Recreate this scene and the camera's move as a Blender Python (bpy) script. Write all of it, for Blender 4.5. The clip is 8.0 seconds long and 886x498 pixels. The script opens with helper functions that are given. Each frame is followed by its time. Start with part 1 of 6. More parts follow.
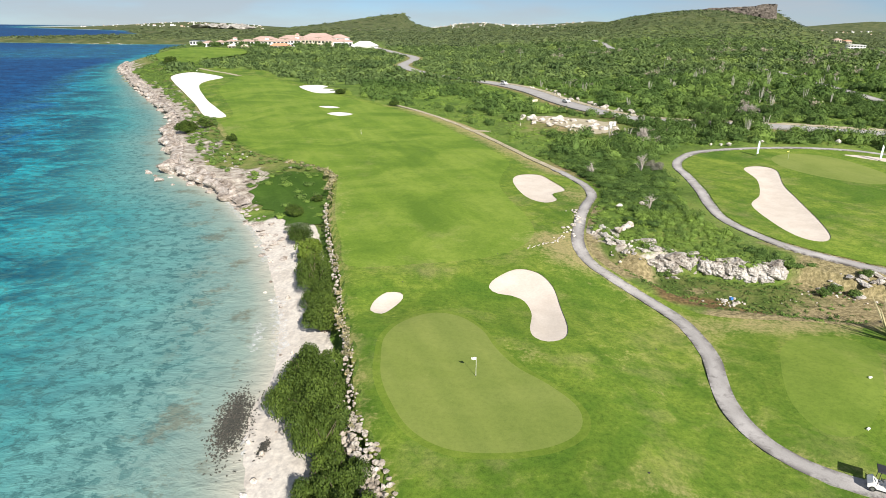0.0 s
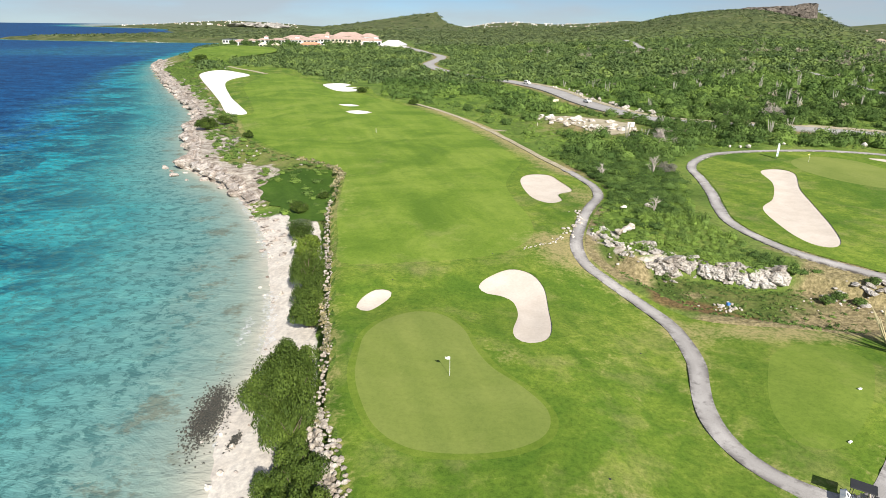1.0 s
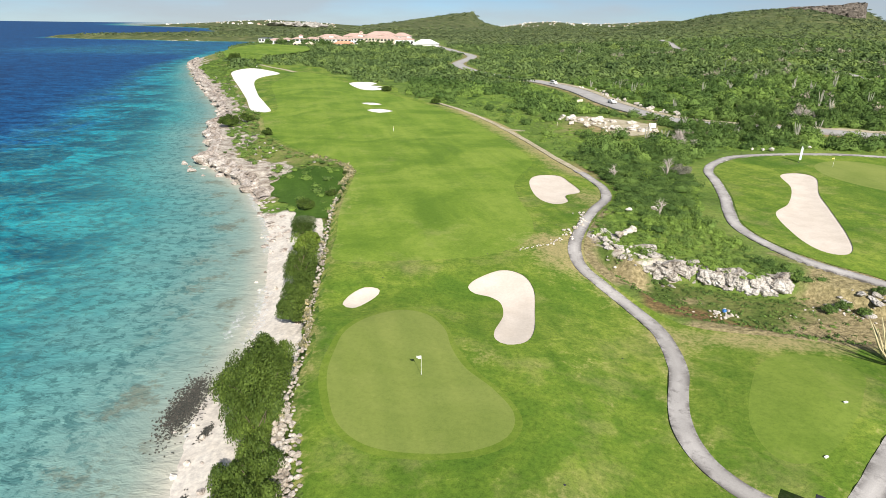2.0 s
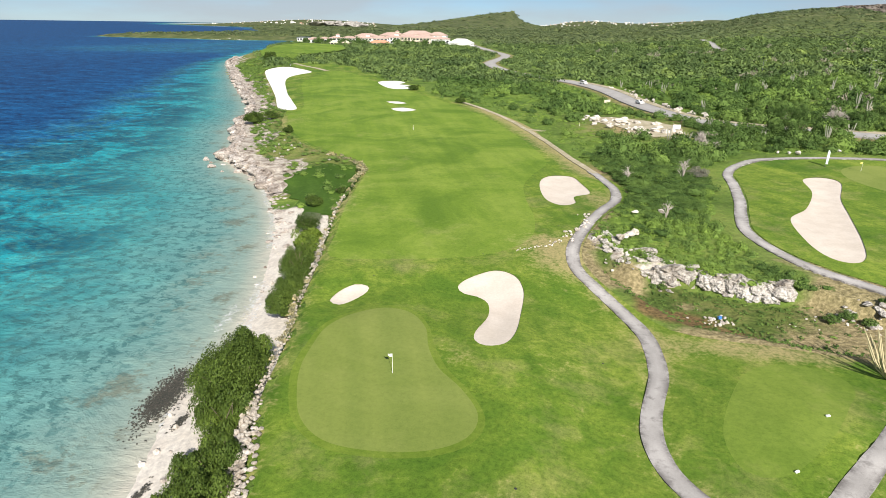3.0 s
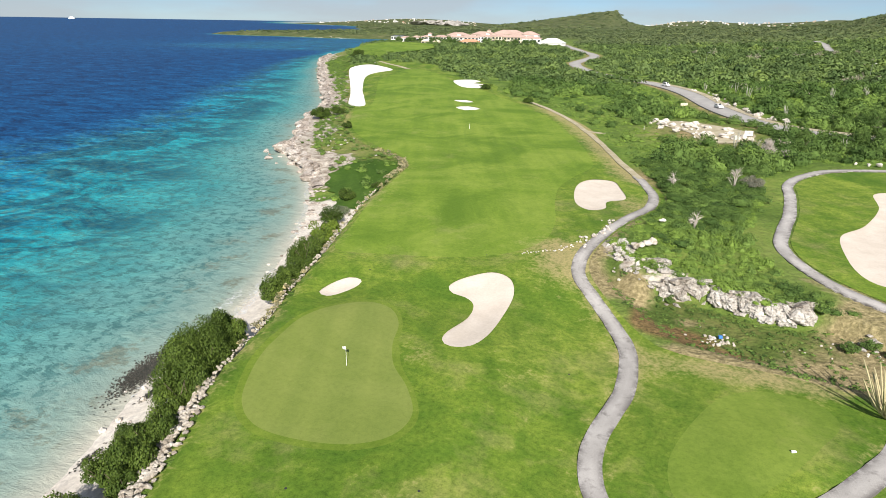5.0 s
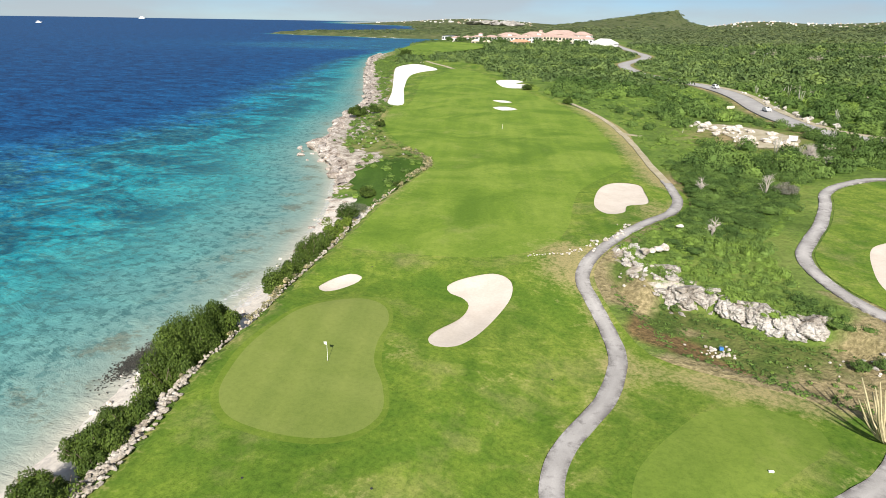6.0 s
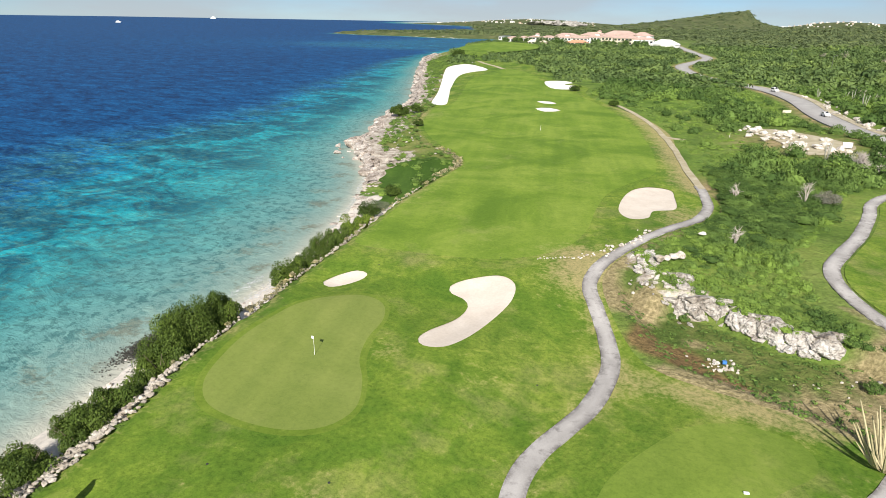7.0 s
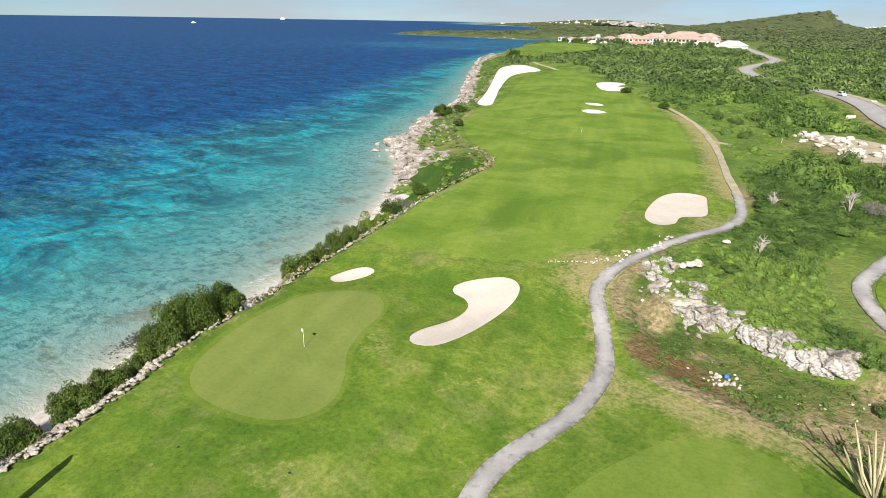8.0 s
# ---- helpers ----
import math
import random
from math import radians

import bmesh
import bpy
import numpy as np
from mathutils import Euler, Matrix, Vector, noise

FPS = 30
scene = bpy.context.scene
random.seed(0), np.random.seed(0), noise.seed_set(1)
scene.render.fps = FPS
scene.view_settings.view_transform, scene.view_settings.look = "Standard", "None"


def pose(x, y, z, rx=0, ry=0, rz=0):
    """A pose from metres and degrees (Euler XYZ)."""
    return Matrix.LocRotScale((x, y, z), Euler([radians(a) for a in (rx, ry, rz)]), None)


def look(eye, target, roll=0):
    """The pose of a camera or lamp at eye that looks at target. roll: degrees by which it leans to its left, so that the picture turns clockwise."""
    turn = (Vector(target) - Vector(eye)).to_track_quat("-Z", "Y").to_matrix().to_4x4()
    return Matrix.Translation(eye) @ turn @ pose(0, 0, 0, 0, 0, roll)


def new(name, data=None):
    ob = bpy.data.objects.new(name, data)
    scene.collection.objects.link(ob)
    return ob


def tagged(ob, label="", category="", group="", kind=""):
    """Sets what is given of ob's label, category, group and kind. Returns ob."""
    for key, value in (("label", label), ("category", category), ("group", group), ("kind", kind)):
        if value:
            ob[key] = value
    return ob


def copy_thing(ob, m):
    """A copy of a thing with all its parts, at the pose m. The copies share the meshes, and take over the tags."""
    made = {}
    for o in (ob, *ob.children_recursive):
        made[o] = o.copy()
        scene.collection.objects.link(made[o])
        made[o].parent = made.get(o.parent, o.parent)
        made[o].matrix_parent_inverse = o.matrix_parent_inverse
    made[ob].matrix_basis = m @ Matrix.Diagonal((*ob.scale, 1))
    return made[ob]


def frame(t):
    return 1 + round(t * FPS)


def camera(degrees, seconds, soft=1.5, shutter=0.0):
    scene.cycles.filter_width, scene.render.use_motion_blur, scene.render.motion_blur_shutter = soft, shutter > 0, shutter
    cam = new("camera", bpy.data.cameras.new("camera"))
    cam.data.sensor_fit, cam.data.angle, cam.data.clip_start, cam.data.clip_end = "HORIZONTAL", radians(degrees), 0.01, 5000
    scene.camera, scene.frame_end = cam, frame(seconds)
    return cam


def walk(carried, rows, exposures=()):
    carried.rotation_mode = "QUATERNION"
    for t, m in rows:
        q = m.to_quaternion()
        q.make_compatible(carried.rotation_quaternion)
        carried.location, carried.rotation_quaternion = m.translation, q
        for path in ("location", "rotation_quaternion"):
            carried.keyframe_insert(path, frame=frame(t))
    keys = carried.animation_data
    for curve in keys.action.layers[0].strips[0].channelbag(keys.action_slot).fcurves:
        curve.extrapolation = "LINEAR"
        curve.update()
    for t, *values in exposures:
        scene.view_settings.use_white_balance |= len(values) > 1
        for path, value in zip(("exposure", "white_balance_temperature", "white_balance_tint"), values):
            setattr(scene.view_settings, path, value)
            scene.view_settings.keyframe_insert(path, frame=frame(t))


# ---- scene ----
cam = camera(71.2, 8.0, soft=0.88)
METRES, EYE, TILT, LEAN, TURN = 50.0, 37.3, -19.85, -0.5, 0.0
ROWS = [
    (0.0, 0.0, 0.0, 0.0, 0.0, 0.0, -0.0),
    (0.5, 0.051, 0.0035, -0.0008, 1.23, -0.03, -0.49),
    (1.0, 0.1045, 0.0084, -0.0009, 2.7, -0.08, -1.08),
    (1.5, 0.1609, 0.0145, 0.0, 4.22, -0.14, -1.69),
    (3.0, 0.3397, 0.0401, 0.0066, 9.12, -0.43, -3.48),
    (3.5, 0.4011, 0.0534, 0.0103, 11.05, -0.59, -4.2),
    (4.0, 0.4627, 0.0686, 0.0147, 13.15, -0.77, -4.98),
    (4.5, 0.5245, 0.0859, 0.02, 15.31, -0.98, -5.78),
    (6.0, 0.708, 0.1549, 0.0417, 22.18, -1.8, -8.19),
    (6.5, 0.7673, 0.1819, 0.0512, 24.73, -2.19, -9.06),
    (7.0, 0.8266, 0.2127, 0.0618, 27.38, -2.6, -9.91),
    (7.5, 0.8848, 0.2462, 0.0723, 30.09, -3.05, -10.74),
    (8.0, 0.9409, 0.2827, 0.0836, 32.84, -3.56, -11.56),
]
walk(cam, [(t, pose(0, 0, EYE, TILT, LEAN, TURN) @ pose(METRES * x, METRES * y, METRES * z, 90 + pitch, roll, yaw)) for t, x, y, z, yaw, pitch, roll in ROWS])

# ---- daylight: clear tropical sky, sun behind the camera's right shoulder ----
SUN_EL, SUN_AZ = 34.0, (0.38, -0.925)
world = bpy.data.worlds.new("sky")
scene.world = world
world.use_nodes = True
wn, wl = world.node_tree.nodes, world.node_tree.links
sky = wn.new("ShaderNodeTexSky")
sky.sky_type, sky.sun_disc = "NISHITA", False
sky.sun_elevation = radians(SUN_EL)
sky.sun_rotation = math.atan2(SUN_AZ[0], SUN_AZ[1])
sky.altitude, sky.air_density, sky.dust_density, sky.ozone_density = 40, 0.75, 0.0, 4.0
# thin fair-weather cloud low over the horizon
wc = wn.new("ShaderNodeTexCoord")
ws = wn.new("ShaderNodeVectorMath")
ws.operation = "MULTIPLY"
ws.inputs[1].default_value = (1.0, 1.0, 5.0)
wl.new(wc.outputs["Generated"], ws.inputs[0])
cloud = wn.new("ShaderNodeTexNoise")
cloud.inputs["Scale"].default_value, cloud.inputs["Detail"].default_value, cloud.inputs["Roughness"].default_value = 2.6, 6, 0.55
wl.new(ws.outputs[0], cloud.inputs["Vector"])
cr = wn.new("ShaderNodeValToRGB")
cr.color_ramp.elements[0].position, cr.color_ramp.elements[1].position = 0.34, 0.62
cr.color_ramp.elements[1].color = (0.75, 0.75, 0.75, 1)
wl.new(cloud.outputs["Fac"], cr.inputs["Fac"])
tone = wn.new("ShaderNodeMix")
tone.data_type, tone.blend_type = "RGBA", "MULTIPLY"
tone.inputs[0].default_value = 1.0
tone.inputs[7].default_value = (0.72, 0.9, 1.14, 1)
wl.new(sky.outputs[0], tone.inputs[6])
fair = wn.new("ShaderNodeMix")
fair.data_type = "RGBA"
fair.inputs[7].default_value = (6.4, 6.9, 7.4, 1)
wl.new(cr.outputs[0], fair.inputs[0])
wl.new(tone.outputs[2], fair.inputs[6])
wn["Background"].inputs["Strength"].default_value = 0.05
wl.new(fair.outputs[2], wn["Background"].inputs["Color"])
sun = new("sun", bpy.data.lights.new("sun", "SUN"))
sun.data.energy, sun.data.angle, sun.data.color = 5.2, radians(0.53), (1.0, 0.95, 0.87)
c = math.cos(radians(SUN_EL))
sun.matrix_world = look((SUN_AZ[0] * c * 500, SUN_AZ[1] * c * 500, math.sin(radians(SUN_EL)) * 500), (0, 0, 0))
scene.view_settings.exposure = 0.65

# ---- plan: coast, turf, paths (metres, y ahead of the first camera, z = 0 at sea level) ----
rng = np.random.default_rng(7)


def curve(points, closed=False, step=1.5):
    """Points along a smooth curve through the given plan points."""
    p = np.array(points, float)
    n = len(p)
    out = []
    for i in range(n if closed else n - 1):
        if closed:
            a, b, c_, d = p[i - 1], p[i], p[(i + 1) % n], p[(i + 2) % n]
        else:
            a, b, c_, d = p[max(i - 1, 0)], p[i], p[i + 1], p[min(i + 2, n - 1)]
        m = max(2, int(np.hypot(*(c_ - b)) / step))
        for k in range(m):
            u = k / m
            out.append(0.5 * (2 * b + (c_ - a) * u + (2 * a - 5 * b + 4 * c_ - d) * u * u + (3 * b - a - 3 * c_ + d) * u ** 3))
    if not closed:
        out.append(p[-1])
    return np.array(out)


def far_from(x, y, line, closed=False):
    """Distance of plan points from a line."""
    best = np.full(np.shape(x), 1e9)
    m = len(line)
    for i in range(m if closed else m - 1):
        (ax, ay), (bx, by) = line[i], line[(i + 1) % m]
        dx, dy = bx - ax, by - ay
        u = np.clip(((x - ax) * dx + (y - ay) * dy) / (dx * dx + dy * dy + 1e-9), 0, 1)
        best = np.minimum(best, (x - ax - u * dx) ** 2 + (y - ay - u * dy) ** 2)
    return np.sqrt(best)


def inside(x, y, poly):
    """Whether plan points lie inside a closed outline."""
    r = np.zeros(np.shape(x), bool)
    m = len(poly)
    for i in range(m):
        (ax, ay), (bx, by) = poly[i], poly[(i + 1) % m]
        if ay != by:
            r ^= ((ay > y) != (by > y)) & (x < (bx - ax) * (y - ay) / (by - ay) + ax)
    return r


def signed(x, y, poly):
    """Distance to a closed outline, positive inside."""
    return np.where(inside(x, y, poly), 1.0, -1.0) * far_from(x, y, poly, True)


def ease(a, b, x):
    u = np.clip((x - a) / (b - a), 0, 1)
    return u * u * (3 - 2 * u)


SHORE = [(-4, -60), (-9, 0), (-13, 28), (-16.4, 41.8), (-18, 46.7), (-19.3, 51.6), (-19.5, 55.6), (-18.9, 59), (-19.3, 63), (-20.1, 67.5), (-21.3, 73), (-23.6, 81), (-28.2, 94), (-32.4, 105.5), (-38.4, 117.5), (-46, 131),
         (-56, 144), (-71, 160), (-79, 180), (-94, 210), (-105, 243), (-119, 272), (-168, 356), (-235, 475), (-284, 572),
         (-335, 740), (-410, 1043), (-448, 1180), (-500, 1212), (-620, 1190), (-740, 1235), (-840, 1235), (-975, 1300),
         (-900, 1430), (-850, 1900), (-1300, 2700), (-2050, 3150), (-2300, 3600), (-2700, 4900)]
LAND = np.array(SHORE + [(4900, 4900), (4900, -60)], float)
WALL = [(2, -30), (-1.2, 20), (-2.6, 32), (-5.3, 40.8), (-7.6, 47.5), (-9.4, 57.5), (-11.8, 67.5), (-14.4, 80.8), (-17.2, 93),
        (-20.8, 109.5), (-23.8, 132), (-26, 142), (-34, 151), (-44, 159), (-55, 171), (-67, 190), (-79, 218)]
PATH = [(58, 72), (54.8, 64.5), (52, 58), (48.5, 53), (44.8, 48.4), (41.2, 44.2), (38.2, 41), (36, 39.6), (33.4, 40.1), (30.2, 42.8), (28.3, 46.4), (27.9, 50.5), (28.6, 55), (30, 61.5), (29.9, 68.5), (28, 74.8),
        (24.8, 81.3), (22.1, 87.2), (22, 94), (24.4, 104), (27.3, 113.5), (30.6, 122.5), (31.4, 131.5), (29.6, 141), (27.4, 148.5)]
DIRT_PATH = [(28.2, 146.5), (25.4, 155), (22, 166.5), (17, 184), (11, 203), (3, 224), (-10, 250), (-19, 265)]
LOWER_PATH = [(66.5, 84.6), (62, 87.5), (55.5, 93), (51.4, 100), (50.5, 108), (52.6, 118), (55.5, 130), (57.5, 143), (58.5, 152),
              (62.5, 160.5), (69.5, 168), (81, 171.5), (98, 172.5), (112, 169), (121, 163), (150, 150)]
ROAD = [(-110, 860), (-81, 765), (-48, 657), (-25, 575), (-30, 485), (-10, 415), (10, 385), (30, 355), (43, 315), (51, 273), (57, 248), (66, 226), (82, 213), (104, 204), (134, 188), (190, 172)]
TRACK = [(186, 372), (186, 355), (178, 316), (169, 266), (166, 238)]
UPPER_TRACK = [(190, 820), (178, 720), (161, 612), (164, 598)]
TURF = [(2, -30)] + WALL[1:] + [(-84, 232), (-106, 282), (-130, 334), (-140, 386), (-152, 407), (-165, 440), (-120, 425), (-98, 380), (-74, 345),
        (-48, 318), (-40, 292), (-19, 259), (-2, 236), (10, 212), (16, 190), (21.5, 168), (26, 152.5), (31, 142), (33.5, 131),
        (32, 121), (28.6, 112), (25.5, 103), (23.4, 94), (23.6, 88), (26.5, 81.5), (29.6, 76), (33, 71.5), (38, 70), (45, 69.3), (52, 67.5), (60, 62), (75, 60), (75, -30)]
LOWER_TURF = [(68.5, 86), (63, 89), (56.8, 94), (52.8, 100.5), (52, 108), (54, 117.5), (57, 130), (59, 143), (60, 152), (64, 159.5),
              (70.5, 166.5), (81, 170), (98, 171), (112, 167.5), (121, 161.5), (150, 148), (150, 90), (100, 78)]
FAIR = [(-13.4, 83), (-5, 83.6), (1, 85), (7, 87), (12, 91), (15.5, 98), (15.6, 108), (13.6, 120), (12.6, 132), (14.6, 144), (17, 156), (13, 175), (7, 195), (-1, 217), (-15, 244), (-32, 272), (-46, 292), (-62, 312), (-78, 338), (-100, 372),
        (-122, 392), (-118, 360), (-112, 320), (-96, 280), (-80, 240), (-77, 219), (-65.4, 191.5), (-53, 172.4), (-42, 160.4), (-32, 152.4), (-25, 142.6), (-22.7, 131), (-19.7, 110), (-16.1, 94)]
GREEN = [(-6.2, 57), (-6.2, 61.5), (-4.4, 66), (-1.3, 68.2), (2.2, 67.6), (4.7, 64), (6, 59.2), (7.8, 55.2), (10.6, 51.8), (12.6, 48),
         (12, 44.6), (9, 42.4), (4.4, 41.6), (0.4, 42.2), (-2.6, 44.8), (-4.6, 49), (-5.8, 53)]
TEE = [(34, 51), (36, 57), (39, 62.5), (43, 65), (47.5, 64.3), (48.6, 61), (46.4, 56.8), (43.6, 52.4), (40.4, 48.6), (37.4, 46.2), (34.6, 46.6)]
KIDNEY = [(6.5, 76.9), (7.6, 79.6), (10.9, 82.6), (13.7, 81.4), (15.2, 77.2), (15.2, 70.8), (14.9, 65), (13.9, 61.8), (11.9, 60.9), (10.6, 62),
          (10.4, 64.5), (11.3, 69.6), (10.9, 73.4), (9.3, 75), (7.6, 75.4)]
OVAL = [(-8.7, 69.6), (-8.5, 72.6), (-7.1, 74.9), (-5.3, 74.8), (-4.9, 73.4), (-6.1, 71), (-7.3, 69)]
CLOVER = [(16, 130), (16.2, 137.5), (18.6, 141.8), (22.8, 141.8), (24.6, 136.5), (26.2, 128), (23, 124.3), (23, 119.4), (20.3, 117.4), (17.4, 121.4)]
LONG = [(-169, 400), (-164, 410), (-150, 402), (-129, 377), (-131, 345), (-110, 294), (-93, 260), (-81, 235), (-90, 240), (-107, 275), (-119, 299), (-137, 334), (-155, 369)]
FINGER = [(-75, 334), (-67, 341), (-60, 333), (-61, 324), (-54, 321), (-56, 314.5), (-50, 312.5), (-53, 304), (-62, 306)]
SLIT = [(-51, 259), (-46, 261), (-41.5, 256), (-46, 254)]
LENS = [(-44, 239), (-40, 243.5), (-33.5, 238), (-38, 232.5)]
BOOT = [(73.6, 148.5), (78.6, 151), (80.6, 146.6), (75.4, 133), (72.4, 121.6), (68.4, 107), (65, 97.8), (61.9, 95.6), (59.4, 98), (59, 105), (60.8, 117), (66.2, 125), (71.6, 137.5)]
FAR_LAWN = [(-262, 590), (-272, 645), (-268, 705), (-235, 700), (-198, 655), (-182, 588), (-190, 520), (-178, 470), (-200, 478), (-228, 520)]
BUNKERS = [("kidney", KIDNEY), ("oval", OVAL), ("clover", CLOVER), ("long", LONG), ("finger", FINGER), ("slit", SLIT), ("lens", LENS), ("boot", BOOT)]
CLIFF = [(24.6, 99), (26.6, 93.5), (29.5, 89.5), (32.5, 88.4), (36.2, 88.6), (41.5, 86.6), (46, 84.4), (52, 85.4), (55, 83.6), (60, 81), (70, 79)]
PIT = [(25.6, 97), (27.6, 91.2), (30.5, 87.5), (36, 87.5), (41.5, 85.4), (46, 83.2), (52, 84), (55, 82.4), (62, 78), (66, 70), (52, 68.5), (42, 71), (35, 73), (31, 77.5), (27.5, 83), (24.6, 89)]
shore_line, wall_line = curve(SHORE, step=12), curve(WALL, step=2)
bunker_lines = [(n, curve(p, True, 0.7 if p[0][1] < 160 else 3)) for n, p in BUNKERS]


def level(x, y):
    """Height of the ground away from the sea's edge."""
    x, y = np.asarray(x, float), np.asarray(y, float)
    z = 4.7 + 0.0135 * np.clip(y - 190, 0, 600) + 0.006 * np.clip(y - 790, 0, 1000)
    z += -1.7 * ease(14, 26, x) * (1 - ease(72, 100, y))
    z += 1.0 * np.exp(-((x - 44) / 9) ** 2 - ((y - 54) / 10) ** 2)
    z += -1.1 * np.exp(-((x - 10) / 9) ** 2 - ((y - 72) / 8) ** 2) - 1.0 * np.exp(-((x + 6.5) / 4) ** 2 - ((y - 71) / 5) ** 2)
    z += 0.05 * np.clip(x - 30, 0, 200) * ease(110, 260, y)
    z += 1.2 * np.exp(-((x - 38) / 14) ** 2 - ((y - 105) / 14) ** 2)
    z += 0.18 * np.sin(x * 0.075 + 1.3) * np.sin(y * 0.052) * ease(80, 130, y)
    # mesa inland and the hills behind
    along = np.interp(x - (y - 1400) * 0.2, [150, 332, 374, 415, 499, 595, 655, 690, 703, 718, 740, 785, 800, 900], [0, 14, 24, 33, 43, 49, 51, 52, 51, 43, 32, 20, 16, 0])
    z += along * np.where(y < 1412, (1 - 0.45 * ease(540, 650, x)) * np.exp(-((y - 1412) / 330) ** 2), np.exp(-((y - 1420) / 500) ** 2))
    far = np.interp(x, [-800, -620, -450, -300, -200, -166, -150, -118, -20], [0, 14, 31, 52, 64, 66, 44, 22, 0])
    z += far * np.exp(-((y - 2850) / 420) ** 2)
    z -= 17 * ease(0.50, 0.62, x / np.maximum(y, 1)) * ease(500, 850, y) * (1 - ease(2400, 3400, y))
    z += 26 * np.exp(-((y - 3550) / 330) ** 2) * ease(-160, 100, x) * ease(1500, 900, x) * (0.8 + 0.2 * np.sin(x * 0.011))
    z += 36 * np.exp(-((x - 890) / 170) ** 2 - ((y - 4000) / 400) ** 2) + 60 * np.exp(-((x - 2950) / 500) ** 2 - ((y - 4450) / 300) ** 2)
    z += 36 * np.exp(-((x + 1450) / 450) ** 2 - ((y - 3900) / 500) ** 2) - 10 * ease(1300, 2400, y) * ease(-200, -900, x)
    z -= np.maximum(z - 8, 0) * ease(-300, -520, x) * ease(1000, 1200, y) * (1 - ease(1500, 2600, y))
    return z


def height(x, y):
    """Height of the land, the beach and the sea floor."""
    x, y = np.asarray(x, float), np.asarray(y, float)
    z = level(x, y)
    d = np.where(inside(x, y, LAND), 1.0, -1.0) * far_from(x, y, shore_line)
    w = far_from(x, y, wall_line) * np.where(inside(x, y, np.vstack([wall_line, [(300, 400), (300, -30)]])), 1, -1)
    beach = np.clip(0.2 * d, 0, 1.0 + 1.2 * ease(90, 125, y))
    rock = 2.7 * ease(0, 3.0, d) + 0.05 * np.clip(d - 3, 0, 60)
    low = beach + (rock - beach) * ease(128, 150, y)
    low = np.where(y > 235, np.minimum(z, low), np.minimum(z, low + (z - low) * ease(-0.7 - 7 * ease(138, 156, y), 0.2, w)))
    low = low + (z - low) * ease(0, 40, d) * ease(190, 240, y)
    pit = signed(x, y, np.array(PIT, float))
    by_face = ease(5, 2.5, far_from(x, y, np.array(CLIFF, float))) * ease(30, 34, x)
    low = low - (low - 1.75) * (by_face * ease(-2.0, -1.0, pit) + (1 - by_face) * ease(-0.2, 3.5, pit))
    return np.where(d > 0, low, np.maximum(-0.22 * -d - 0.05, -7) if np.ndim(d) == 0 else np.maximum(0.22 * d - 0.05, -7))


def bowl(x, y):
    """How far the bunkers' sand lies below the turf round them."""
    s = np.zeros(np.shape(x))
    for _, line in bunker_lines:
        s = np.maximum(s, np.where(inside(x, y, line), 0.16 * ease(0, 2.2, far_from(x, y, line, True)), 0))
    return s

# ---- materials ----
def material(name, rough=0.8, spec=0.3):
    """A node material, its Principled node and a function that adds nodes."""
    m = bpy.data.materials.new(name)
    m.use_nodes = True
    nt = m.node_tree
    b = nt.nodes["Principled BSDF"]
    b.inputs["Roughness"].default_value = rough
    b.inputs["Specular IOR Level"].default_value = spec

    def node(kind, **settings):
        n = nt.nodes.new("ShaderNode" + kind)
        for k, v in settings.items():
            if k in n.inputs:
                n.inputs[k].default_value = v
        return n
    return m, nt, b, node


def put(nt, a, b):
    nt.links.new(a, b)


def places(nt, node, stretch=(1, 1, 1)):
    """World-size coordinates, warped by nothing."""
    c_ = nt.nodes.new("ShaderNodeNewGeometry")
    m = nt.nodes.new("ShaderNodeVectorMath")
    m.operation = "MULTIPLY"
    m.inputs[1].default_value = stretch
    nt.links.new(c_.outputs["Position"], m.inputs[0])
    return m.outputs[0]


def grain(nt, at, scale, detail=4.0, rough=0.55, warp=0.0):
    n = nt.nodes.new("ShaderNodeTexNoise")
    n.inputs["Scale"].default_value, n.inputs["Detail"].default_value = scale, detail
    n.inputs["Roughness"].default_value, n.inputs["Distortion"].default_value = rough, warp
    nt.links.new(at, n.inputs["Vector"])
    return n.outputs["Fac"]


def steps(nt, fac, stops, smooth="LINEAR"):
    r = nt.nodes.new("ShaderNodeValToRGB")
    r.color_ramp.interpolation = smooth
    e = r.color_ramp.elements
    while len(e) < len(stops):
        e.new(0.5)
    for k, (pos, col) in zip(e, stops):
        k.position = pos
        k.color = (*col, 1) if len(col) == 3 else (col[0], col[0], col[0], 1)
    nt.links.new(fac, r.inputs["Fac"])
    return r.outputs["Color"]


def blend(nt, fac, a, b, mode="MIX"):
    m = nt.nodes.new("ShaderNodeMix")
    m.data_type, m.blend_type = "RGBA", mode
    for src, i in ((fac, 0), (a, 6), (b, 7)):
        if hasattr(src, "is_output"):
            nt.links.new(src, m.inputs[i])
        elif i == 0:
            m.inputs[0].default_value = src
        else:
            m.inputs[i].default_value = (*src, 1)
    return m.outputs[2]


def calc(nt, op, a, b=0.0):
    m = nt.nodes.new("ShaderNodeMath")
    m.operation = op
    for src, i in ((a, 0), (b, 1)):
        if hasattr(src, "is_output"):
            nt.links.new(src, m.inputs[i])
        else:
            m.inputs[i].default_value = src
    return m.outputs[0]


def value(nt, name):
    a = nt.nodes.new("ShaderNodeAttribute")
    a.attribute_name = name
    return a.outputs["Fac"]


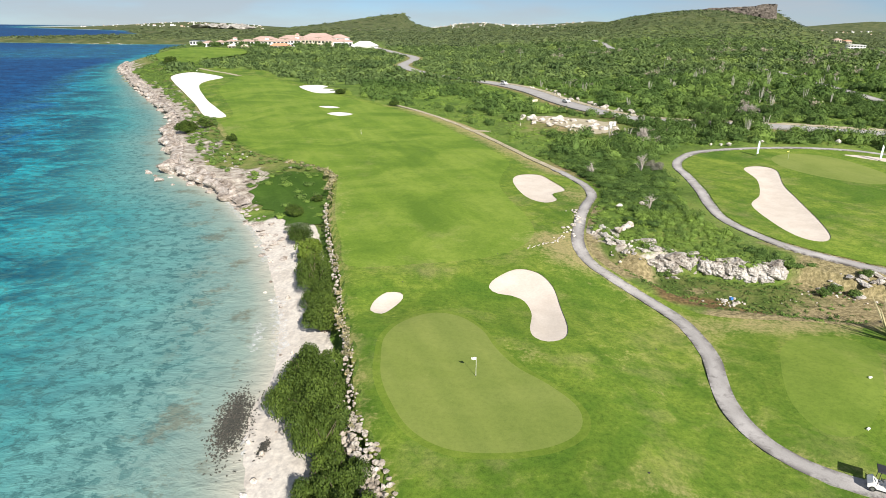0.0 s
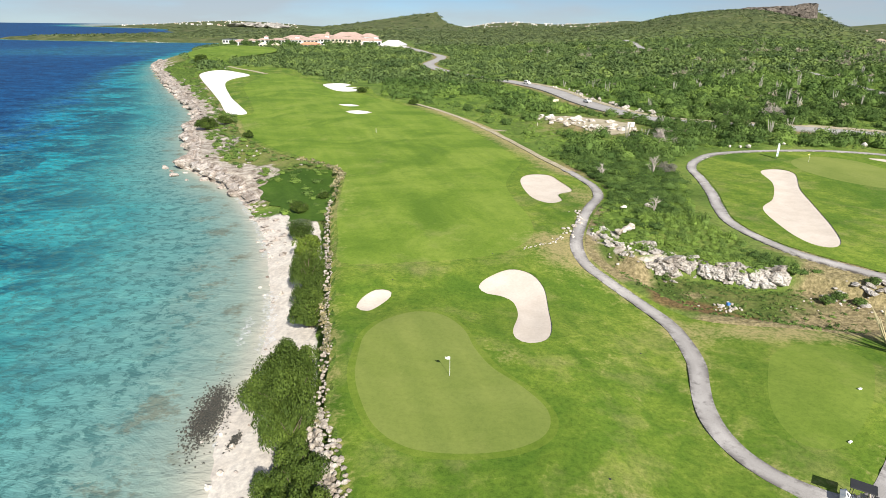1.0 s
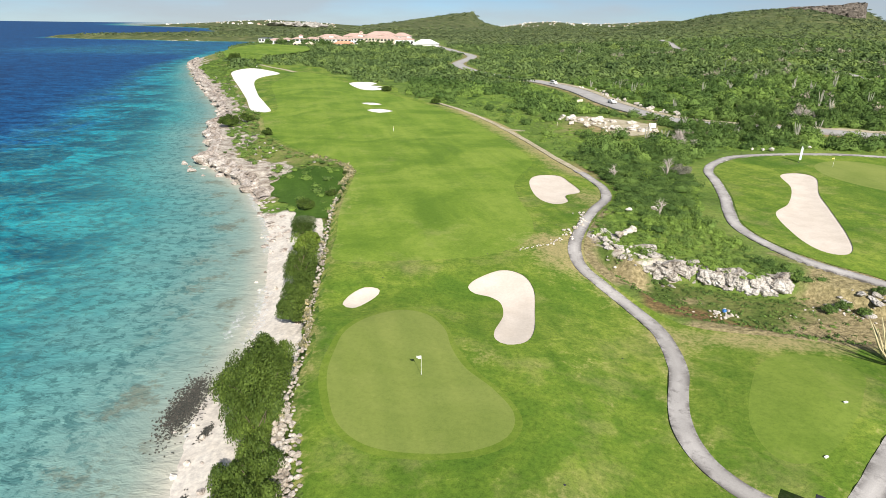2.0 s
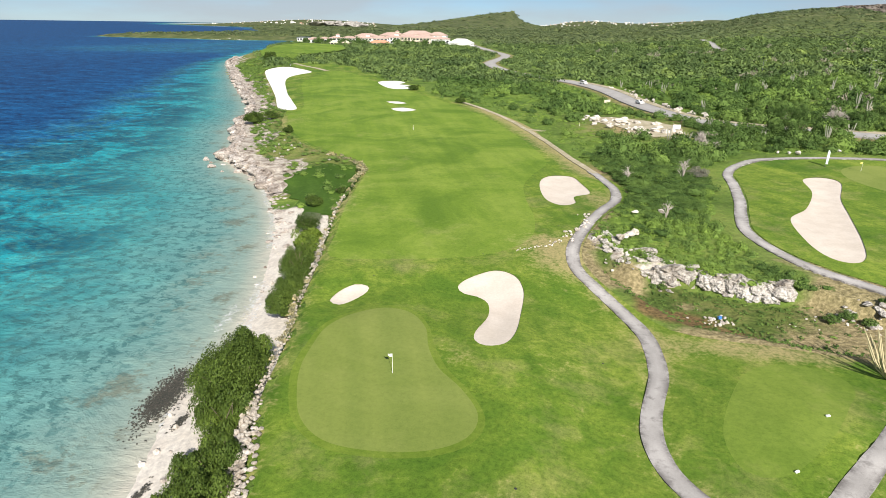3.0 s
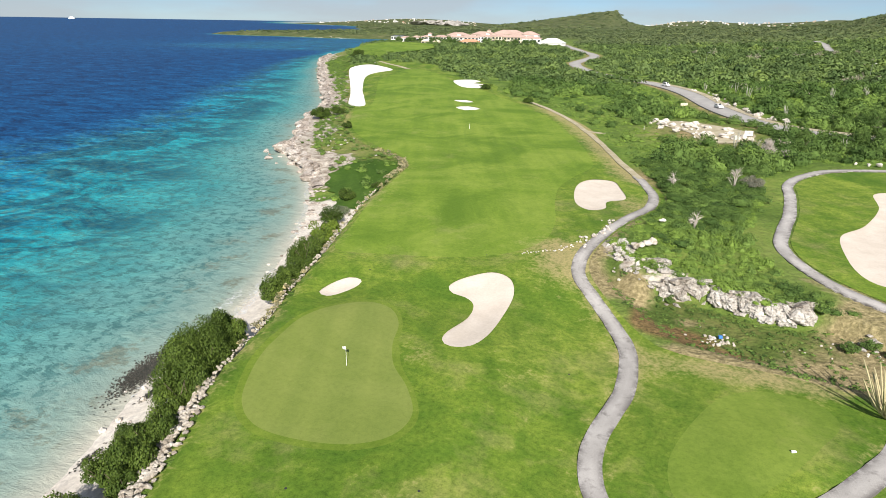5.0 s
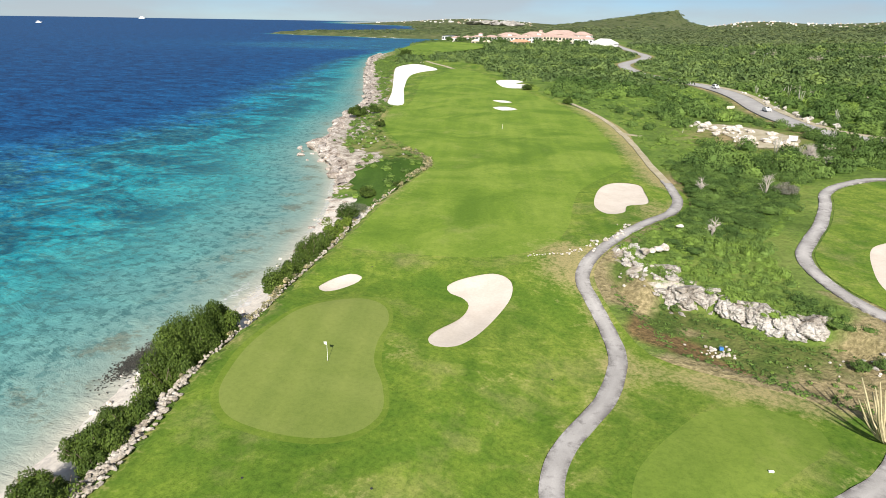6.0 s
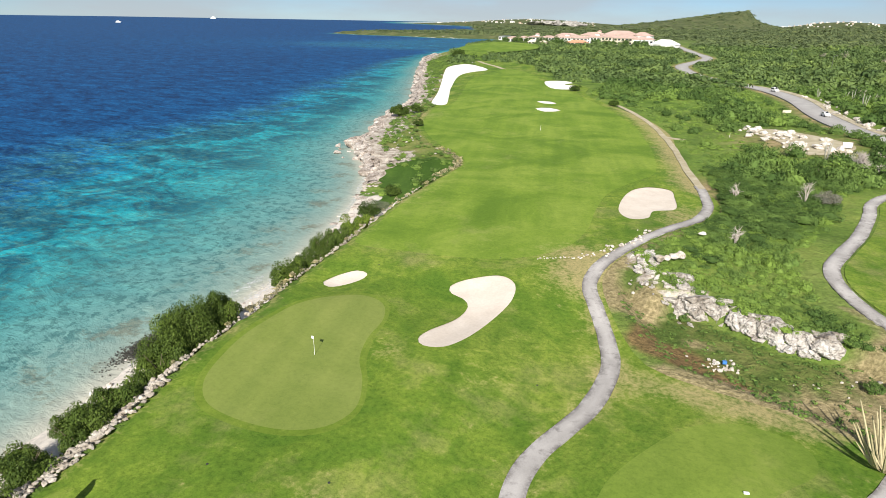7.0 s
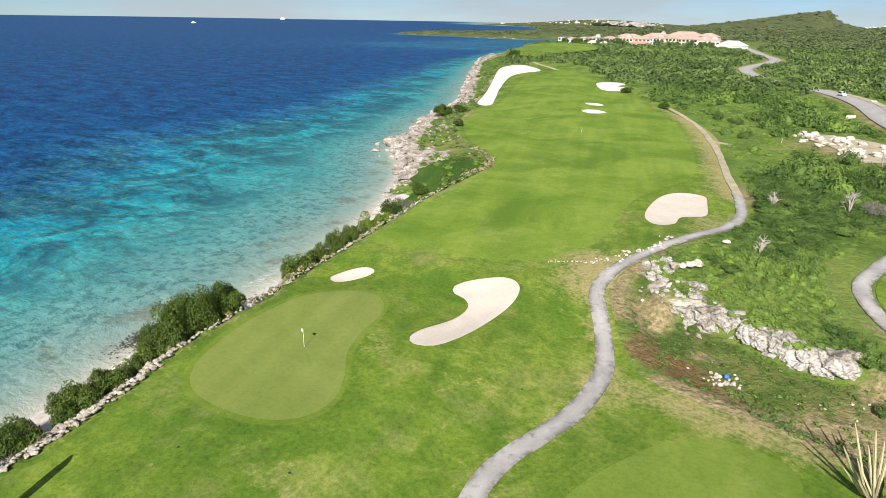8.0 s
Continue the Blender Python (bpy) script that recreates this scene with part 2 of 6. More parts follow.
def relief(nt, b, fac, strength, distance):
    n = nt.nodes.new("ShaderNodeBump")
    n.inputs["Strength"].default_value, n.inputs["Distance"].default_value = strength, distance
    nt.links.new(fac, n.inputs["Height"])
    nt.links.new(n.outputs[0], b.inputs["Normal"])


def grass_material(name, dark, mid, light, dry, dry_share, tuft=1.0, bump=0.05):
    m, nt, b, node = material(name, 0.85, 0.15)
    at = places(nt, node)
    wide, patch, fine, blades = grain(nt, at, 0.05, 5, 0.62, 0.8), grain(nt, at, 0.45, 6, 0.66, 0.6), grain(nt, at, 2.2, 4, 0.7), grain(nt, at, 9.0, 3, 0.7)
    col = steps(nt, wide, [(0.38, dark), (0.49, mid), (0.61, light)])
    col = blend(nt, calc(nt, "MULTIPLY", steps(nt, patch, [(0.36, (1,)), (0.6, (0,))]), 0.75 * tuft), col, dark)
    turned = node("Mapping")
    turned.inputs["Rotation"].default_value = (0, 0, radians(-19.5))
    put(nt, at, turned.inputs["Vector"])
    drawn = node("VectorMath")
    drawn.operation = "MULTIPLY"
    drawn.inputs[1].default_value = (0.3, 0.02, 1)
    put(nt, turned.outputs[0], drawn.inputs[0])
    stripe = grain(nt, drawn.outputs[0], 1.0, 3, 0.5)
    col = blend(nt, 0.3 + 0.5 * tuft, col, steps(nt, stripe, [(0.40, (0.84, 0.88, 0.8)), (0.6, (1.12, 1.08, 1.05))]), "MULTIPLY")
    col = blend(nt, calc(nt, "MULTIPLY", value(nt, "lush"), steps(nt, patch, [(0.3, (1,)), (0.7, (0.5,))])), col, dark)
    thin = calc(nt, "ADD", calc(nt, "MULTIPLY", grain(nt, at, 0.12, 5, 0.6), 0.75), calc(nt, "MULTIPLY", patch, 0.25))
    col = blend(nt, steps(nt, thin, [(dry_share - 0.06, (0,)), (dry_share + 0.1, (0.35,))]), col, dry)
    share = calc(nt, "ADD", calc(nt, "MULTIPLY", value(nt, "dry"), 0.62), calc(nt, "MULTIPLY", calc(nt, "SUBTRACT", calc(nt, "ADD", patch, fine), 1.0), 1.1))
    col = blend(nt, steps(nt, share, [(0.22, (0,)), (0.75, (0.85,))]), col, dry)
    both = calc(nt, "ADD", calc(nt, "MULTIPLY", fine, 0.6), calc(nt, "MULTIPLY", blades, 0.4))
    col = blend(nt, 0.95 * tuft, col, steps(nt, both, [(0.32, (0.5, 0.54, 0.46)), (0.5, (1.0, 1.0, 1.0)), (0.68, (1.38, 1.3, 1.26))]), "MULTIPLY")
    put(nt, col, b.inputs["Base Color"])
    relief(nt, b, both, 0.8, bump)
    return m


GRASS = grass_material("rough_grass", (0.0756, 0.145, 0.015), (0.142, 0.212, 0.025), (0.1947, 0.255, 0.039), (0.33, 0.275, 0.13), 0.575)
COLLAR_GRASS = grass_material("collar_grass", (0.1155, 0.178, 0.02), (0.1505, 0.212, 0.03), (0.184, 0.236, 0.042), (0.28, 0.27, 0.09), 0.62, 0.6, 0.02)
FAIR_GRASS = grass_material("fairway_grass_short", (0.1029, 0.178, 0.018), (0.1463, 0.228, 0.026), (0.1926, 0.268, 0.04), (0.30, 0.29, 0.11), 0.63, 0.5, 0.03)
MOWN = grass_material("mown_green", (0.1659, 0.213, 0.046), (0.1887, 0.232, 0.055), (0.2119, 0.25, 0.063), (0.25, 0.27, 0.08), 0.64, 0.35, 0.01)
TEE_GRASS = grass_material("tee_grass", (0.108, 0.172, 0.022), (0.142, 0.212, 0.03), (0.168, 0.236, 0.038), (0.26, 0.27, 0.08), 0.62, 0.5, 0.02)

LOW_GRASS = grass_material("low_grass", (0.036, 0.078, 0.009), (0.048, 0.098, 0.012), (0.062, 0.118, 0.016), (0.16, 0.17, 0.06), 0.66, 0.6, 0.04)


def sand_material(name, low, high, bump=0.03):
    m, nt, b, node = material(name, 0.95, 0.1)
    at = places(nt, node)
    g1, g2, g3 = grain(nt, at, 0.35, 4), grain(nt, at, 3.0, 5, 0.65), grain(nt, at, 14.0, 3)
    col = steps(nt, g1, [(0.35, low), (0.65, high)])
    col = blend(nt, 0.5, col, steps(nt, g2, [(0.3, (0.86, 0.85, 0.83)), (0.6, (1.05, 1.05, 1.05))]), "MULTIPLY")
    put(nt, col, b.inputs["Base Color"])
    relief(nt, b, calc(nt, "ADD", g2, calc(nt, "MULTIPLY", g3, 0.4)), 0.5, bump)
    return m


WHITE_SAND = sand_material("white_sand", (0.74, 0.70, 0.65), (0.80, 0.77, 0.72))
BUNKER_SAND = sand_material("bunker_sand", (0.56, 0.49, 0.415), (0.625, 0.555, 0.48))


def rock_material(name, low, mid, high, scale=1.0, bump=0.35):
    m, nt, b, node = material(name, 0.9, 0.2)
    at = places(nt, node)
    big, small = grain(nt, at, 0.35 * scale, 6, 0.65, 0.8), grain(nt, at, 2.2 * scale, 6, 0.7)
    v = node("TexVoronoi")
    v.feature = "DISTANCE_TO_EDGE"
    v.inputs["Scale"].default_value = 0.7 * scale
    put(nt, at, v.inputs["Vector"])
    crack = steps(nt, v.outputs["Distance"], [(0.0, (0.35,)), (0.08, (1,))])
    col = steps(nt, big, [(0.32, low), (0.5, mid), (0.66, high)])
    col = blend(nt, 0.8, col, steps(nt, small, [(0.32, (0.5, 0.47, 0.42)), (0.58, (1.1, 1.1, 1.1))]), "MULTIPLY")
    col = blend(nt, 0.35, col, crack, "MULTIPLY")
    put(nt, col, b.inputs["Base Color"])
    relief(nt, b, calc(nt, "ADD", small, calc(nt, "MULTIPLY", crack, 0.3)), 0.9, bump)
    return m


CORAL = rock_material("coral_limestone", (0.20, 0.16, 0.125), (0.43, 0.375, 0.33), (0.60, 0.55, 0.51), 0.8, 0.4)
PALE_ROCK = rock_material("pale_limestone", (0.30, 0.255, 0.21), (0.54, 0.50, 0.455), (0.69, 0.655, 0.615), 0.9, 0.6)
WALL_STONE = rock_material("wall_stone", (0.26, 0.21, 0.16), (0.47, 0.42, 0.355), (0.64, 0.59, 0.53), 1.6, 0.15)
WHITE_ROCK = rock_material("white_limestone", (0.34, 0.29, 0.23), (0.60, 0.55, 0.49), (0.74, 0.70, 0.65), 1.2, 0.15)
GREY_ROCK = rock_material("grey_rock", (0.22, 0.21, 0.19), (0.36, 0.34, 0.31), (0.5, 0.475, 0.44), 0.05, 2.0)
MESA_ROCK = rock_material("mesa_rock", (0.085, 0.072, 0.06), (0.13, 0.112, 0.095), (0.22, 0.19, 0.16), 0.12, 2.0)


def leaf_material(name, dark, mid, light, gloss=0.45):
    m, nt, b, node = material(name, gloss, 0.12)
    geo = node("NewGeometry")
    col = steps(nt, geo.outputs["Random Per Island"], [(0.0, dark), (0.55, mid), (1.0, light)])
    col = blend(nt, 0.8, col, steps(nt, value(nt, "tint"), [(0.0, (0.34, 0.42, 0.43)), (0.5, (1.0, 1.0, 1.0)), (1.0, (1.55, 1.46, 1.1))]), "MULTIPLY")
    put(nt, col, b.inputs["Base Color"])
    t = node("BsdfTranslucent")
    put(nt, blend(nt, 1.0, col, (1.3, 1.35, 0.6), "MULTIPLY"), t.inputs["Color"])
    mix = node("MixShader")
    mix.inputs[0].default_value = 0.06
    put(nt, b.outputs[0], mix.inputs[1])
    put(nt, t.outputs[0], mix.inputs[2])
    put(nt, mix.outputs[0], nt.nodes["Material Output"].inputs["Surface"])
    return m


SCRUB_LEAF = leaf_material("scrub_leaves", (0.100, 0.162, 0.037), (0.116, 0.185, 0.043), (0.134, 0.206, 0.050), 0.7)
SEAGRAPE_LEAF = leaf_material("seagrape_leaves", (0.058, 0.092, 0.014), (0.079, 0.120, 0.020), (0.108, 0.154, 0.028), 0.6)
STRAW = leaf_material("straw_grass", (0.24, 0.21, 0.11), (0.32, 0.285, 0.16), (0.42, 0.37, 0.24), 0.9)
DRY_TWIG = leaf_material("dry_twigs", (0.19, 0.175, 0.125), (0.27, 0.25, 0.185), (0.36, 0.33, 0.26), 0.9)
GREY_LEAF = leaf_material("grey_leaves", (0.09, 0.11, 0.06), (0.14, 0.17, 0.10), (0.2, 0.23, 0.15), 0.6)
FAR_LEAF = leaf_material("far_scrub_leaves", (0.108, 0.158, 0.05), (0.118, 0.172, 0.055), (0.128, 0.186, 0.06), 0.75)
# greyer than the nearer leaves: distance haze painted into the leaf colour
HAZE_LEAF = leaf_material("hazy_hill_leaves", (0.104, 0.136, 0.06), (0.118, 0.152, 0.067), (0.134, 0.168, 0.075), 0.8)


def bark_material():
    m, nt, b, node = material("bark", 0.9, 0.2)
    g1 = grain(nt, places(nt, node, (6, 6, 1.5)), 2.0, 5, 0.7)
    put(nt, steps(nt, g1, [(0.3, (0.10, 0.075, 0.05)), (0.7, (0.25, 0.2, 0.15))]), b.inputs["Base Color"])
    relief(nt, b, g1, 0.8, 0.03)
    return m


BARK = bark_material()


def plain(name, col, rough=0.5, metal=0.0, vary=0.12, scale=3.0):
    """Painted or moulded surface with slight dirt."""
    m, nt, b, node = material(name, rough, 0.4)
    b.inputs["Metallic"].default_value = metal
    at = places(nt, node)
    g1 = calc(nt, "ADD", calc(nt, "MULTIPLY", grain(nt, at, scale, 4), 0.5), calc(nt, "MULTIPLY", grain(nt, at, scale * 0.2, 4), 0.5))
    lo = tuple(v * (1 - vary) for v in col)
    hi = tuple(min(1, v * (1 + vary)) for v in col)
    put(nt, steps(nt, g1, [(0.35, lo), (0.65, hi)]), b.inputs["Base Color"])
    return m


WHITE = plain("white_paint", (0.8, 0.79, 0.76), 0.5, 0, 0.06)
CREAM = plain("cream_render", (0.66, 0.57, 0.44), 0.9, 0, 0.1, 0.5)
TERRACOTTA = plain("terracotta_tiles", (0.50, 0.26, 0.17), 0.9, 0, 0.18, 0.6)
ORANGE_ROOF = plain("orange_roof", (0.50, 0.25, 0.15), 0.9, 0, 0.15, 0.8)
PINK_ROOF = plain("pink_tiles", (0.44, 0.315, 0.265), 0.9, 0, 0.15, 0.4)
DARK_GLASS = plain("dark_glass", (0.03, 0.035, 0.04), 0.08, 0, 0.1)
RUBBER = plain("black_rubber", (0.02, 0.02, 0.02), 0.8)
BLACK = plain("black_plastic", (0.03, 0.03, 0.032), 0.5)
GREY_STEEL = plain("grey_steel", (0.35, 0.35, 0.35), 0.35, 0.8)
BEIGE_SEAT = plain("beige_vinyl", (0.55, 0.48, 0.36), 0.5)
BLUE = plain("blue_plastic", (0.05, 0.18, 0.45), 0.5)


def pavement_material(name, low, high, stain):
    m, nt, b, node = material(name, 0.9, 0.2)
    at = places(nt, node)
    along = grain(nt, at, 0.9, 7, 0.72, 0.2)
    fine = grain(nt, at, 18.0, 3)
    col = steps(nt, grain(nt, at, 0.25, 4), [(0.35, low), (0.65, high)])
    col = blend(nt, steps(nt, along, [(0.54, (0,)), (0.7, (0.6,))]), col, stain)
    col = blend(nt, calc(nt, "MULTIPLY", value(nt, "edge"), steps(nt, grain(nt, at, 0.5, 7, 0.72), [(0.40, (0,)), (0.54, (1,))])), col, stain)
    col = blend(nt, 0.5, col, steps(nt, fine, [(0.35, (0.8, 0.8, 0.8)), (0.65, (1.1, 1.1, 1.1))]), "MULTIPLY")
    put(nt, col, b.inputs["Base Color"])
    relief(nt, b, fine, 0.4, 0.01)
    return m


CONCRETE = pavement_material("path_concrete", (0.33, 0.312, 0.295), (0.52, 0.492, 0.468), (0.12, 0.11, 0.102))
ASPHALT = pavement_material("road_asphalt", (0.34, 0.325, 0.31), (0.42, 0.405, 0.385), (0.28, 0.265, 0.25))
DIRT = sand_material("dry_dirt", (0.33, 0.29, 0.19), (0.46, 0.405, 0.30), 0.05)


def land_material():
    """Bare land: scrub soil with undergrowth, sand by the sea, coral rock on the shelf; a belongs to the sheet's own values."""
    m, nt, b, node = material("land", 0.92, 0.15)
    at = places(nt, node)
    wide, patch, fine = grain(nt, at, 0.02, 5, 0.6), grain(nt, at, 0.16, 6, 0.66, 0.6), grain(nt, at, 1.6, 5, 0.7)
    dots = grain(nt, at, 0.07, 8, 0.72)
    green = steps(nt, dots, [(0.34, (0.055, 0.105, 0.016)), (0.5, (0.12, 0.195, 0.032)), (0.66, (0.20, 0.255, 0.055))])
    green = blend(nt, steps(nt, grain(nt, at, 0.012, 5, 0.6), [(0.52, (0,)), (0.68, (0.35,))]), green, (0.19, 0.17, 0.09))
    # haze painted into the colour: far ground turns a duller olive
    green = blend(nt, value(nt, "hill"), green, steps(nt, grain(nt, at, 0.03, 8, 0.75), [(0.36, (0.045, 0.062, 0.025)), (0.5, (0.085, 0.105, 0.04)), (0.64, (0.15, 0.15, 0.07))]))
    soil = steps(nt, patch, [(0.3, (0.10, 0.15, 0.03)), (0.48, (0.20, 0.19, 0.07)), (0.62, (0.36, 0.27, 0.15))])
    col = blend(nt, value(nt, "bare"), green, soil)
    pit = steps(nt, patch, [(0.32, (0.062, 0.10, 0.02)), (0.5, (0.095, 0.135, 0.03)), (0.68, (0.165, 0.175, 0.055))])
    col = blend(nt, value(nt, "pit"), col, pit)
    for key, lo, hi in (("brown", (0.115, 0.07, 0.035), (0.25, 0.15, 0.075)), ("straw", (0.225, 0.175, 0.09), (0.385, 0.305, 0.18))):
        k = calc(nt, "ADD", value(nt, key), calc(nt, "MULTIPLY", calc(nt, "SUBTRACT", patch, 0.5), 1.3))
        col = blend(nt, steps(nt, k, [(0.3, (0,)), (0.78, (0.85,))]), col, steps(nt, fine, [(0.35, lo), (0.65, hi)]))
    rock = steps(nt, grain(nt, at, 0.45, 7, 0.68, 0.4), [(0.35, (0.17, 0.13, 0.10)), (0.48, (0.38, 0.33, 0.28)), (0.62, (0.54, 0.49, 0.43))])
    ra = calc(nt, "ADD", value(nt, "rock"), calc(nt, "MULTIPLY", calc(nt, "SUBTRACT", patch, 0.5), 1.6))
    col = blend(nt, steps(nt, ra, [(0.45, (0,)), (0.55, (1,))]), col, rock)
    sand = steps(nt, patch, [(0.35, (0.50, 0.45, 0.40)), (0.6, (0.61, 0.565, 0.515))])
    sa = calc(nt, "ADD", value(nt, "sand"), calc(nt, "MULTIPLY", calc(nt, "SUBTRACT", patch, 0.5), 0.7))
    col = blend(nt, steps(nt, sa, [(0.45, (0,)), (0.55, (1,))]), col, sand)
    col = blend(nt, 0.7, col, steps(nt, fine, [(0.3, (0.6, 0.6, 0.6)), (0.65, (1.25, 1.25, 1.2))]), "MULTIPLY")
    put(nt, col, b.inputs["Base Color"])
    rough = calc(nt, "ADD", fine, calc(nt, "MULTIPLY", grain(nt, at, 0.4, 6, 0.7, 0.5), 3.0))
    relief(nt, b, calc(nt, "MULTIPLY", rough, calc(nt, "SUBTRACT", 1.0, calc(nt, "MULTIPLY", value(nt, "sand"), 0.9))), 1.0, 0.22)
    return m


LAND_MAT = land_material()


def sea_material():
    """Clear shallow water over sand and reef, deep blue past the drop-off."""
    m, nt, b, node = material("sea_water", 0.3, 0.035)
    at = places(nt, node)
    d = value(nt, "off")
    warp = calc(nt, "MULTIPLY", calc(nt, "SUBTRACT", grain(nt, at, 0.022, 5, 0.6, 0.5), 0.5), 0.42)
    warp2 = calc(nt, "MULTIPLY", calc(nt, "SUBTRACT", grain(nt, at, 0.13, 5, 0.65), 0.5), 0.14)
    s = calc(nt, "ADD", calc(nt, "ADD", d, calc(nt, "MULTIPLY", warp, calc(nt, "MINIMUM", calc(nt, "MULTIPLY", d, 3.0), 1.0))), calc(nt, "MULTIPLY", warp2, calc(nt, "MINIMUM", calc(nt, "MULTIPLY", d, 4.0), 1.0)))
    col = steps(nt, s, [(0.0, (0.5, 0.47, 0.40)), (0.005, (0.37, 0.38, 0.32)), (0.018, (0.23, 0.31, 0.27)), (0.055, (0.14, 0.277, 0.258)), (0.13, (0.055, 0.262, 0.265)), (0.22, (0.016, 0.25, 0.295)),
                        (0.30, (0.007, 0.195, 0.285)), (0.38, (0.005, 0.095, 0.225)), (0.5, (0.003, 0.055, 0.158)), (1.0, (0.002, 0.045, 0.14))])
    reef = steps(nt, grain(nt, at, 0.05, 7, 0.7, 0.8), [(0.45, (0,)), (0.54, (1,))])
    band = steps(nt, d, [(0.09, (0,)), (0.19, (0.9,)), (0.38, (0.9,)), (0.48, (0,))])
    col = blend(nt, calc(nt, "MULTIPLY", reef, band), col, (0.010, 0.075, 0.115))
    spots = steps(nt, grain(nt, at, 0.55, 6, 0.75, 0.4), [(0.50, (0,)), (0.57, (1,))])
    weed = steps(nt, calc(nt, "ADD", calc(nt, "MULTIPLY", grain(nt, at, 0.16, 3, 0.5), 0.55), calc(nt, "MULTIPLY", grain(nt, at, 1.1, 6, 0.75), 0.45)), [(0.52, (0,)), (0.6, (0.7,))])
    col = blend(nt, calc(nt, "MULTIPLY", weed, steps(nt, d, [(0.008, (0,)), (0.02, (0.9,)), (0.045, (0.8,)), (0.075, (0,))])), col, (0.13, 0.115, 0.07))
    near = steps(nt, d, [(0.02, (0,)), (0.06, (0.8,)), (0.38, (0.55,)), (0.55, (0,))])
    col = blend(nt, calc(nt, "MULTIPLY", spots, near), col, (0.045, 0.135, 0.135))
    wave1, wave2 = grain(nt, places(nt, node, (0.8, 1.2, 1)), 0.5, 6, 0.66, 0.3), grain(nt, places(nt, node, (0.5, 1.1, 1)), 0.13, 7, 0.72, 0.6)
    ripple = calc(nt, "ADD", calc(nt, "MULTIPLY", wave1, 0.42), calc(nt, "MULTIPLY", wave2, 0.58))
    # wave light painted into the colour: pale glints on crests, dark troughs
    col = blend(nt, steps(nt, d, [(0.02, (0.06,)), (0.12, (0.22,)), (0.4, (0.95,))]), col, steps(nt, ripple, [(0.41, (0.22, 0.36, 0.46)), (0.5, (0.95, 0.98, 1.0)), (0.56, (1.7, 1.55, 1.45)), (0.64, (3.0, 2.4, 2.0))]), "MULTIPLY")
    body, shine, mix = node("BsdfDiffuse"), node("BsdfGlossy"), node("MixShader")
    shine.inputs["Roughness"].default_value, mix.inputs[0].default_value = 0.3, 0.035
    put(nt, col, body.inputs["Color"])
    bump = node("Bump")
    bump.inputs["Strength"].default_value, bump.inputs["Distance"].default_value = 0.8, 0.8
    put(nt, ripple, bump.inputs["Height"])
    put(nt, bump.outputs[0], body.inputs["Normal"])
    put(nt, bump.outputs[0], shine.inputs["Normal"])
    put(nt, body.outputs[0], mix.inputs[1])
    put(nt, shine.outputs[0], mix.inputs[2])
    rim = node("Fresnel")
    rim.inputs["IOR"].default_value = 1.33
    put(nt, calc(nt, "ADD", 0.03, calc(nt, "MULTIPLY", rim.outputs[0], 0.13)), mix.inputs[0])
    put(nt, mix.outputs[0], nt.nodes["Material Output"].inputs["Surface"])
    return m


SEA_MAT = sea_material()


def foam_material():
    m, nt, b, node = material("foam", 0.8, 0.2)
    at = places(nt, node)
    b.inputs["Base Color"].default_value = (0.78, 0.8, 0.8, 1)
    put(nt, steps(nt, grain(nt, at, 1.6, 5, 0.7), [(0.44, (0,)), (0.7, (0.65,))]), b.inputs["Alpha"])
    return m


FOAM = foam_material()
SEAWEED = leaf_material("seaweed", (0.05, 0.05, 0.045), (0.09, 0.085, 0.075), (0.14, 0.125, 0.105), 0.6)


# ---- mesh helpers ----
def mesh_of(name, verts, faces, mat, smooth=False, values=None):
    """A mesh from arrays; faces all have the same number of corners."""
    me = bpy.data.meshes.new(name)
    verts, faces = np.asarray(verts, np.float32), np.asarray(faces, np.int32)
    n, k = faces.shape
    me.vertices.add(len(verts))
    me.vertices.foreach_set("co", verts.ravel())
    me.loops.add(n * k)
    me.loops.foreach_set("vertex_index", faces.ravel())
    me.polygons.add(n)
    me.polygons.foreach_set("loop_start", np.arange(0, n * k, k, dtype=np.int32))
    me.polygons.foreach_set("loop_total", np.full(n, k, np.int32))
    me.polygons.foreach_set("use_smooth", np.full(n, smooth, bool))
    for key, val in (values or {}).items():
        a = me.attributes.new(key, "FLOAT", "POINT")
        a.data.foreach_set("value", np.asarray(val, np.float32))
    me.update(calc_edges=True)
    me.materials.append(mat)
    return me


def part(name, bm, mat, parent=None, label="", smooth=False):
    """Links a bmesh as one mesh object under a thing or a part."""
    me = bpy.data.meshes.new(name)
    if smooth:
        for f in bm.faces:
            f.smooth = True
    bm.to_mesh(me)
    bm.free()
    me.materials.append(mat)
    ob = new(name, me)
    ob.parent = parent
    return tagged(ob, label)


def box(bm, size, at, turn=0.0, bevel=0.0):
    r = bmesh.ops.create_cube(bm, size=1.0, matrix=pose(*at, 0, 0, turn) @ Matrix.Diagonal((*size, 1)))
    if bevel:
        edges = list({e for v in r["verts"] for e in v.link_edges})
        bmesh.ops.bevel(bm, geom=edges, offset=bevel, segments=1, affect="EDGES")
    return bm


def rod(bm, a, b, r1, r2, sides=8):
    """A tapered round bar from a to b."""
    a, b = Vector(a), Vector(b)
    m = Matrix.Translation((a + b) / 2) @ (b - a).to_track_quat("Z", "Y").to_matrix().to_4x4()
    bmesh.ops.create_cone(bm, cap_ends=True, segments=sides, radius1=r1, radius2=r2, depth=(b - a).length, matrix=m)
    return bm


def z_at(x, y):
    return float(height(np.array([x]), np.array([y]))[0])


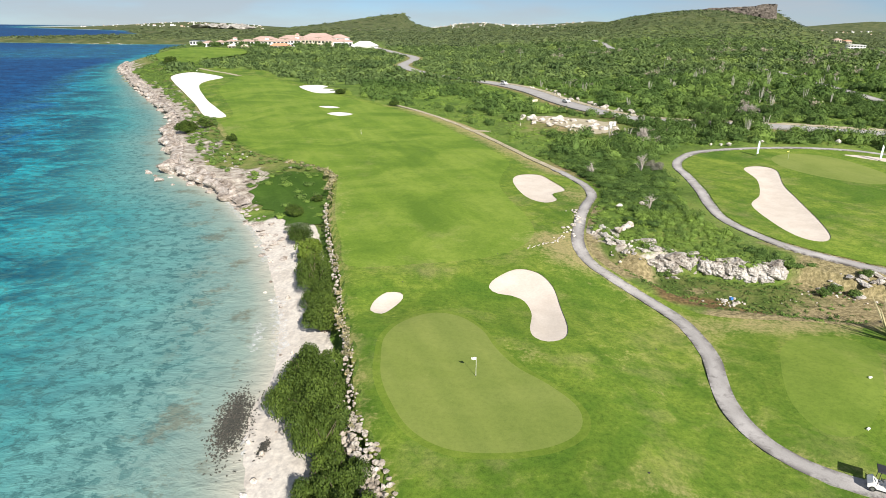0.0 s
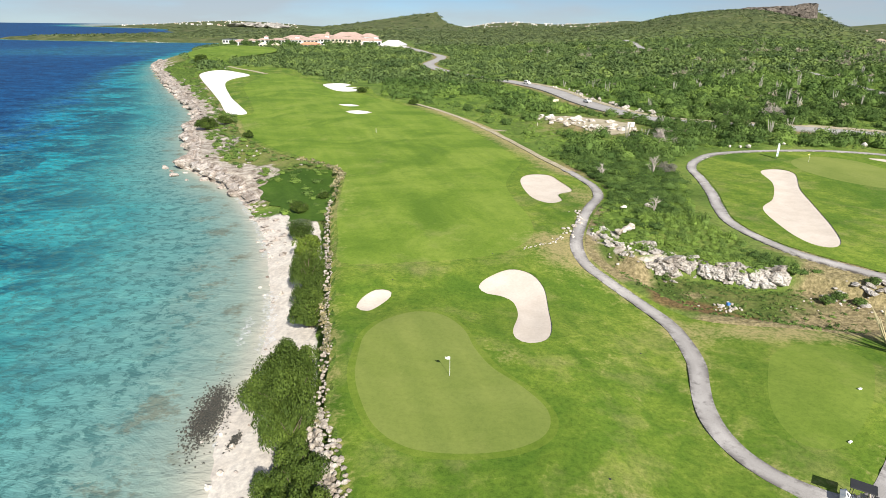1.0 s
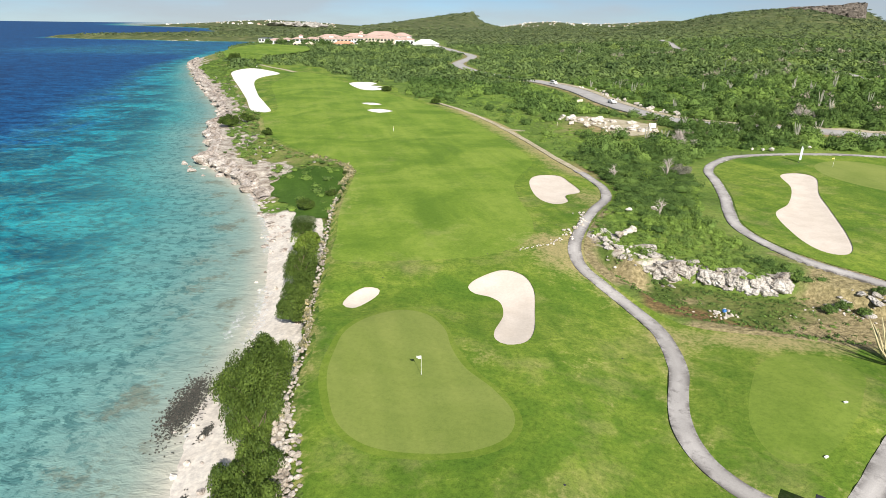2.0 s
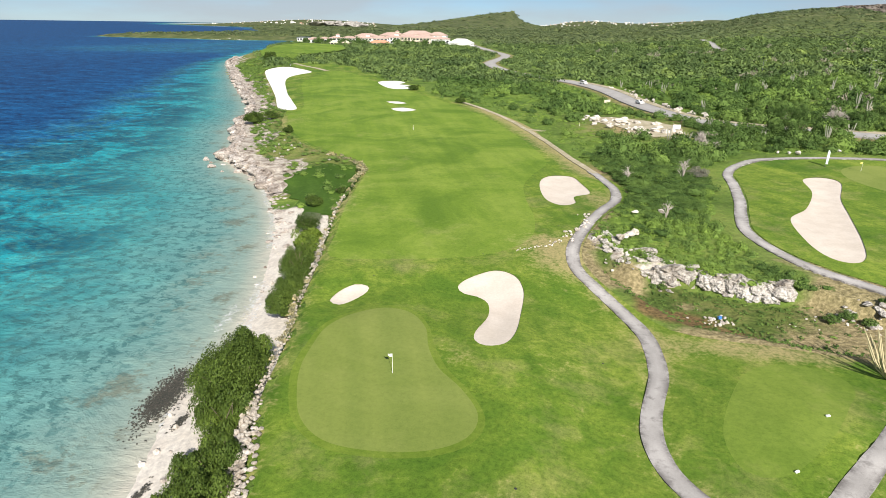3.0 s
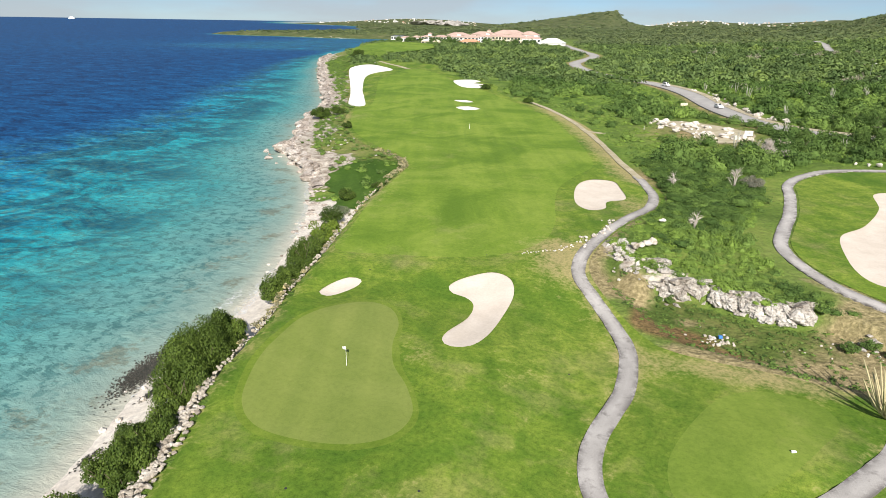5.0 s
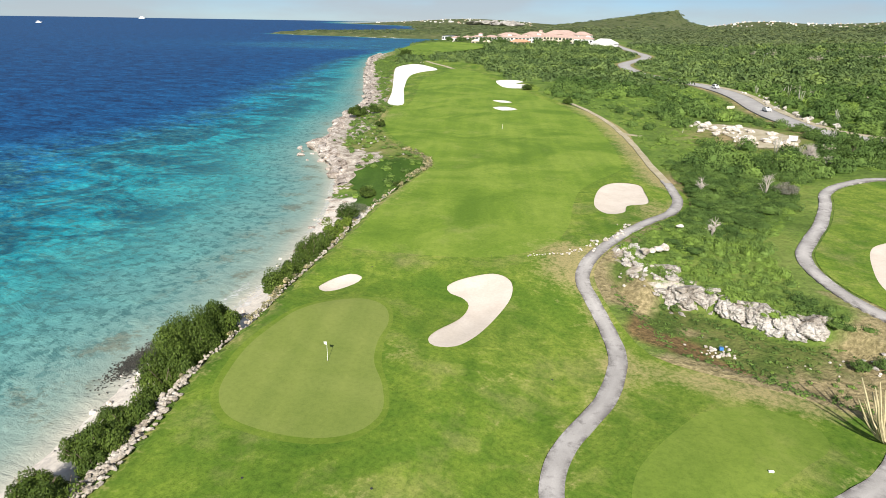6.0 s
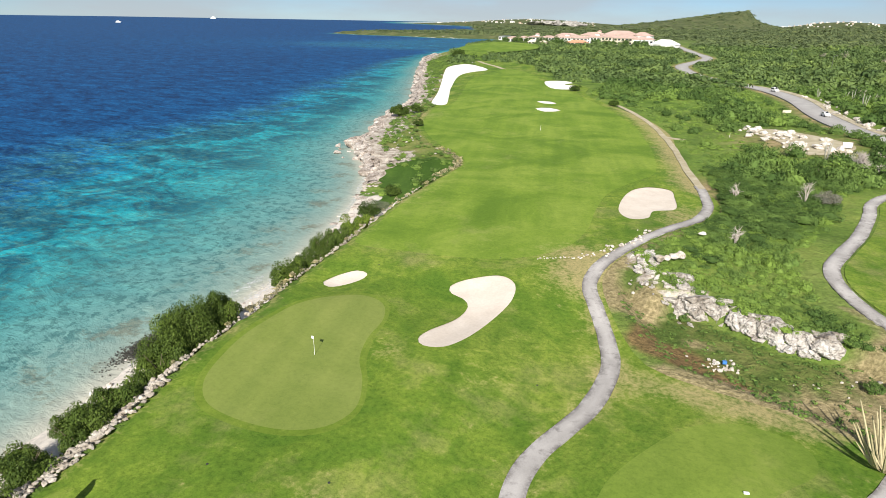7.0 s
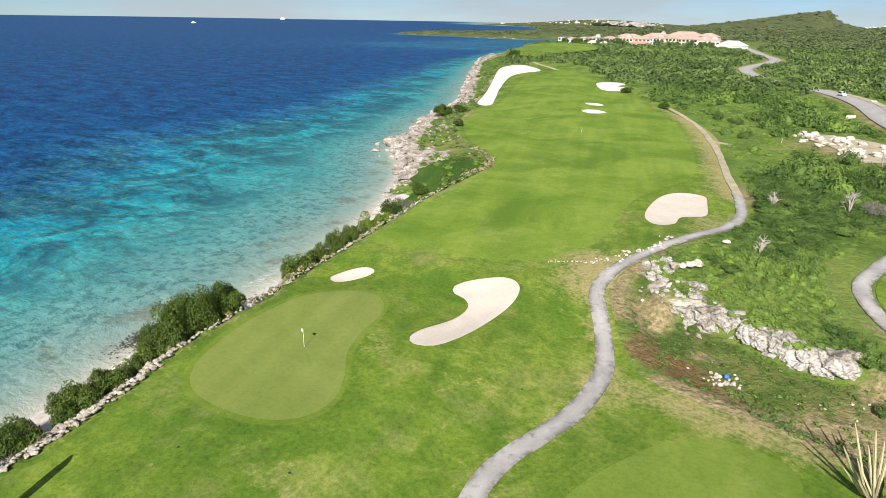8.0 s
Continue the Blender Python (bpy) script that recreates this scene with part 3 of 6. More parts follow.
# ---- the land: one sheet from the shore to the horizon ----
def ticks(stretches, start):
    out = [start]
    for end, first, grow in stretches:
        s = first
        while out[-1] < end:
            out.append(out[-1] + s)
            s *= grow
    return np.array(out)


gx = np.concatenate([-ticks([(100, 2, 1.0), (2800, 2.4, 1.07)], 34)[::-1], ticks([(64, 0.9, 1), (130, 2, 1), (4800, 2.4, 1.07)], -33)])
gy = ticks([(26, 1.2, 1), (162, 0.9, 1), (310, 2, 1), (1250, 2.4, 1.025), (4880, 26, 1.03)], -58)
X, Y = np.meshgrid(gx, gy)
Z = height(X, Y)
lies = np.zeros_like(Z)
turf_line, lower_line = curve(TURF, True, 2), curve(LOWER_TURF, True, 2)
path_line, lower_path_line, road_line = curve(PATH, step=0.8), curve(LOWER_PATH, step=1.0), curve(ROAD, step=4)
dirt_line = curve(DIRT_PATH, step=1.2)
s_turf = np.maximum(signed(X, Y, turf_line), signed(X, Y, lower_line))
lies = np.maximum(lies, 0.5 * ease(0.0, 1.4, s_turf))
for line, half in ((path_line, 1.0), (lower_path_line, 1.1), (road_line, 3.6), (dirt_line, 1.5)):
    lies = np.maximum(lies, 0.5 * ease(0.2, -0.9, far_from(X, Y, line) - half))
for _, line in bunker_lines:
    lies = np.maximum(lies, 0.5 * ease(0.0, 1.4, signed(X, Y, line)))
off = np.where(inside(X, Y, LAND), 1, -1) * far_from(X, Y, shore_line)
relief_z = np.zeros_like(Z)
for k, (f, a) in enumerate(((0.9, 0.2), (0.35, 0.4), (0.13, 0.6))):
    relief_z += a * np.sin(X * f + 1.7 * np.sin(Y * f * 0.8 + k)) * np.sin(Y * f * 1.1 + 1.3 * np.sin(X * f * 0.7))
rocky = ease(120, 134, Y) * (1 - ease(560, 700, Y)) * ease(15, 7, off + 5 * np.sin(X * 0.13) * np.sin(Y * 0.11)) * (off > -6)
free = 1 - ease(-1.5, 0.5, np.maximum.reduce([s_turf] + [signed(X, Y, q) for _, q in bunker_lines]))
rocky = rocky * free
Z = Z + rocky * np.clip(relief_z, -0.9, 0.9) * 0.45 * ease(-1, 2, off) - lies - bowl(X, Y)
wall_off = far_from(X, Y, wall_line)
sandy = np.clip(ease(128, 108, Y) * ease(11.5, 8.5, off) + 0.55 * ease(1100, 1180, Y) * ease(5, 2, off) * (X < -470), 0, 1) * (off > -12)
sandy = sandy * np.where((Y > 20) & (Y < 125), np.where(inside(X, Y, turf_line), 0, ease(0.8, 2.2, wall_off)), 1)
pit_in = np.maximum(ease(-2, 1.5, signed(X, Y, np.array(PIT, float))), ease(104, 112, Y) * ease(153, 147, Y) * ease(5, 9, off) * ease(0, 1.5, -X - 19) * ease(-62, -52, X))
rocky = np.maximum(rocky, 0.55 * ease(3.6, 0.8, far_from(X, Y, curve(CLIFF, step=2) + np.array([[0, 1.5]]))) * (X < 37))
def bump_at(cx, cy, rx, ry, k):
    return k * np.exp(-((X - cx) / rx) ** 2 - ((Y - cy) / ry) ** 2)


straw = np.clip(bump_at(57.5, 87, 4.5, 2.6, 1.1) + bump_at(57, 73, 10, 5.5, 1.4) + bump_at(44, 71.2, 12, 2.6, 1.2) + bump_at(29.5, 86.5, 3.0, 5.0, 1.2) + bump_at(36.5, 81.5, 3.0, 1.6, 0.7) + bump_at(62, 80, 6, 3.5, 0.9) + bump_at(56, 83, 4.5, 3, 1.1)
                + 1.1 * ease(5.5, 1.5, far_from(X, Y, path_line)) * ease(78, 88, Y) * ease(118, 110, Y) + 0.6 * ease(4.5, 1.5, far_from(X, Y, lower_path_line)) * (Y < 95), 0, 1)
brown = np.clip(bump_at(34, 76.8, 4.2, 2.6, 2.0) + bump_at(41, 74, 4.5, 1.4, 1.1) + bump_at(31, 81, 1.6, 2.5, 0.7), 0, 1)
bare = np.clip(ease(14, 0, np.abs(far_from(X, Y, path_line) - 1)) * (Y > 130) + 0.1 * ease(6, 3, far_from(X, Y, lower_path_line)) + ease(9, 5, far_from(X, Y, road_line))
               + np.exp(-((X - 46) / 16) ** 2 - ((Y - 212) / 16) ** 2) * 1.5 + ease(60, 20, off) * (Y > 125) * (Y < 700) * 0.5, 0, 1)
n_y, n_x = Z.shape
idx = np.arange(n_y * n_x).reshape(n_y, n_x)
quads = np.stack([idx[:-1, :-1], idx[:-1, 1:], idx[1:, 1:], idx[1:, :-1]], -1).reshape(-1, 4)
keep = (off > -40).ravel()
quads = quads[keep[quads].any(1)]
# hill grows with distance and sets the far ground's painted haze
ground = new("ground", mesh_of("ground", np.stack([X, Y, Z], -1).reshape(-1, 3), quads, LAND_MAT, True,
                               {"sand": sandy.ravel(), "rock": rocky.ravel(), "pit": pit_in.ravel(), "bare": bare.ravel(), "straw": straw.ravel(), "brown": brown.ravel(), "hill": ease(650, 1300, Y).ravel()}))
tagged(ground, "dry coastal land with soil, low undergrowth, coral rock and beach sand", "ground", kind="structure")

# ---- the sea ----
sx = np.concatenate([-ticks([(160, 2.5, 1), (4900, 3, 1.08)], 6)[::-1], [0.0, 60.0]])
sy = ticks([(170, 3, 1), (620, 4, 1.01), (4890, 8, 1.05)], -60)
SX, SY = np.meshgrid(sx, sy)
s_off = far_from(SX, SY, shore_line) * np.where(inside(SX, SY, LAND), -1, 1)
s_idx = np.arange(SX.size).reshape(SX.shape)
s_quads = np.stack([s_idx[:-1, :-1], s_idx[:-1, 1:], s_idx[1:, 1:], s_idx[1:, :-1]], -1).reshape(-1, 4)
s_quads = s_quads[(s_off.ravel() > -30)[s_quads].any(1)]
dist = np.hypot(SX, SY)
# off is capped in the bay: its paler blue stands in for reflected sky
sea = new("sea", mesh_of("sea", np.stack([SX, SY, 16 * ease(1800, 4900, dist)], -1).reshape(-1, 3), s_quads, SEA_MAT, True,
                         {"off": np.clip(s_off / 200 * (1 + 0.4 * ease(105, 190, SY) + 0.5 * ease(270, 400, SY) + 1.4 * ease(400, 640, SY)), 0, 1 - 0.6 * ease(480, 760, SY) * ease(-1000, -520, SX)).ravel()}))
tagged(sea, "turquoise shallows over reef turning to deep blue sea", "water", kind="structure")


# ---- turf, greens, sand and paths, laid on the land ----
from mathutils.geometry import delaunay_2d_cdt


def laid(name, line, lift, spacing, mat, label, category, kind="structure", sink=None, holes=(), values=None):
    """A sheet with the given outline, cut out where other sheets lie, that follows the land."""
    lo, hi = line.min(0), line.max(0)
    a, b = np.meshgrid(np.arange(lo[0], hi[0], spacing), np.arange(lo[1], hi[1], spacing))
    a, b = a.ravel(), b.ravel() + (np.arange(a.size) % 2) * 0.01
    ok = inside(a, b, line) & (far_from(a, b, line, True) > spacing * 0.5)
    loops = [line]
    for h in holes:
        if inside(h[:, 0], h[:, 1], line).any():
            ok &= ~inside(a, b, h) & (far_from(a, b, h, True) > spacing * 0.35)
            loops.append(h)
    pts, edges = [], []
    for h in loops:
        edges += [(len(pts) + i, len(pts) + (i + 1) % len(h)) for i in range(len(h))]
        pts += [Vector(q) for q in h]
    pts += [Vector(q) for q in np.stack([a[ok], b[ok]], -1)]
    res = delaunay_2d_cdt(pts, edges, [], 0, 1e-5)
    v, tri = np.array([tuple(q) for q in res[0]]), np.array(res[2])
    mid = v[tri].mean(1)
    good = inside(mid[:, 0], mid[:, 1], line)
    for h in loops[1:]:
        good &= ~inside(mid[:, 0], mid[:, 1], h)
    tri = tri[good]
    e1, e2 = v[tri[:, 1]] - v[tri[:, 0]], v[tri[:, 2]] - v[tri[:, 0]]
    back = e1[:, 0] * e2[:, 1] - e1[:, 1] * e2[:, 0] < 0
    tri[back] = tri[back][:, ::-1]
    z = height(v[:, 0], v[:, 1]) + lift + 0.0018 * np.clip(v[:, 1] - 170, 0, None)
    if sink:
        z = z - sink(v[:, 0], v[:, 1])
    ob = new(name, mesh_of(name, np.column_stack([v, z]), tri, mat, True, values(v[:, 0], v[:, 1]) if values else None))
    return tagged(ob, label, category, kind=kind)


def strip(name, line, half, lift, mat, label, category, crown=0.02, ragged=0.0):
    """A paved ribbon along a line, with an edge that drops into the ground."""
    t = np.gradient(line, axis=0)
    t /= np.hypot(t[:, 0], t[:, 1])[:, None] + 1e-9
    nrm = np.stack([-t[:, 1], t[:, 0]], -1)
    cols = []
    mid = height(line[:, 0], line[:, 1])
    for u, dz in ((-1.0, -0.4), (-1.0, 0), (-0.5, crown), (0, crown * 1.4), (0.5, crown), (1.0, 0), (1.0, -0.4)):
        w = half + ragged * abs(u) * (0.8 * np.sin(np.arange(len(line)) * 0.47 + 2 * u) + 0.9 * np.sin(np.arange(len(line)) * 0.17 + 5 * u) + 0.3 * np.sin(np.arange(len(line)) * 1.3 + u))
        p = line + nrm * (u * w)[:, None]
        cols.append(np.column_stack([p, height(p[:, 0], p[:, 1]) * 0.5 + mid * 0.5 + lift + dz]))
    v = np.stack(cols, 1)
    i = np.arange(v.shape[0] * v.shape[1]).reshape(v.shape[:2])
    q = np.stack([i[:-1, :-1], i[:-1, 1:], i[1:, 1:], i[1:, :-1]], -1).reshape(-1, 4)[:, ::-1]
    side = np.tile([1.0, 0.95, 0.3, 0.1, 0.3, 0.95, 1.0], len(line))
    ob = new(name, mesh_of(name, v.reshape(-1, 3), q, mat, False, {"edge": side}))
    return tagged(ob, label, category, kind="structure")


def sink_turf(x, y):
    s = np.zeros(np.shape(x))
    for line, half in ((path_line, 1.0), (lower_path_line, 1.1), (dirt_line, 1.4)):
        s = np.maximum(s, 0.3 * ease(-0.1, -0.9, far_from(x, y, line) - half))
    return s


def turf_wear(x, y):
    """Where the turf is dry and thin, and where it is lush."""
    spots = ((20, 91, 5, 8, 1.3), (27, 124, 3.5, 9, 0.9), (16, 96, 5, 3, 0.6), (20, 60, 3, 3, 0.35), (9, 58, 2.5, 2.5, 0.5), (17.5, 38, 4, 2, 0.55), (42, 68, 12, 2.6, 1.2), (26, 77, 2, 5, 0.45), (-19, 112, 2.5, 8, 0.5), (-70, 205, 8, 10, 0.6), (32, 65, 2, 6, 0.3))
    dry = 1.3 * ease(9, 0, far_from(x, y, dirt_line)) + 0.5 * ease(2.4, 0.8, far_from(x, y, path_line)) + 0.7 * ease(2.2, 0.3, far_from(x, y, wall_line))
    for cx, cy, rx, ry, k in spots:
        dry = dry + k * np.exp(-((x - cx) / rx) ** 2 - ((y - cy) / ry) ** 2)
    lush = np.zeros(np.shape(x))
    for cx, cy, rx, ry, k in ((19.5, 74, 4, 8, 0.8), (23, 56, 4, 8, 0.5), (15, 50, 6, 6, 0.1), (6, 73, 3, 4, 0.3), (9, 36, 14, 3.5, 0.3), (20, 45, 5, 6, 0.3), (-7, 52, 1.6, 12, 0.5), (35, 58, 5, 10, 0.75), (33, 45, 5, 9, 1.0), (24, 45, 4, 5, 0.6), (31, 66, 2, 5, 0.5), (60, 110, 6, 10, 0.5), (85, 130, 12, 14, 0.4)):
        lush = np.maximum(lush, k * np.exp(-((x - cx) / rx) ** 2 - ((y - cy) / ry) ** 2))
    return {"dry": np.clip(dry, 0, 1.3), "lush": lush}


green_line, tee_line, fair_line = curve(GREEN, True, 0.8), curve(TEE, True, 1.0), curve(FAIR, True, 2.0)
far_green = curve([(84, 150), (86, 160), (94, 165), (102, 161), (105, 150), (104, 138), (96, 134), (88, 140)], True, 1.5)
side_sand = curve([(107, 163.5), (112, 162.5), (121, 155.5), (121, 152), (113, 156.5)], True, 1.5)
cuts = [h for _, h in bunker_lines] + [far_green, side_sand] + [green_line + (green_line - green_line.mean(0)) / np.maximum(np.hypot(*(green_line - green_line.mean(0)).T)[:, None], 1) * 0.8, tee_line]
laid("rough", turf_line, 0.0, 1.6, GRASS, "bright green rough grass with dry and lush patches", "lawn", sink=sink_turf, holes=cuts + [fair_line], values=turf_wear)
laid("rough", lower_line, 0.0, 1.8, GRASS, "green grass round a long bunker beside a path", "lawn", sink=sink_turf, holes=cuts, values=turf_wear)
laid("fairway", fair_line, 0.0, 2.0, FAIR_GRASS, "smooth bright green mown fairway with faint stripes", "lawn", sink=sink_turf, holes=cuts, values=turf_wear)
laid("far_lawn", curve(FAR_LAWN, True, 8), 0.5, 10, FAIR_GRASS, "bright green lawn by the far shore", "lawn")
low_line = curve([(-43, 135), (-38.5, 127), (-33, 118.5), (-28.5, 112.5), (-23, 110.5), (-21.8, 114), (-23.2, 124), (-24.7, 133), (-26.8, 141), (-31.5, 146.5), (-37, 147), (-41.5, 142)], True, 1.0)
low_line += 0.7 * np.stack([np.sin(low_line[:, 1] * 1.1), np.sin(low_line[:, 0] * 0.9 + low_line[:, 1])], -1)
laid("low_lawn", low_line, 0.2, 1.2, LOW_GRASS, "low lawn of dark green grass behind the beach", "lawn")
collar = green_line + (green_line - green_line.mean(0)) / np.maximum(np.hypot(*(green_line - green_line.mean(0)).T)[:, None], 1) * 0.8
laid("green_collar", collar, 0.0, 1.4, COLLAR_GRASS, "band of short grass round the putting green", "lawn", holes=[green_line])
laid("putting_green", green_line, 0.0, 1.4, MOWN, "smooth olive-green putting green, closely mown", "green")
laid("tee_box", tee_line, 0.0, 1.6, TEE_GRASS, "smooth mown tee beside a concrete path", "tee")
for shape, line in bunker_lines:
    lip = np.stack([np.roll(line[:, 1], -1) - np.roll(line[:, 1], 1), np.roll(line[:, 0], 1) - np.roll(line[:, 0], -1)], -1)
    lip = lip / np.hypot(lip[:, 0], lip[:, 1])[:, None] * (0.3 if inside(*(line[:1] + 0.05 * lip[:1] / np.hypot(*lip[0])).T, line).sum() == 0 else -0.3)
    laid("sand_bunker", line + lip, -0.09, 0.8 if line[0][1] < 160 else 4, WHITE_SAND if shape in ("long", "finger", "slit", "lens") else BUNKER_SAND, "pale sand bunker with a curved edge in the grass", "bunker", sink=bowl)
strip("cart_path", path_line, 1.0, 0.035, CONCRETE, "winding grey concrete cart path, stained at the edges", "path", ragged=0.06)
strip("cart_path", lower_path_line, 1.1, 0.035, CONCRETE, "curved grey concrete cart path round a green", "path", ragged=0.06)
strip("dirt_path", dirt_line, 0.85, 0.04, DIRT, "worn tan dirt path along the fairway's edge", "path", ragged=0.1)
strip("dirt_path", curve([(9.6, 206), (12.5, 205), (16, 204.5)], step=1.0), 1.2, 0.05, DIRT, "short tan dirt spur off the fairway path", "path", ragged=0.15)
strip("far_path", curve([(-172, 448), (-150.5, 419), (-136.8, 405), (-123, 388.5)], step=3), 1.4, 0.5, DIRT, "pale path across the far end of the fairway", "path")
strip("road", road_line, 4.2, 0.25, ASPHALT, "grey asphalt road winding through scrub", "road", 0.05)
verge = road_line[(road_line[:, 1] > 186) & (road_line[:, 1] < 372)]
along_ = np.gradient(verge, axis=0)
verge = verge + np.stack([-along_[:, 1], along_[:, 0]], -1) / np.hypot(along_[:, 0], along_[:, 1])[:, None] * 5.4
strip("road_verge", verge, 1.5, 0.2, DIRT, "bare tan verge along the inland side of the road", "verge", 0.04, 0.3)
strip("dirt_track", curve(TRACK, step=4), 2.4, 0.15, CONCRETE, "pale gravel track through scrub", "road", 0.03, 0.5)
strip("dirt_track", curve(UPPER_TRACK, step=6), 3.5, 0.3, CONCRETE, "pale gravel track through scrub", "road", 0.03, 0.6)


# ---- scrub ----
def crown(n, leaf, seed, lobes=6, low=-0.1, flat=1.0, core=True, loose=0.3, lump=(0.38, 0.66), up=0.25, vary=0.11, deep=0.66):
    """Three-cornered leaf sprays on a lumpy crown of radius 1: (n, 3, 4), the last value the spray's own tone. The first ones close the inside."""
    r = np.random.default_rng(seed)
    c_ = r.normal(size=(lobes, 3)) * (0.42, 0.42, 0.22)
    c_ *= np.minimum(1, 0.56 / np.maximum(np.hypot(c_[:, 0], c_[:, 1]), 1e-6))[:, None]
    c_[:, 2] = np.abs(c_[:, 2]) + 0.1
    rad, tone_ = r.uniform(*lump, lobes), r.normal(0, vary, lobes)
    which = r.integers(0, lobes, n)
    d = r.normal(size=(n, 3))
    d[:, 2] = np.abs(d[:, 2]) * 1.1 + low
    d /= np.linalg.norm(d, axis=1)[:, None]
    p = c_[which] + d * (rad[which] * r.uniform(deep, 1.08, n))[:, None]
    p[:, 2] = np.maximum(p[:, 2] * flat, 0.02)
    nrm = d + (0, 0, up) + r.normal(size=(n, 3)) * loose
    nrm /= np.linalg.norm(nrm, axis=1)[:, None]
    u = np.cross(nrm, r.normal(size=(n, 3)))
    u /= np.linalg.norm(u, axis=1)[:, None]
    v = np.cross(nrm, u)
    s = leaf * r.uniform(0.6, 1.3, n)[:, None]
    q = np.stack([p - u * s * 0.62 - v * s * 0.35, p + u * s * 0.62 - v * s * 0.35, p + v * s * 0.6], 1)
    q = np.concatenate([q, np.repeat(tone_[which][:, None, None], 3, 1)], 2)
    if core:
        k = 7
        a = np.linspace(0, 2 * np.pi, k + 1)
        dome = []
        for z0, r0, z1, r1 in ((0.05, 0.5, 0.32 * flat, 0.56), (0.32 * flat, 0.56, 0.6 * flat, 0.1)):
            for i in range(k):
                e = [(math.cos(a[i]) * r0, math.sin(a[i]) * r0, z0, 0), (math.cos(a[i + 1]) * r0, math.sin(a[i + 1]) * r0, z0, 0),
                     (math.cos(a[i + 1]) * r1, math.sin(a[i + 1]) * r1, z1, 0), (math.cos(a[i]) * r1, math.sin(a[i]) * r1, z1, 0)]
                dome += [[e[0], e[1], e[2]], [e[0], e[2], e[3]]]
        q = np.concatenate([np.array(dome), q])
    return q


def spread(name, spots, radius, tall, tint, forms, mat, label, category, kind="stuff"):
    """One mesh of many shrubs: spots (n, 3), radius and tall (n,), shaped like one of the forms each."""
    n = len(spots)
    pick = rng.integers(0, len(forms), n)
    ang = rng.uniform(0, 2 * np.pi, n)
    V, T = [], []
    for k, f in enumerate(forms):
        m = np.where(pick == k)[0]
        if not len(m):
            continue
        c_, s_ = np.cos(ang[m])[:, None], np.sin(ang[m])[:, None]
        flat = f.reshape(-1, 4)
        x = (flat[:, 0] * c_ - flat[:, 1] * s_) * radius[m][:, None] + spots[m, 0][:, None]
        y = (flat[:, 0] * s_ + flat[:, 1] * c_) * radius[m][:, None] + spots[m, 1][:, None]
        z = flat[:, 2] * tall[m][:, None] + spots[m, 2][:, None]
        V.append(np.stack([x, y, z], -1).reshape(-1, 3))
        T.append(np.clip(tint[m][:, None] + flat[:, 3][None], 0, 1).ravel())
    V, T = np.concatenate(V), np.concatenate(T)
    ob = new(name, mesh_of(name, V, np.arange(len(V)).reshape(-1, 3), mat, False, {"tint": T}))
    return tagged(ob, label, category, kind=kind)


LOT = [(29, 223), (32, 235), (44, 233), (59, 216), (57, 203), (48, 194), (38, 203)]
lot_line = curve(LOT, True, 3)
track_lines = [curve(TRACK, step=6), curve(UPPER_TRACK, step=8)]
rough_line = curve([(22, 300), (10, 262), (24, 226), (34, 200), (30, 172), (26, 160), (16, 190), (8, 220), (-6, 246), (-18, 270)], True, 5)
lawn_line = curve(FAR_LAWN, True, 12)
club_line = np.array([(-330, 738), (-330, 960), (-90, 960), (-66, 726), (-105, 728), (-120, 748), (-170, 744), (-196, 736), (-250, 732)], float)


def jittered(x0, x1, y0, y1, gap):
    a, b = np.meshgrid(np.arange(x0, x1, gap), np.arange(y0, y1, gap))
    a = a.ravel() + rng.uniform(-0.5, 0.5, a.size) * gap
    b = b.ravel() + rng.uniform(-0.5, 0.5, b.size) * gap
    return a, b


def wooded(x, y, margin):
    """Where scrub may grow, with room for a crown of that radius."""
    ok = inside(x, y, LAND) & (far_from(x, y, shore_line) > 22 + margin)
    for line in (turf_line, lower_line, lot_line, club_line, lawn_line, bunker_lines[3][1]):
        ok &= ~inside(x, y, line) & (far_from(x, y, line, True) > margin * 0.8)
    for line, half in ((path_line, 1.6), (dirt_line, 2.4), (lower_path_line, 4.2), (road_line[road_line[:, 1] > 226], 7.5), (road_line, 4.4), (track_lines[0], 2.2), (track_lines[1], 4.5)):
        ok &= far_from(x, y, line) > half + margin * 0.75
    ok &= (x < 0.80 * y + 25) & (x > -0.75 * y - 40)
    ok &= ~((x < -40) & (y < 330)) & (np.hypot(x + 135, y - 388) > 24)
    return ok


def patches(x, y, f, k=0.0):
    """A slowly changing value between 0 and 1."""
    return 0.5 + 0.25 * (np.sin(x * f + 1.9 * np.sin(y * f * 0.83 + k)) + np.sin(y * f * 1.13 + 1.7 * np.sin(x * f * 0.71 + 2 * k)))


near_forms = [crown(210, 0.125, s, 9, 0.0, 0.8, True, 0.4) for s in range(7)]
umbrella = [crown(900, 0.075, 240 + s, 18, 0.0, 0.6, True, 0.25, (0.2, 0.42), 0.7) for s in range(6)]
mid_forms = [crown(110, 0.18, 20 + s, 8, loose=0.2) for s in range(6)]
tree_forms = [crown(600, 0.088, 200 + s, 18, 0.0, 0.7, True, 0.16, (0.22, 0.44), 0.45, 0.08, 0.8) for s in range(7)]
back_trees = [crown(280, 0.125, 220 + s, 14, 0.0, 0.7, True, 0.1, (0.24, 0.46), 0.45, 0.06, 0.86) for s in range(6)]
back_forms = [crown(70, 0.22, 30 + s, 7, loose=0.15) for s in range(6)]
far_forms = [crown(64, 0.27, 40 + s, 8, core=False, loose=0.06, flat=0.8, vary=0.05, deep=0.88) for s in range(6)]
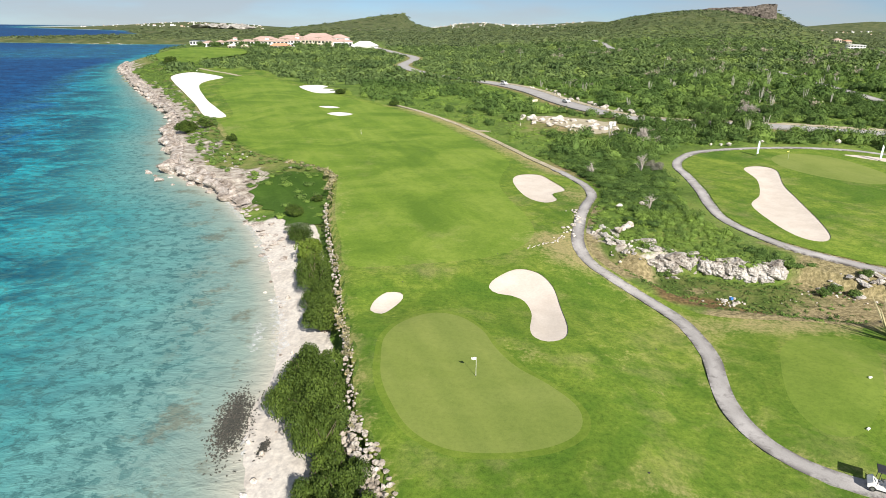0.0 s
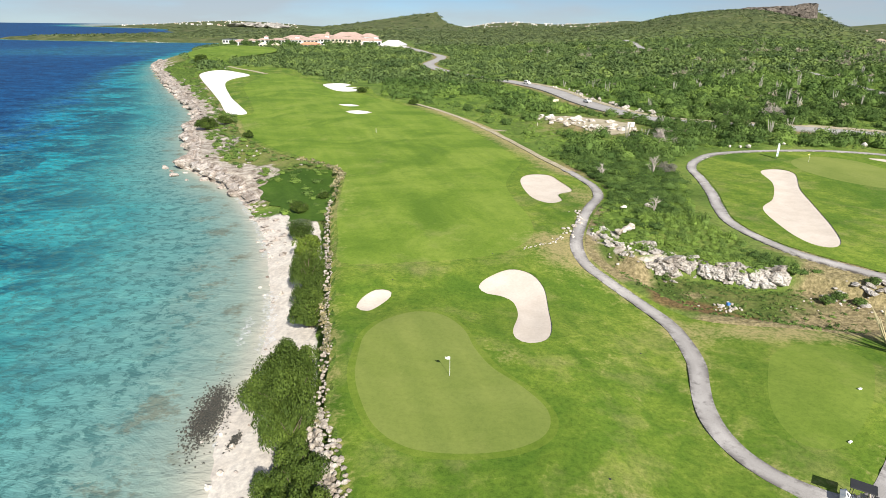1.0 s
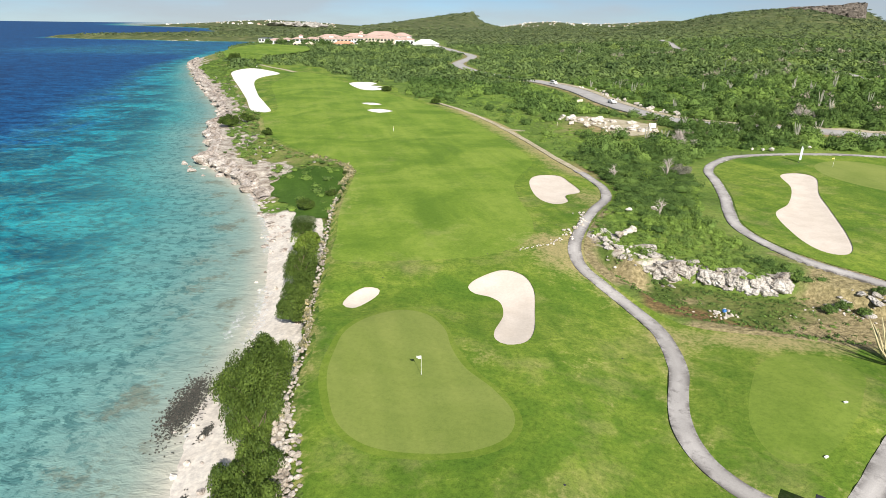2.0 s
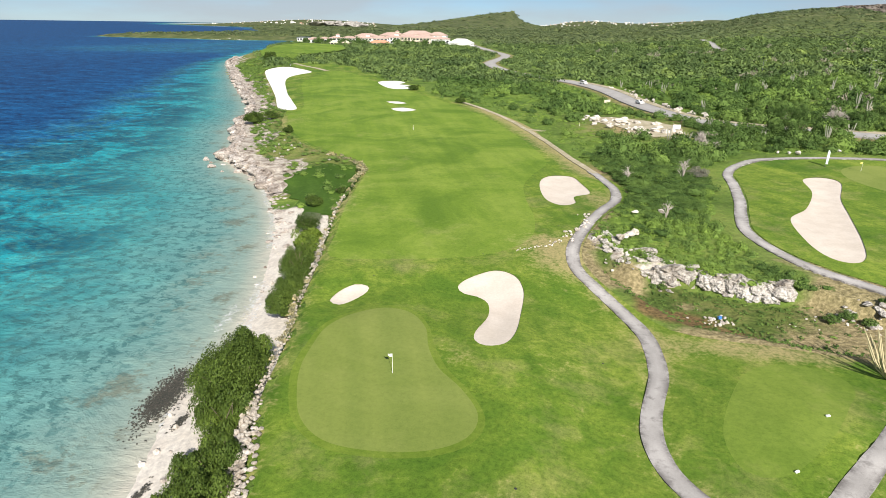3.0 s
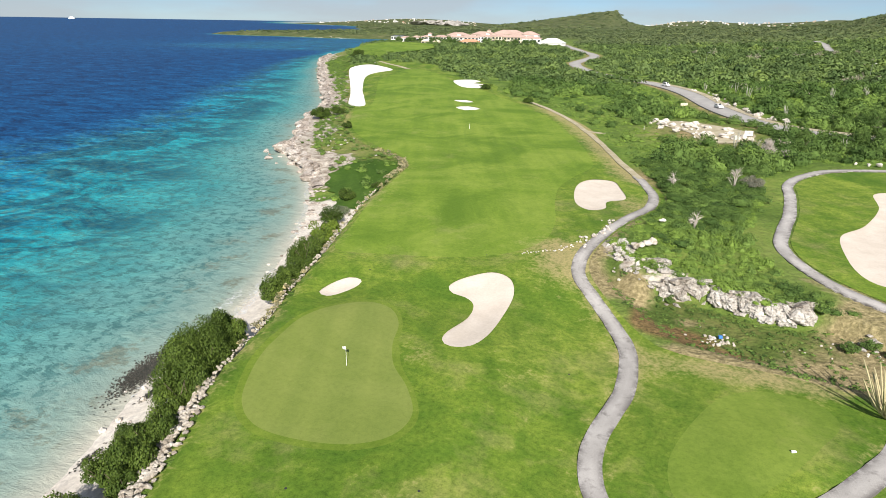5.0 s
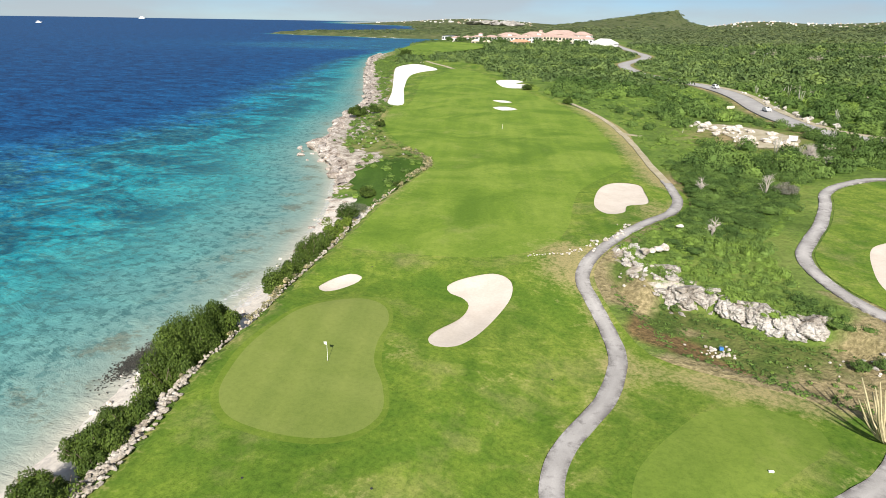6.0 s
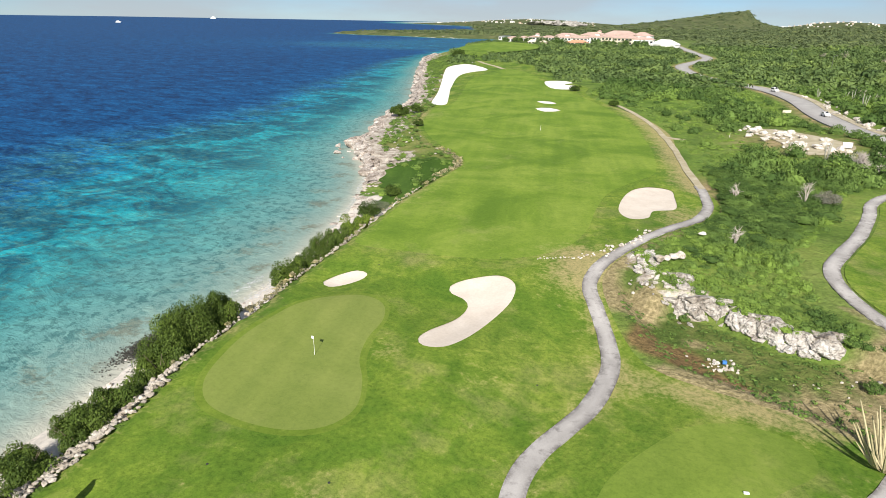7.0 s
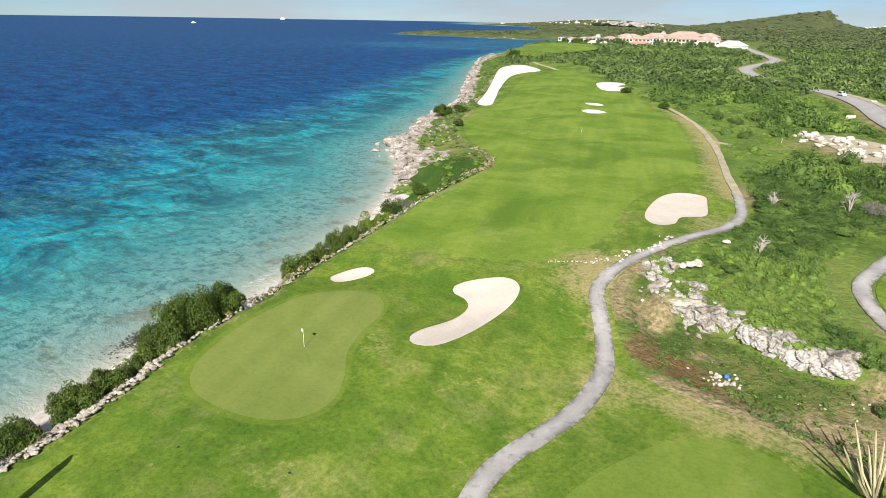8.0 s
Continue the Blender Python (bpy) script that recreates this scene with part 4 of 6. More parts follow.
far_low = [crown(22, 0.45, 50 + s, 5, core=False, loose=0.05, vary=0.04, deep=0.88) for s in range(4)]
dot_forms = [crown(20, 0.5, 60 + s, 5, core=False, loose=0.06, vary=0.04, deep=0.88) for s in range(4)]

# low growth between the two cart paths, above the old quarry face
x, y = jittered(23, 66, 86, 166, 1.3)
pit_line = np.array(PIT, float)
ok = wooded(x, y, 0.7) & ~inside(x, y, pit_line) & (far_from(x, y, pit_line, True) > 0.8) & (y > 95.0 - (x - 25) * 0.5) & (rng.random(x.size) < 0.8 + 0.4 * patches(x, y, 0.2))
x, y = x[ok], y[ok]
p1, p2 = patches(x, y, 0.16, 1), patches(x, y, 0.3, 4)
r0 = rng.uniform(0.6, 1.35, x.size)
spread("scrub", np.stack([x, y, np.where((x > 29) & (far_from(x, y, pit_line, True) < 2.4), np.maximum(height(x, y), 4.2), height(x, y)) - 0.12], -1), r0, r0 * rng.uniform(0.5, 1.3, x.size) * (0.6 + 1.1 * p1), np.clip(0.74 - 0.2 * ease(112, 130, y) + 1.4 * (p2 - 0.5) + rng.normal(0, 0.24, x.size), 0, 1), near_forms, SCRUB_LEAF,
       "dense low bright green scrub and vines", "shrubs")
k = np.where((rng.random(x.size) < 0.06 + 0.22 * ease(104, 126, y)) & wooded(x, y, 1.9) & (y > 99))[0]
r0 = rng.uniform(1.3, 2.9, k.size) * (0.75 + 0.35 * ease(110, 130, y[k]))
spread("scrub", np.stack([x[k], y[k], height(x[k], y[k]) + 0.2], -1), r0, r0 * rng.uniform(0.9, 1.35, k.size), np.clip(0.2 + rng.normal(0, 0.18, k.size), 0, 1), umbrella, SCRUB_LEAF,
       "dark flat-topped thorn trees among low scrub", "trees")

# scrub along the fairway's far side and round the road: closed dark crowns with lighter low growth in the gaps
open_line = curve([(8, 362), (24, 378), (40, 334), (50, 292), (56, 252), (40, 246), (22, 292)], True, 6)


def woodland(y0, y1, gap, tree_gap, f, low_r, tree_r, low_forms, top_forms, label, tree_label):
    x, y = jittered(-40, 330, y0, y1, tree_gap)
    clear = inside(x, y, rough_line) | inside(x, y, open_line)
    p1, p2 = patches(x, y, f, 2), patches(x, y, f * 1.9, 5)
    ok = wooded(x, y, 2.4) & (rng.random(x.size) < np.where(clear, 0.22, 0.5 + 0.75 * (p2 - 0.25)))
    x, y, p1, clear = x[ok], y[ok], p1[ok], clear[ok]
    lo, hi = tree_r
    r0 = (lo + (hi - lo) * rng.random(x.size) ** 1.4) * np.where(clear, 0.6, 1.0)
    spread("scrub", np.stack([x, y, height(x, y) - 0.2], -1), r0, r0 * rng.uniform(1.2, 1.9, x.size), np.clip(0.22 + 0.5 * (p1 - 0.5) + rng.normal(0, 0.22, x.size), 0, 1), top_forms, SCRUB_LEAF, tree_label, "trees")
    x, y = jittered(-40, 330, y0, y1, gap)
    clear = inside(x, y, rough_line) | inside(x, y, open_line)
    ok = wooded(x, y, 1.0) & (rng.random(x.size) < np.where(clear, 0.55, 0.4 + 0.3 * patches(x, y, f)))
    x, y = x[ok], y[ok]
    p1 = patches(x, y, f * 1.3, 2)
    r0 = rng.uniform(*low_r, x.size)
    spread("scrub", np.stack([x, y, height(x, y) - 0.2], -1), r0, r0 * rng.uniform(0.5, 0.95, x.size), np.clip(0.78 + 0.5 * (p1 - 0.5) + rng.normal(0, 0.16, x.size), 0, 1), low_forms, SCRUB_LEAF, label, "shrubs")


woodland(156, 252, 2.2, 4.0, 0.07, (0.7, 1.5), (1.9, 4.6), mid_forms, tree_forms, "dense mixed light green scrub and grass", "dark green round-topped thorn trees in scrub")
woodland(250, 348, 3.0, 5.0, 0.06, (1.0, 2.0), (2.3, 5.4), back_forms, back_trees, "dense mixed green scrub beyond the road", "dark green thorn trees beyond the road")

# trees that close the view of the road in places
x = np.array([-13, -8, -3, 2, 7, 12, 16, 46, 50, 55, 59.5, 63, 71, 76, 81, 86, 90, 95, -30, -26, -22])
y = np.array([401, 396, 391, 386, 381, 376, 371, 242, 237.5, 231.5, 226, 220, 211, 208, 205.5, 203, 201.5, 199.5, 404, 408, 404])
r0 = rng.uniform(3.0, 4.2, x.size)
spread("scrub", np.stack([x, y, height(x, y) - 0.2], -1), r0, r0 * np.where((x > 40) & (x < 52), 0.7, 1.3), rng.uniform(0.1, 0.35, x.size), tree_forms, SCRUB_LEAF, "dark green thorn trees beside the road", "trees")

x, y = jittered(-330, 640, 345, 780, 6.6)
p1, p2 = patches(x, y, 0.045, 3), patches(x, y, 0.12, 6)
ok = wooded(x, y, 2.0) & (rng.random(x.size) < 0.62 + 0.5 * p2)
x, y, p1, p2 = x[ok], y[ok], p1[ok], p2[ok]
r0 = rng.uniform(2.2, 4.6, x.size) * (0.75 + 0.6 * p2)
spread("scrub", np.stack([x, y, height(x, y) - 0.4], -1), r0, r0 * rng.uniform(0.9, 1.5, x.size), np.clip(0.37 + 0.5 * (p1 - 0.5) + rng.normal(0, 0.24, x.size), 0, 1), far_forms, FAR_LEAF,
       "distant dense green scrub", "shrubs")
x, y = jittered(-330, 640, 345, 780, 8.5)
ok = wooded(x, y, 1.5) & (rng.random(x.size) < 0.8)
x, y = x[ok], y[ok]
r0 = rng.uniform(1.4, 3.0, x.size)
spread("scrub", np.stack([x, y, height(x, y) - 0.3], -1), r0, r0 * rng.uniform(0.5, 0.9, x.size), np.clip(0.68 + 0.5 * (patches(x, y, 0.06, 2) - 0.5) + rng.normal(0, 0.15, x.size), 0, 1), far_low, FAR_LEAF,
       "distant low light green scrub", "shrubs")
# bare grey thickets here and there
x, y = jittered(60, 420, 175, 640, 7)
ok = wooded(x, y, 1.5) & (patches(x, y, 0.055, 9) + 0.25 * patches(x, y, 0.3, 3) > 0.83) & (rng.random(x.size) < 0.2)
x, y = x[ok], y[ok]
r0 = rng.uniform(1.2, 2.6, x.size) * (0.8 + y / 700)
spread("dry_scrub", np.stack([x, y, height(x, y) + 0.6], -1), r0, r0 * rng.uniform(1.0, 1.6, x.size), rng.uniform(0.3, 0.6, x.size), [crown(46, 0.24, 270 + s, 7, core=False, loose=0.7) for s in range(4)], DRY_TWIG,
       "bare grey-brown leafless thicket among green scrub", "shrubs")

x, y = jittered(-900, 1250, 760, 1800, 11)
ok = wooded(x, y, 4) & (rng.random(x.size) < 0.8)
x, y = x[ok], y[ok]
r0 = rng.uniform(2.8, 5.6, x.size)
spread("far_woods", np.stack([x, y, height(x, y) - 0.5], -1), r0, r0 * rng.uniform(0.5, 0.8, x.size), np.clip(0.45 + 0.4 * (patches(x, y, 0.02, 3) - 0.5) + rng.normal(0, 0.2, x.size), 0, 1), dot_forms, HAZE_LEAF,
       "far thorn scrub on rising ground and hillsides, greyed in colour as by haze", "shrubs")

x, y = jittered(-1500, 2300, 1750, 3300, 32)
ok = wooded(x, y, 4) & (rng.random(x.size) < 0.8)
x, y = x[ok], y[ok]
r0 = rng.uniform(7, 14, x.size)
spread("far_woods", np.stack([x, y, height(x, y) - 1.5], -1), r0, r0 * rng.uniform(0.3, 0.5, x.size), np.clip(0.5 + rng.normal(0, 0.2, x.size), 0, 1), dot_forms, HAZE_LEAF,
       "far scrub on the hills", "shrubs")

# low plants on the coast's rock shelf and round the low lawn
x, y = jittered(-230, -20, 112, 560, 2.45)
d_s, d_t = far_from(x, y, shore_line), far_from(x, y, turf_line, True)
ok = inside(x, y, LAND) & (d_s > 5) & ~inside(x, y, turf_line) & (x < -20 - 0.25 * (y - 112)) & (rng.random(x.size) < np.where(y < 150, 0.12, np.maximum((0.3 + 1.0 * patches(x, y, 0.13)) * ease(4, 8, d_s), 0.95 * ease(5, 1.5, d_t) * (d_s > 6))))
ok &= (x < -0.43 * y + 36) | (y < 230)
for _, q in bunker_lines[3:4]:
    ok &= ~inside(x, y, q) & (far_from(x, y, q, True) > 1.5)
ok &= (d_s < 60) & (np.hypot(x + 130, y - 372) > 22)
x, y = x[ok], y[ok]
r0 = rng.uniform(0.6, 1.6, x.size) * (1 + 0.6 * ease(220, 420, y))
spread("coastal_scrub", np.stack([x, y, height(x, y) + 0.1], -1), r0, r0 * rng.uniform(0.5, 0.95, x.size), np.clip(0.55 + rng.normal(0, 0.25, x.size), 0, 1), mid_forms, SCRUB_LEAF,
       "low salt-worn green scrub on coral rock", "shrubs")


# salt bushes round the low lawn
x = np.concatenate([rng.uniform(-27, -22.5, 26), rng.uniform(-40, -28, 26), rng.uniform(-44, -36, 14)])
y = np.concatenate([rng.uniform(114, 142, 26), rng.uniform(142, 151, 26), rng.uniform(134, 146, 14)])
ok = ~inside(x, y, turf_line) & inside(x, y, LAND) & (far_from(x, y, wall_line) < 22)
x, y = x[ok], y[ok]
r0 = rng.uniform(0.4, 1.3, x.size)
spread("coastal_scrub", np.stack([x, y, height(x, y) + 0.15], -1), r0, r0 * rng.uniform(0.6, 1.0, x.size), np.clip(0.5 + rng.normal(0, 0.28, x.size), 0, 1), near_forms, SCRUB_LEAF,
       "low green salt bushes round a dark lawn", "shrubs")


# weeds on the quarry floor and on the low coastal lawn
x = np.concatenate([rng.uniform(26, 64, 1100), rng.uniform(-60, -20, 500)])
y = np.concatenate([rng.uniform(69, 90, 1100), rng.uniform(108, 152, 500)])
ok = ((x < 54) | (x < 0) | (rng.random(x.size) < 0.25)) & ((inside(x, y, pit_line) | ((x > 30) & (x < 66) & (far_from(x, y, pit_line, True) < 1.2) & (y > 80))) & (rng.random(x.size) < 0.25 + patches(x, y, 0.35))) | ((x < 0) & (y > 143) & inside(x, y, LAND) & (far_from(x, y, shore_line) > 8) & ~inside(x, y, turf_line))
x, y = x[ok], y[ok]
r0 = rng.uniform(0.2, 0.6, x.size)
spread("weeds", np.stack([x, y, height(x, y) - 0.03], -1), r0, r0 * rng.uniform(0.4, 0.8, x.size), np.clip(0.35 + rng.normal(0, 0.22, x.size), 0, 1), [crown(14, 0.5, 80 + s, 4, core=False) for s in range(4)], SCRUB_LEAF,
       "low dark green weeds and tufts in rough grass", "weeds")


# ---- single shrubs and trees ----
def shrub(name, x, y, radius, tall, leaf, mat, label, blades=1500, seed=1, tint=0.5, z=None, stems=5, low=-0.02, category="shrub"):
    """A bush of many leaves on a few branching stems."""
    base = z_at(x, y) if z is None else z
    root = new(name)
    root.location = (x, y, base)
    r = random.Random(seed)
    q = crown(int(blades * 6.4), 0.49 * leaf / radius, 100 + seed, 36, low, 1.0, True, 0.45, (0.17, 0.36), 0.25, 0.13).reshape(-1, 4)
    own = tint + q[:, 3] + np.repeat(np.random.default_rng(seed).normal(0, 0.08, len(q) // 3), 3)
    q = q[:, :3]
    q[:84] *= 0.72
    q = q * (radius, radius, tall / 0.95) + (0, 0, 0.12 * tall)
    foliage = new("crown", mesh_of("crown", q, np.arange(len(q)).reshape(-1, 3), mat, False, {"tint": np.clip(own, 0, 1)}))
    foliage.parent = root
    bm = bmesh.new()
    for i in range(stems):
        a = i * 6.283 / stems + r.uniform(-0.4, 0.4)
        knee = Vector((math.cos(a) * radius * 0.25, math.sin(a) * radius * 0.25, tall * 0.3))
        rod(bm, (math.cos(a) * 0.12, math.sin(a) * 0.12, -0.3), knee, 0.09, 0.06, 6)
        for k in (-0.4, 0.5):
            rod(bm, knee, (math.cos(a + k) * radius * 0.6, math.sin(a + k) * radius * 0.6, tall * r.uniform(0.55, 0.8)), 0.06, 0.02, 5)
    part("trunk", bm, BARK, root)
    return tagged(root, label, category, "shrubs along the sea wall" if "sea wall" in label else "")


SEA_BUSH = "large dense green sea-grape bush below the sea wall"
for i, (x, y, r, h, n, tint) in enumerate([(-7.4, 39.4, 2.6, 4.6, 2000, 0.24), (-5.8, 34.8, 2.8, 4.8, 2200, 0.22), (-4.2, 30.0, 2.8, 4.6, 2000, 0.26), (-3.0, 25.5, 2.7, 4.4, 1600, 0.28),
                                           (-8.6, 35.4, 2.6, 3.8, 1500, 0.2), (-7.8, 30.4, 2.7, 3.6, 1500, 0.28), (-9.8, 39.4, 2.3, 3.4, 1300, 0.26),
                                           (-8.9, 42.4, 2.3, 3.9, 1500, 0.24), (-10.6, 46.2, 3.5, 5.6, 2700, 0.3), (-12.3, 50.8, 4.5, 6.6, 3900, 0.32), (-12.9, 55.6, 3.8, 6.3, 3000, 0.26), (-14.0, 51.6, 3.7, 5.6, 2300, 0.32),
                                           (-14.6, 69.6, 3.4, 5.0, 2500, 0.34), (-16.0, 75.0, 3.2, 4.5, 2200, 0.28), (-17.8, 81.6, 3.3, 5.2, 2300, 0.24), (-19.4, 86.4, 3.0, 4.5, 2000, 0.28)]):
    shrub("sea_grape_bush", x, y, r, h, 0.26, SEAGRAPE_LEAF, SEA_BUSH, n, 10 + i, tint)
shrub("sea_grape_bush", -21.0, 92.5, 2.7, 3.6, 0.42, SEAGRAPE_LEAF, "bright yellow-green large-leaved bush below the sea wall", 900, 31, 0.85)
shrub("sea_grape_bush", -21.8, 97, 2.5, 3.2, 0.42, SEAGRAPE_LEAF, "bright yellow-green large-leaved bush below the sea wall", 800, 32, 0.85)
shrub("dark_bush", -24.6, 102.4, 2.8, 3.4, 0.24, SEAGRAPE_LEAF, "dark round bush beside the sea wall", 1300, 33, 0.05)
shrub("silver_bush", -26.5, 108, 3.0, 1.9, 0.26, GREY_LEAF, "low silvery grey bush behind the beach", 1300, 34, 0.5)
shrub("dark_bush", -29, 117, 2.5, 2.6, 0.26, SEAGRAPE_LEAF, "dark green bush on the low coastal lawn", 1200, 35, 0.2)
shrub("dark_bush", -26.2, 126, 1.8, 1.6, 0.26, SEAGRAPE_LEAF, "small dark bush on the low coastal lawn", 700, 36, 0.2)
shrub("dark_bush", -85, 207, 4.6, 4.6, 0.45, SEAGRAPE_LEAF, "dark rounded coastal tree on coral rock", 1500, 37, 0.15)
shrub("dark_bush", -80, 211, 3.6, 3.2, 0.45, SEAGRAPE_LEAF, "dark rounded coastal tree on coral rock", 900, 38, 0.2)
shrub("dark_bush", -62, 182, 2.2, 2.2, 0.35, SEAGRAPE_LEAF, "dark green coastal shrub at the turf's edge", 700, 39, 0.2)
shrub("dark_bush", -199, 472, 6.5, 7, 0.8, SEAGRAPE_LEAF, "dark rounded tree on the far lawn", 900, 40, 0.1)
shrub("dark_bush", -48, 301, 3.6, 3.0, 0.5, SEAGRAPE_LEAF, "dark shrub beside a small bunker", 700, 41, 0.1)
shrub("dark_bush", -20, 262, 2.6, 2.6, 0.4, SEAGRAPE_LEAF, "dark shrub at the fairway's edge", 700, 42, 0.1)

# thorn trees between the far green's path and the road, and dark clumps beyond it
for i, (x, y, r, h, tint) in enumerate([(84, 203, 3.4, 4.6, 0.1), (89, 200.5, 3.6, 5.0, 0.16), (94.5, 198, 3.2, 4.4, 0.12), (71, 205, 2.6, 3.4, 0.2), (64, 200, 3.0, 3.8, 0.14), (67, 190, 3.2, 4.0, 0.16),
                                        (90, 224, 5.0, 6.5, 0.0), (97, 222, 4.2, 5.6, 0.05), (84, 228, 3.8, 5.0, 0.08), (113, 216, 4.4, 5.4, 0.05), (46, 166, 3.2, 4.2, 0.02), (50, 169, 2.6, 3.6, 0.1)]):
    shrub("thorn_tree", x, y, r, h, 0.4, SCRUB_LEAF, "dark green spreading thorn tree in scrub", 900, 300 + i, tint, category="tree")


# ---- rock ----
def rock_shape(name, seed, mat, sub=2, rough=0.35, flat=0.7):
    """A broken lump of stone of radius 1, its foot below the origin."""
    bm = bmesh.new()
    bmesh.ops.create_icosphere(bm, subdivisions=sub, radius=1)
    o = Vector((seed * 7.3, seed * 3.1, seed * 1.7))
    q = random.Random(seed)
    planes = [(Vector((q.gauss(0, 1), q.gauss(0, 1), q.gauss(0, 0.8))).normalized(), q.uniform(0.5, 0.82)) for _ in range(11)]
    for v in bm.verts:
        n = noise.noise(v.co * 1.1 + o) * rough + noise.noise(v.co * 2.7 + o) * rough * 0.5 + noise.noise(v.co * 6 + o) * rough * 0.2
        v.co *= 1 + n
        # split faces: press the lump towards flat planes
        for d, far_ in planes:
            over = v.co.dot(d) - far_
            if over > 0:
                v.co -= d * over * 0.93
        v.co *= 1 + noise.noise(v.co * 5 + o) * 0.08
        v.co.z *= flat
    me = bpy.data.meshes.new(name)
    bm.to_mesh(me)
    bm.free()
    me.materials.append(mat)
    return me


coral_shapes = [rock_shape("coral_rock", s, CORAL, 3, 0.42, 0.5) for s in range(5)]
pale_shapes = [rock_shape("pale_rock", 10 + s, PALE_ROCK, 3, 0.4, 0.75) for s in range(6)]
wall_shapes = [rock_shape("wall_stone", 30 + s, WALL_STONE, 1, 0.4, 0.75) for s in range(6)]
white_shapes = [rock_shape("white_rock", 50 + s, WHITE_ROCK, 2, 0.4, 0.7) for s in range(6)]
stone_shapes = [rock_shape("stone", 30 + s, WHITE_ROCK, 1, 0.35, 0.7) for s in range(6)]


long_line = bunker_lines[3][1]


def clear_of_turf(x, y):
    a, b = np.array([x]), np.array([y])
    return not (inside(a, b, turf_line)[0] or inside(a, b, long_line)[0] or far_from(a, b, long_line, True)[0] < 3)


def lay_rock(name, shapes, x, y, size, label, r, sink=0.35, group="", parent=None, z=None, tall=1.0):
    ob = new(name, shapes[r.randrange(len(shapes))])
    s = size / 2
    base = z_at(x, y) if z is None else z
    ob.matrix_basis = pose(x, y, base + s * (0.6 - sink) * tall, r.uniform(-12, 12), r.uniform(-12, 12), r.uniform(0, 360)) @ Matrix.Diagonal((s * r.uniform(0.8, 1.25), s * r.uniform(0.8, 1.25), s * tall * r.uniform(0.8, 1.15), 1))
    if parent:
        ob.parent = parent
    else:
        tagged(ob, label, "rock", group)
    return ob


r = random.Random(4)
# the old quarry face: big pale blocks, smaller broken ones at its near end
cliff_line = curve(CLIFF, step=0.5)


def rock_face(name, line, foot, top, depth, lip, mat, label, category, seed, rows=16, cell=0.55, taper=8):
    """A broken face of rock along a line: blocks stand out, joints run back, an undercut foot."""
    t = np.gradient(line, axis=0)
    t /= np.hypot(t[:, 0], t[:, 1])[:, None]
    out = np.stack([t[:, 1], -t[:, 0]], -1)
    verts = []
    for i, (x, y) in enumerate(line):
        end = min(1.0, min(i, len(line) - 1 - i) / taper)
        z0, z1 = foot(x, y), top(x, y)
        z1 = z0 + (z1 - z0) * (0.35 + 0.65 * end if taper > 4 else 0.62 + 0.38 * end)
        for j in range(rows + 3):
            u = min(1.0, j / rows)
            z = z0 - 0.3 + (z1 - z0 + 0.3) * u
            q = Vector((x * cell, y * cell, z * cell * 1.3)) + Vector((seed, 0, 0))
            dist, pts = noise.voronoi(q)
            block = (noise.cell(pts[0] * 3.7) * 0.5) * depth
            joint = -0.4 * depth * max(0, 1 - (dist[1] - dist[0]) / 0.16)
            push = 0.55 * depth * math.sin(math.pi * min(1, 0.12 + u * 0.95)) - 0.95 * depth * max(0, 1 - u / 0.24) + block + joint + 0.25 * depth * noise.noise(q * 4) + 0.28 * depth * noise.noise(q * 9) + 0.18 * depth * noise.noise(q * 19)
            back = 0 if j <= rows else (j - rows) * lip
            o = out[i] * (push * (1 if j <= rows else 0.3) - back)
            verts.append((x + o[0], y + o[1], z + 0.15 * depth * noise.noise(q * 3) - (0.25 * back if j > rows else 0)))
    m = rows + 3
    i = np.arange(len(line) * m).reshape(len(line), m)
    f = np.stack([i[:-1, :-1], i[1:, :-1], i[1:, 1:], i[:-1, 1:]], -1).reshape(-1, 4)
    ob = new(name, mesh_of(name, verts, f, mat))
    return tagged(ob, label, category) if label else ob


quarry_face = tagged(new("quarry_face"), "broken pale limestone face of the old quarry under scrub", "rock face")
for i, (line, foot, top, out) in enumerate([([(33.0, 88.4), (35.2, 88.6), (37.5, 88.5), (39.4, 88.0), (41.8, 87.1), (44.4, 85.7), (46.6, 84.7), (48.6, 84.6), (50.2, 85.2), (52.2, 86.6)], 1.5, 4.7, 1.15),
                                            ([(28.9, 91.0), (31, 89.2), (33.7, 88.4)], 1.6, 4.2, 0.8), ([(24.9, 98), (25.8, 95), (27.6, 92.4), (29.2, 90.8)], 2.2, 4.4, 0.8),
                                            ([(26.2, 99.5), (28.2, 96), (31, 93.6), (34.2, 92.4)], 3.6, 5.6, 0.7), ([(31.5, 91.8), (34, 90.8), (36.4, 90.6)], 3.0, 5.2, 0.7)]):
    ob = rock_face("rock_block", curve(line, step=0.15), lambda x, y, z=foot: z, lambda x, y, z=top, k=i: z + 0.3 * math.sin(x * 0.9 + k) + 0.35 * noise.noise(Vector((x * 0.6, y * 0.6, 4))), out, 0.7, PALE_ROCK, "", "", 3.0 + 5 * i, 26, 0.3, 3)
    ob.parent = quarry_face
broken = [rock_shape("broken_rock", 90 + s, PALE_ROCK, 3, 0.75, 0.65) for s in range(6)]
